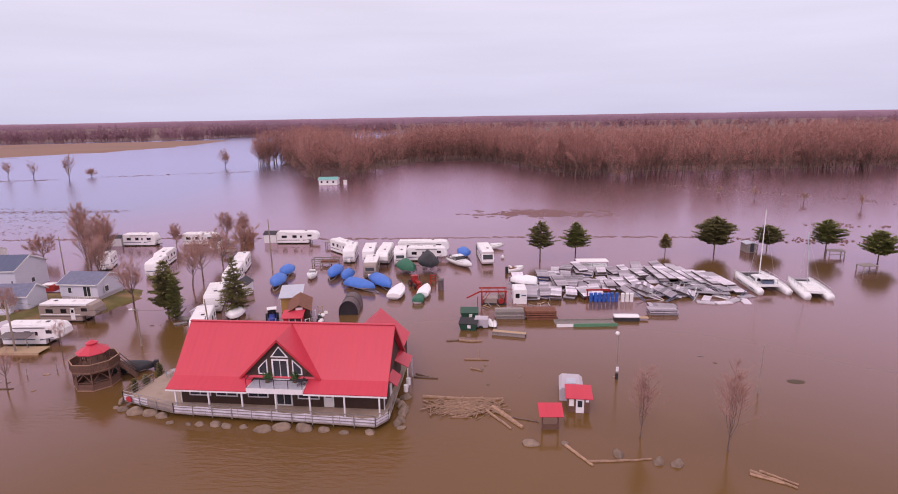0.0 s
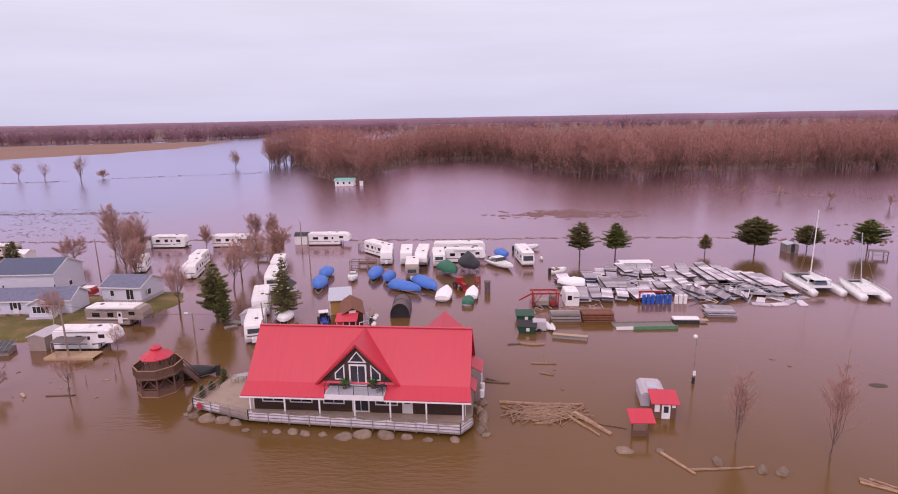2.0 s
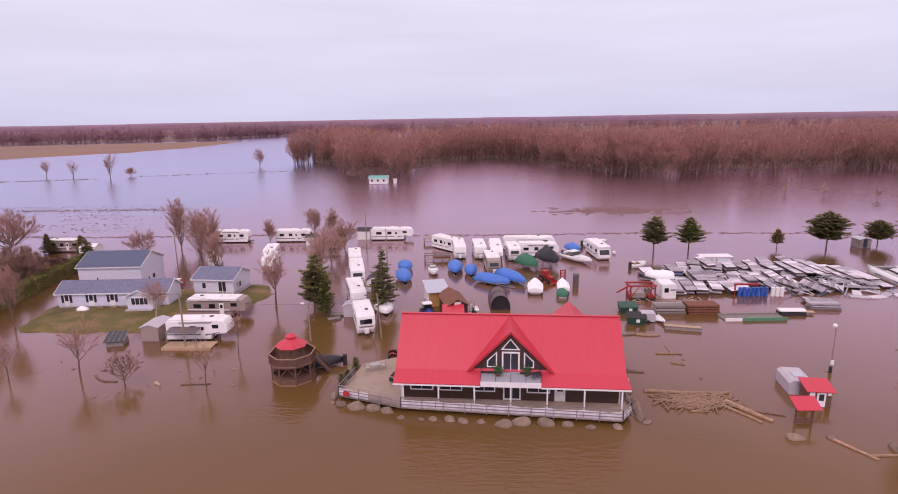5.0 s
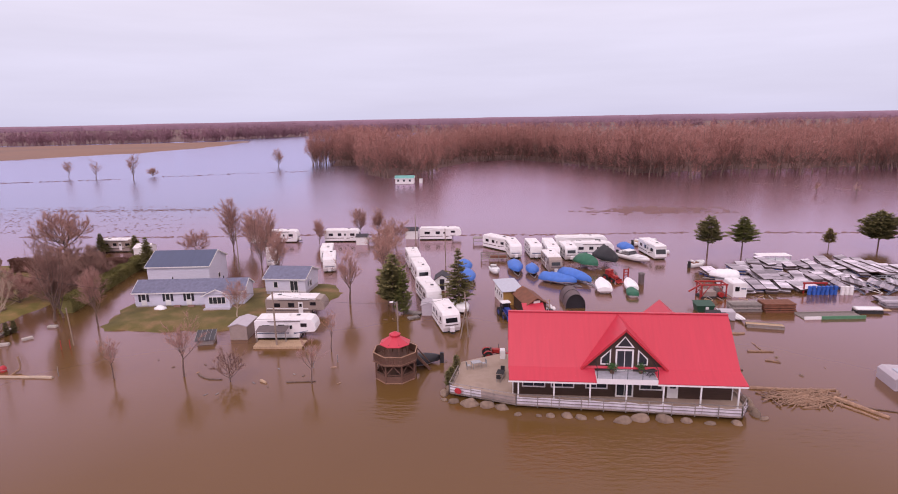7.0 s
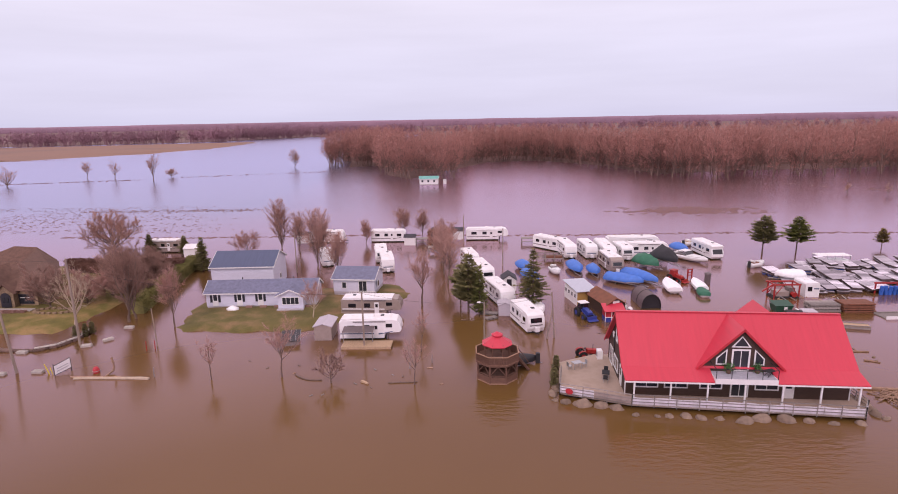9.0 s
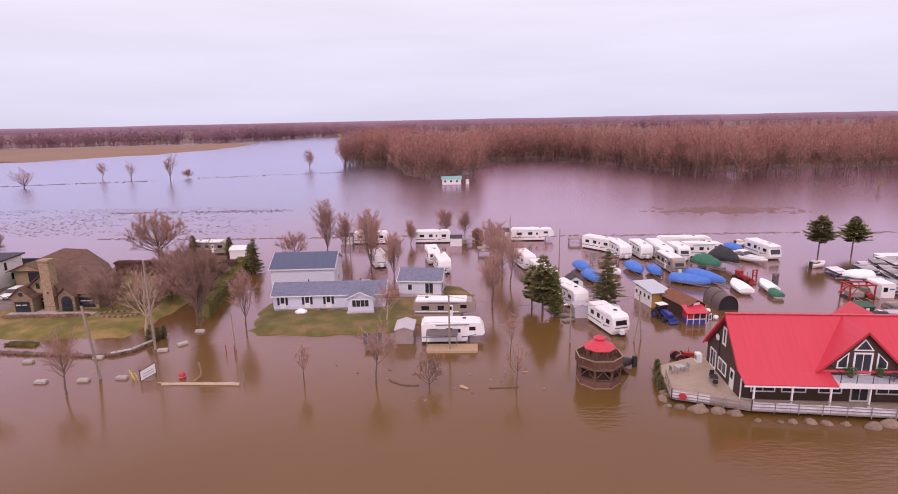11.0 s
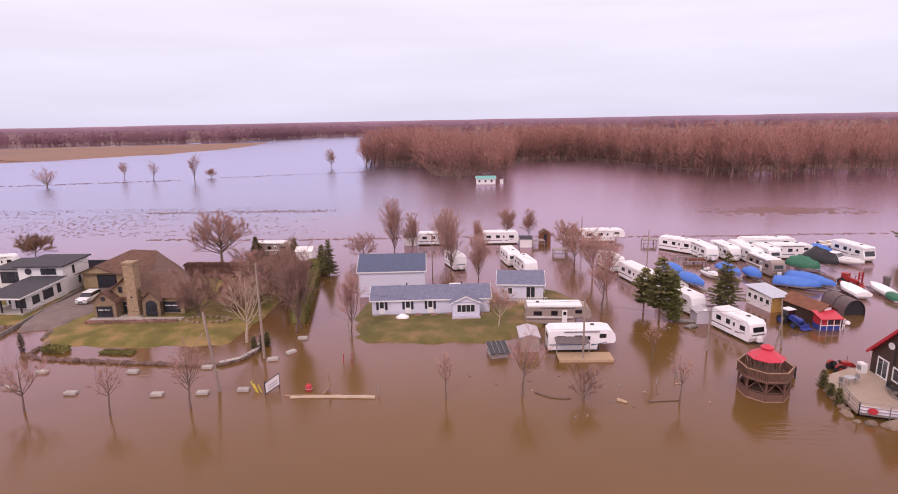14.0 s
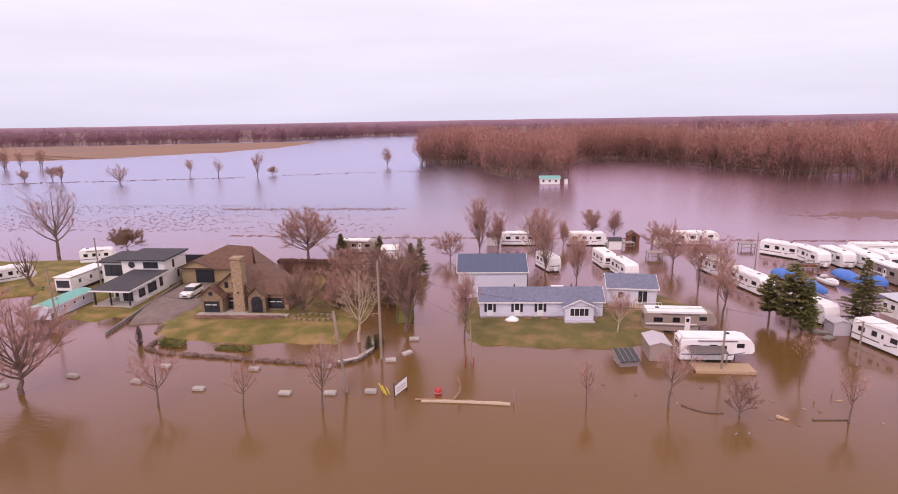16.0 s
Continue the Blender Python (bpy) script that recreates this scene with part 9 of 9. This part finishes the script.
for k, (x, y, h) in enumerate(((-22.3, 79.0, 1.7), (-21.8, 81.2, 1.5), (-22.4, 76.3, 1.3))):
    fr = thing("frame_stand", x, y, 0, 20 * k, "pale metal stand leaning beside the hut", "stand", "stands beside the hut")
    for u in (-0.35, 0.35):
        part("leg", Geo().box(u - 0.04, u + 0.04, -0.04, 0.04, -0.3, h), M_LWOOD if k == 1 else M_WHITE, fr)
    for z in (0.4, h - 0.1):
        part("crossbar", Geo().box(-0.31, 0.31, -0.03, 0.03, z, z + 0.08), M_LWOOD if k == 1 else M_WHITE, fr)
for k in range(14):
    x, y = rq.uniform(3, 14), rq.uniform(83.0, 86.2)
    a = rq.uniform(0, 3.14)
    solid("scrap_timber", Geo().bar((x, y, 0.05), (x + math.cos(a) * rq.uniform(0.6, 1.8), y + math.sin(a) * 0.8, rq.uniform(0.1, 0.5)), 0.1, 0.08), rq.choice((M_RUST, M_LWOOD, M_GWOOD, M_METAL)),
          "scrap timber lying awash by the docks", "timber", "scrap timber")
for k in range(16):
    x, y = rq.uniform(27, 46), rq.uniform(86.5, 93)
    a = rq.uniform(0, 3.14)
    solid("dock_truss", Geo().bar((x, y, -0.1), (x + math.cos(a) * 2.4, y + math.sin(a) * 1.6, rq.uniform(0.4, 1.4)), 0.09, 0.09).bar((x + 0.2, y + 0.4, -0.1), (x + math.cos(a) * 2.4, y + math.sin(a) * 1.6, rq.uniform(0.4, 1.4)), 0.09, 0.09),
          rq.choice((M_METAL, M_WHITE, M_STRIPEBLUE)), "bent metal dock truss among the stacks", "truss", "metal dock trusses")
solid("steel_beam", Geo().box(19.8, 23.6, 88.0, 88.25, 1.55, 1.8).box(19.9, 20.1, 88.05, 88.2, -0.2, 1.55).box(23.3, 23.5, 88.05, 88.2, -0.2, 1.55), M_REDMACH, "red steel beam propped over the blue barrels", "beam")
bx = thing("utility_trailer", 2.6, 76.4, 0, -6, "small pale pink-grey box trailer beside the green bins", "trailer")
part("body", Geo().loft([[(-0.95 + q, -0.7 + q, z), (0.95 - q, -0.7 + q, z), (0.95 - q, 0.7 - q, z), (-0.95 + q, 0.7 - q, z)] for q, z in ((0, 0.1), (0, 1.3), (0.08, 1.4))]), M_PINKWALL, bx)
part("drawbar", Geo().bar((0.9, 0, 0.2), (1.7, -0.2, 0.15), 0.08, 0.08), M_DARK, bx)
for q in (-0.72, 0.72):
    part("wheel", Geo().tube((0.0, q - 0.08, 0.05), (0.0, q + 0.08, 0.05), 0.32, n=12), M_TYRE, bx)
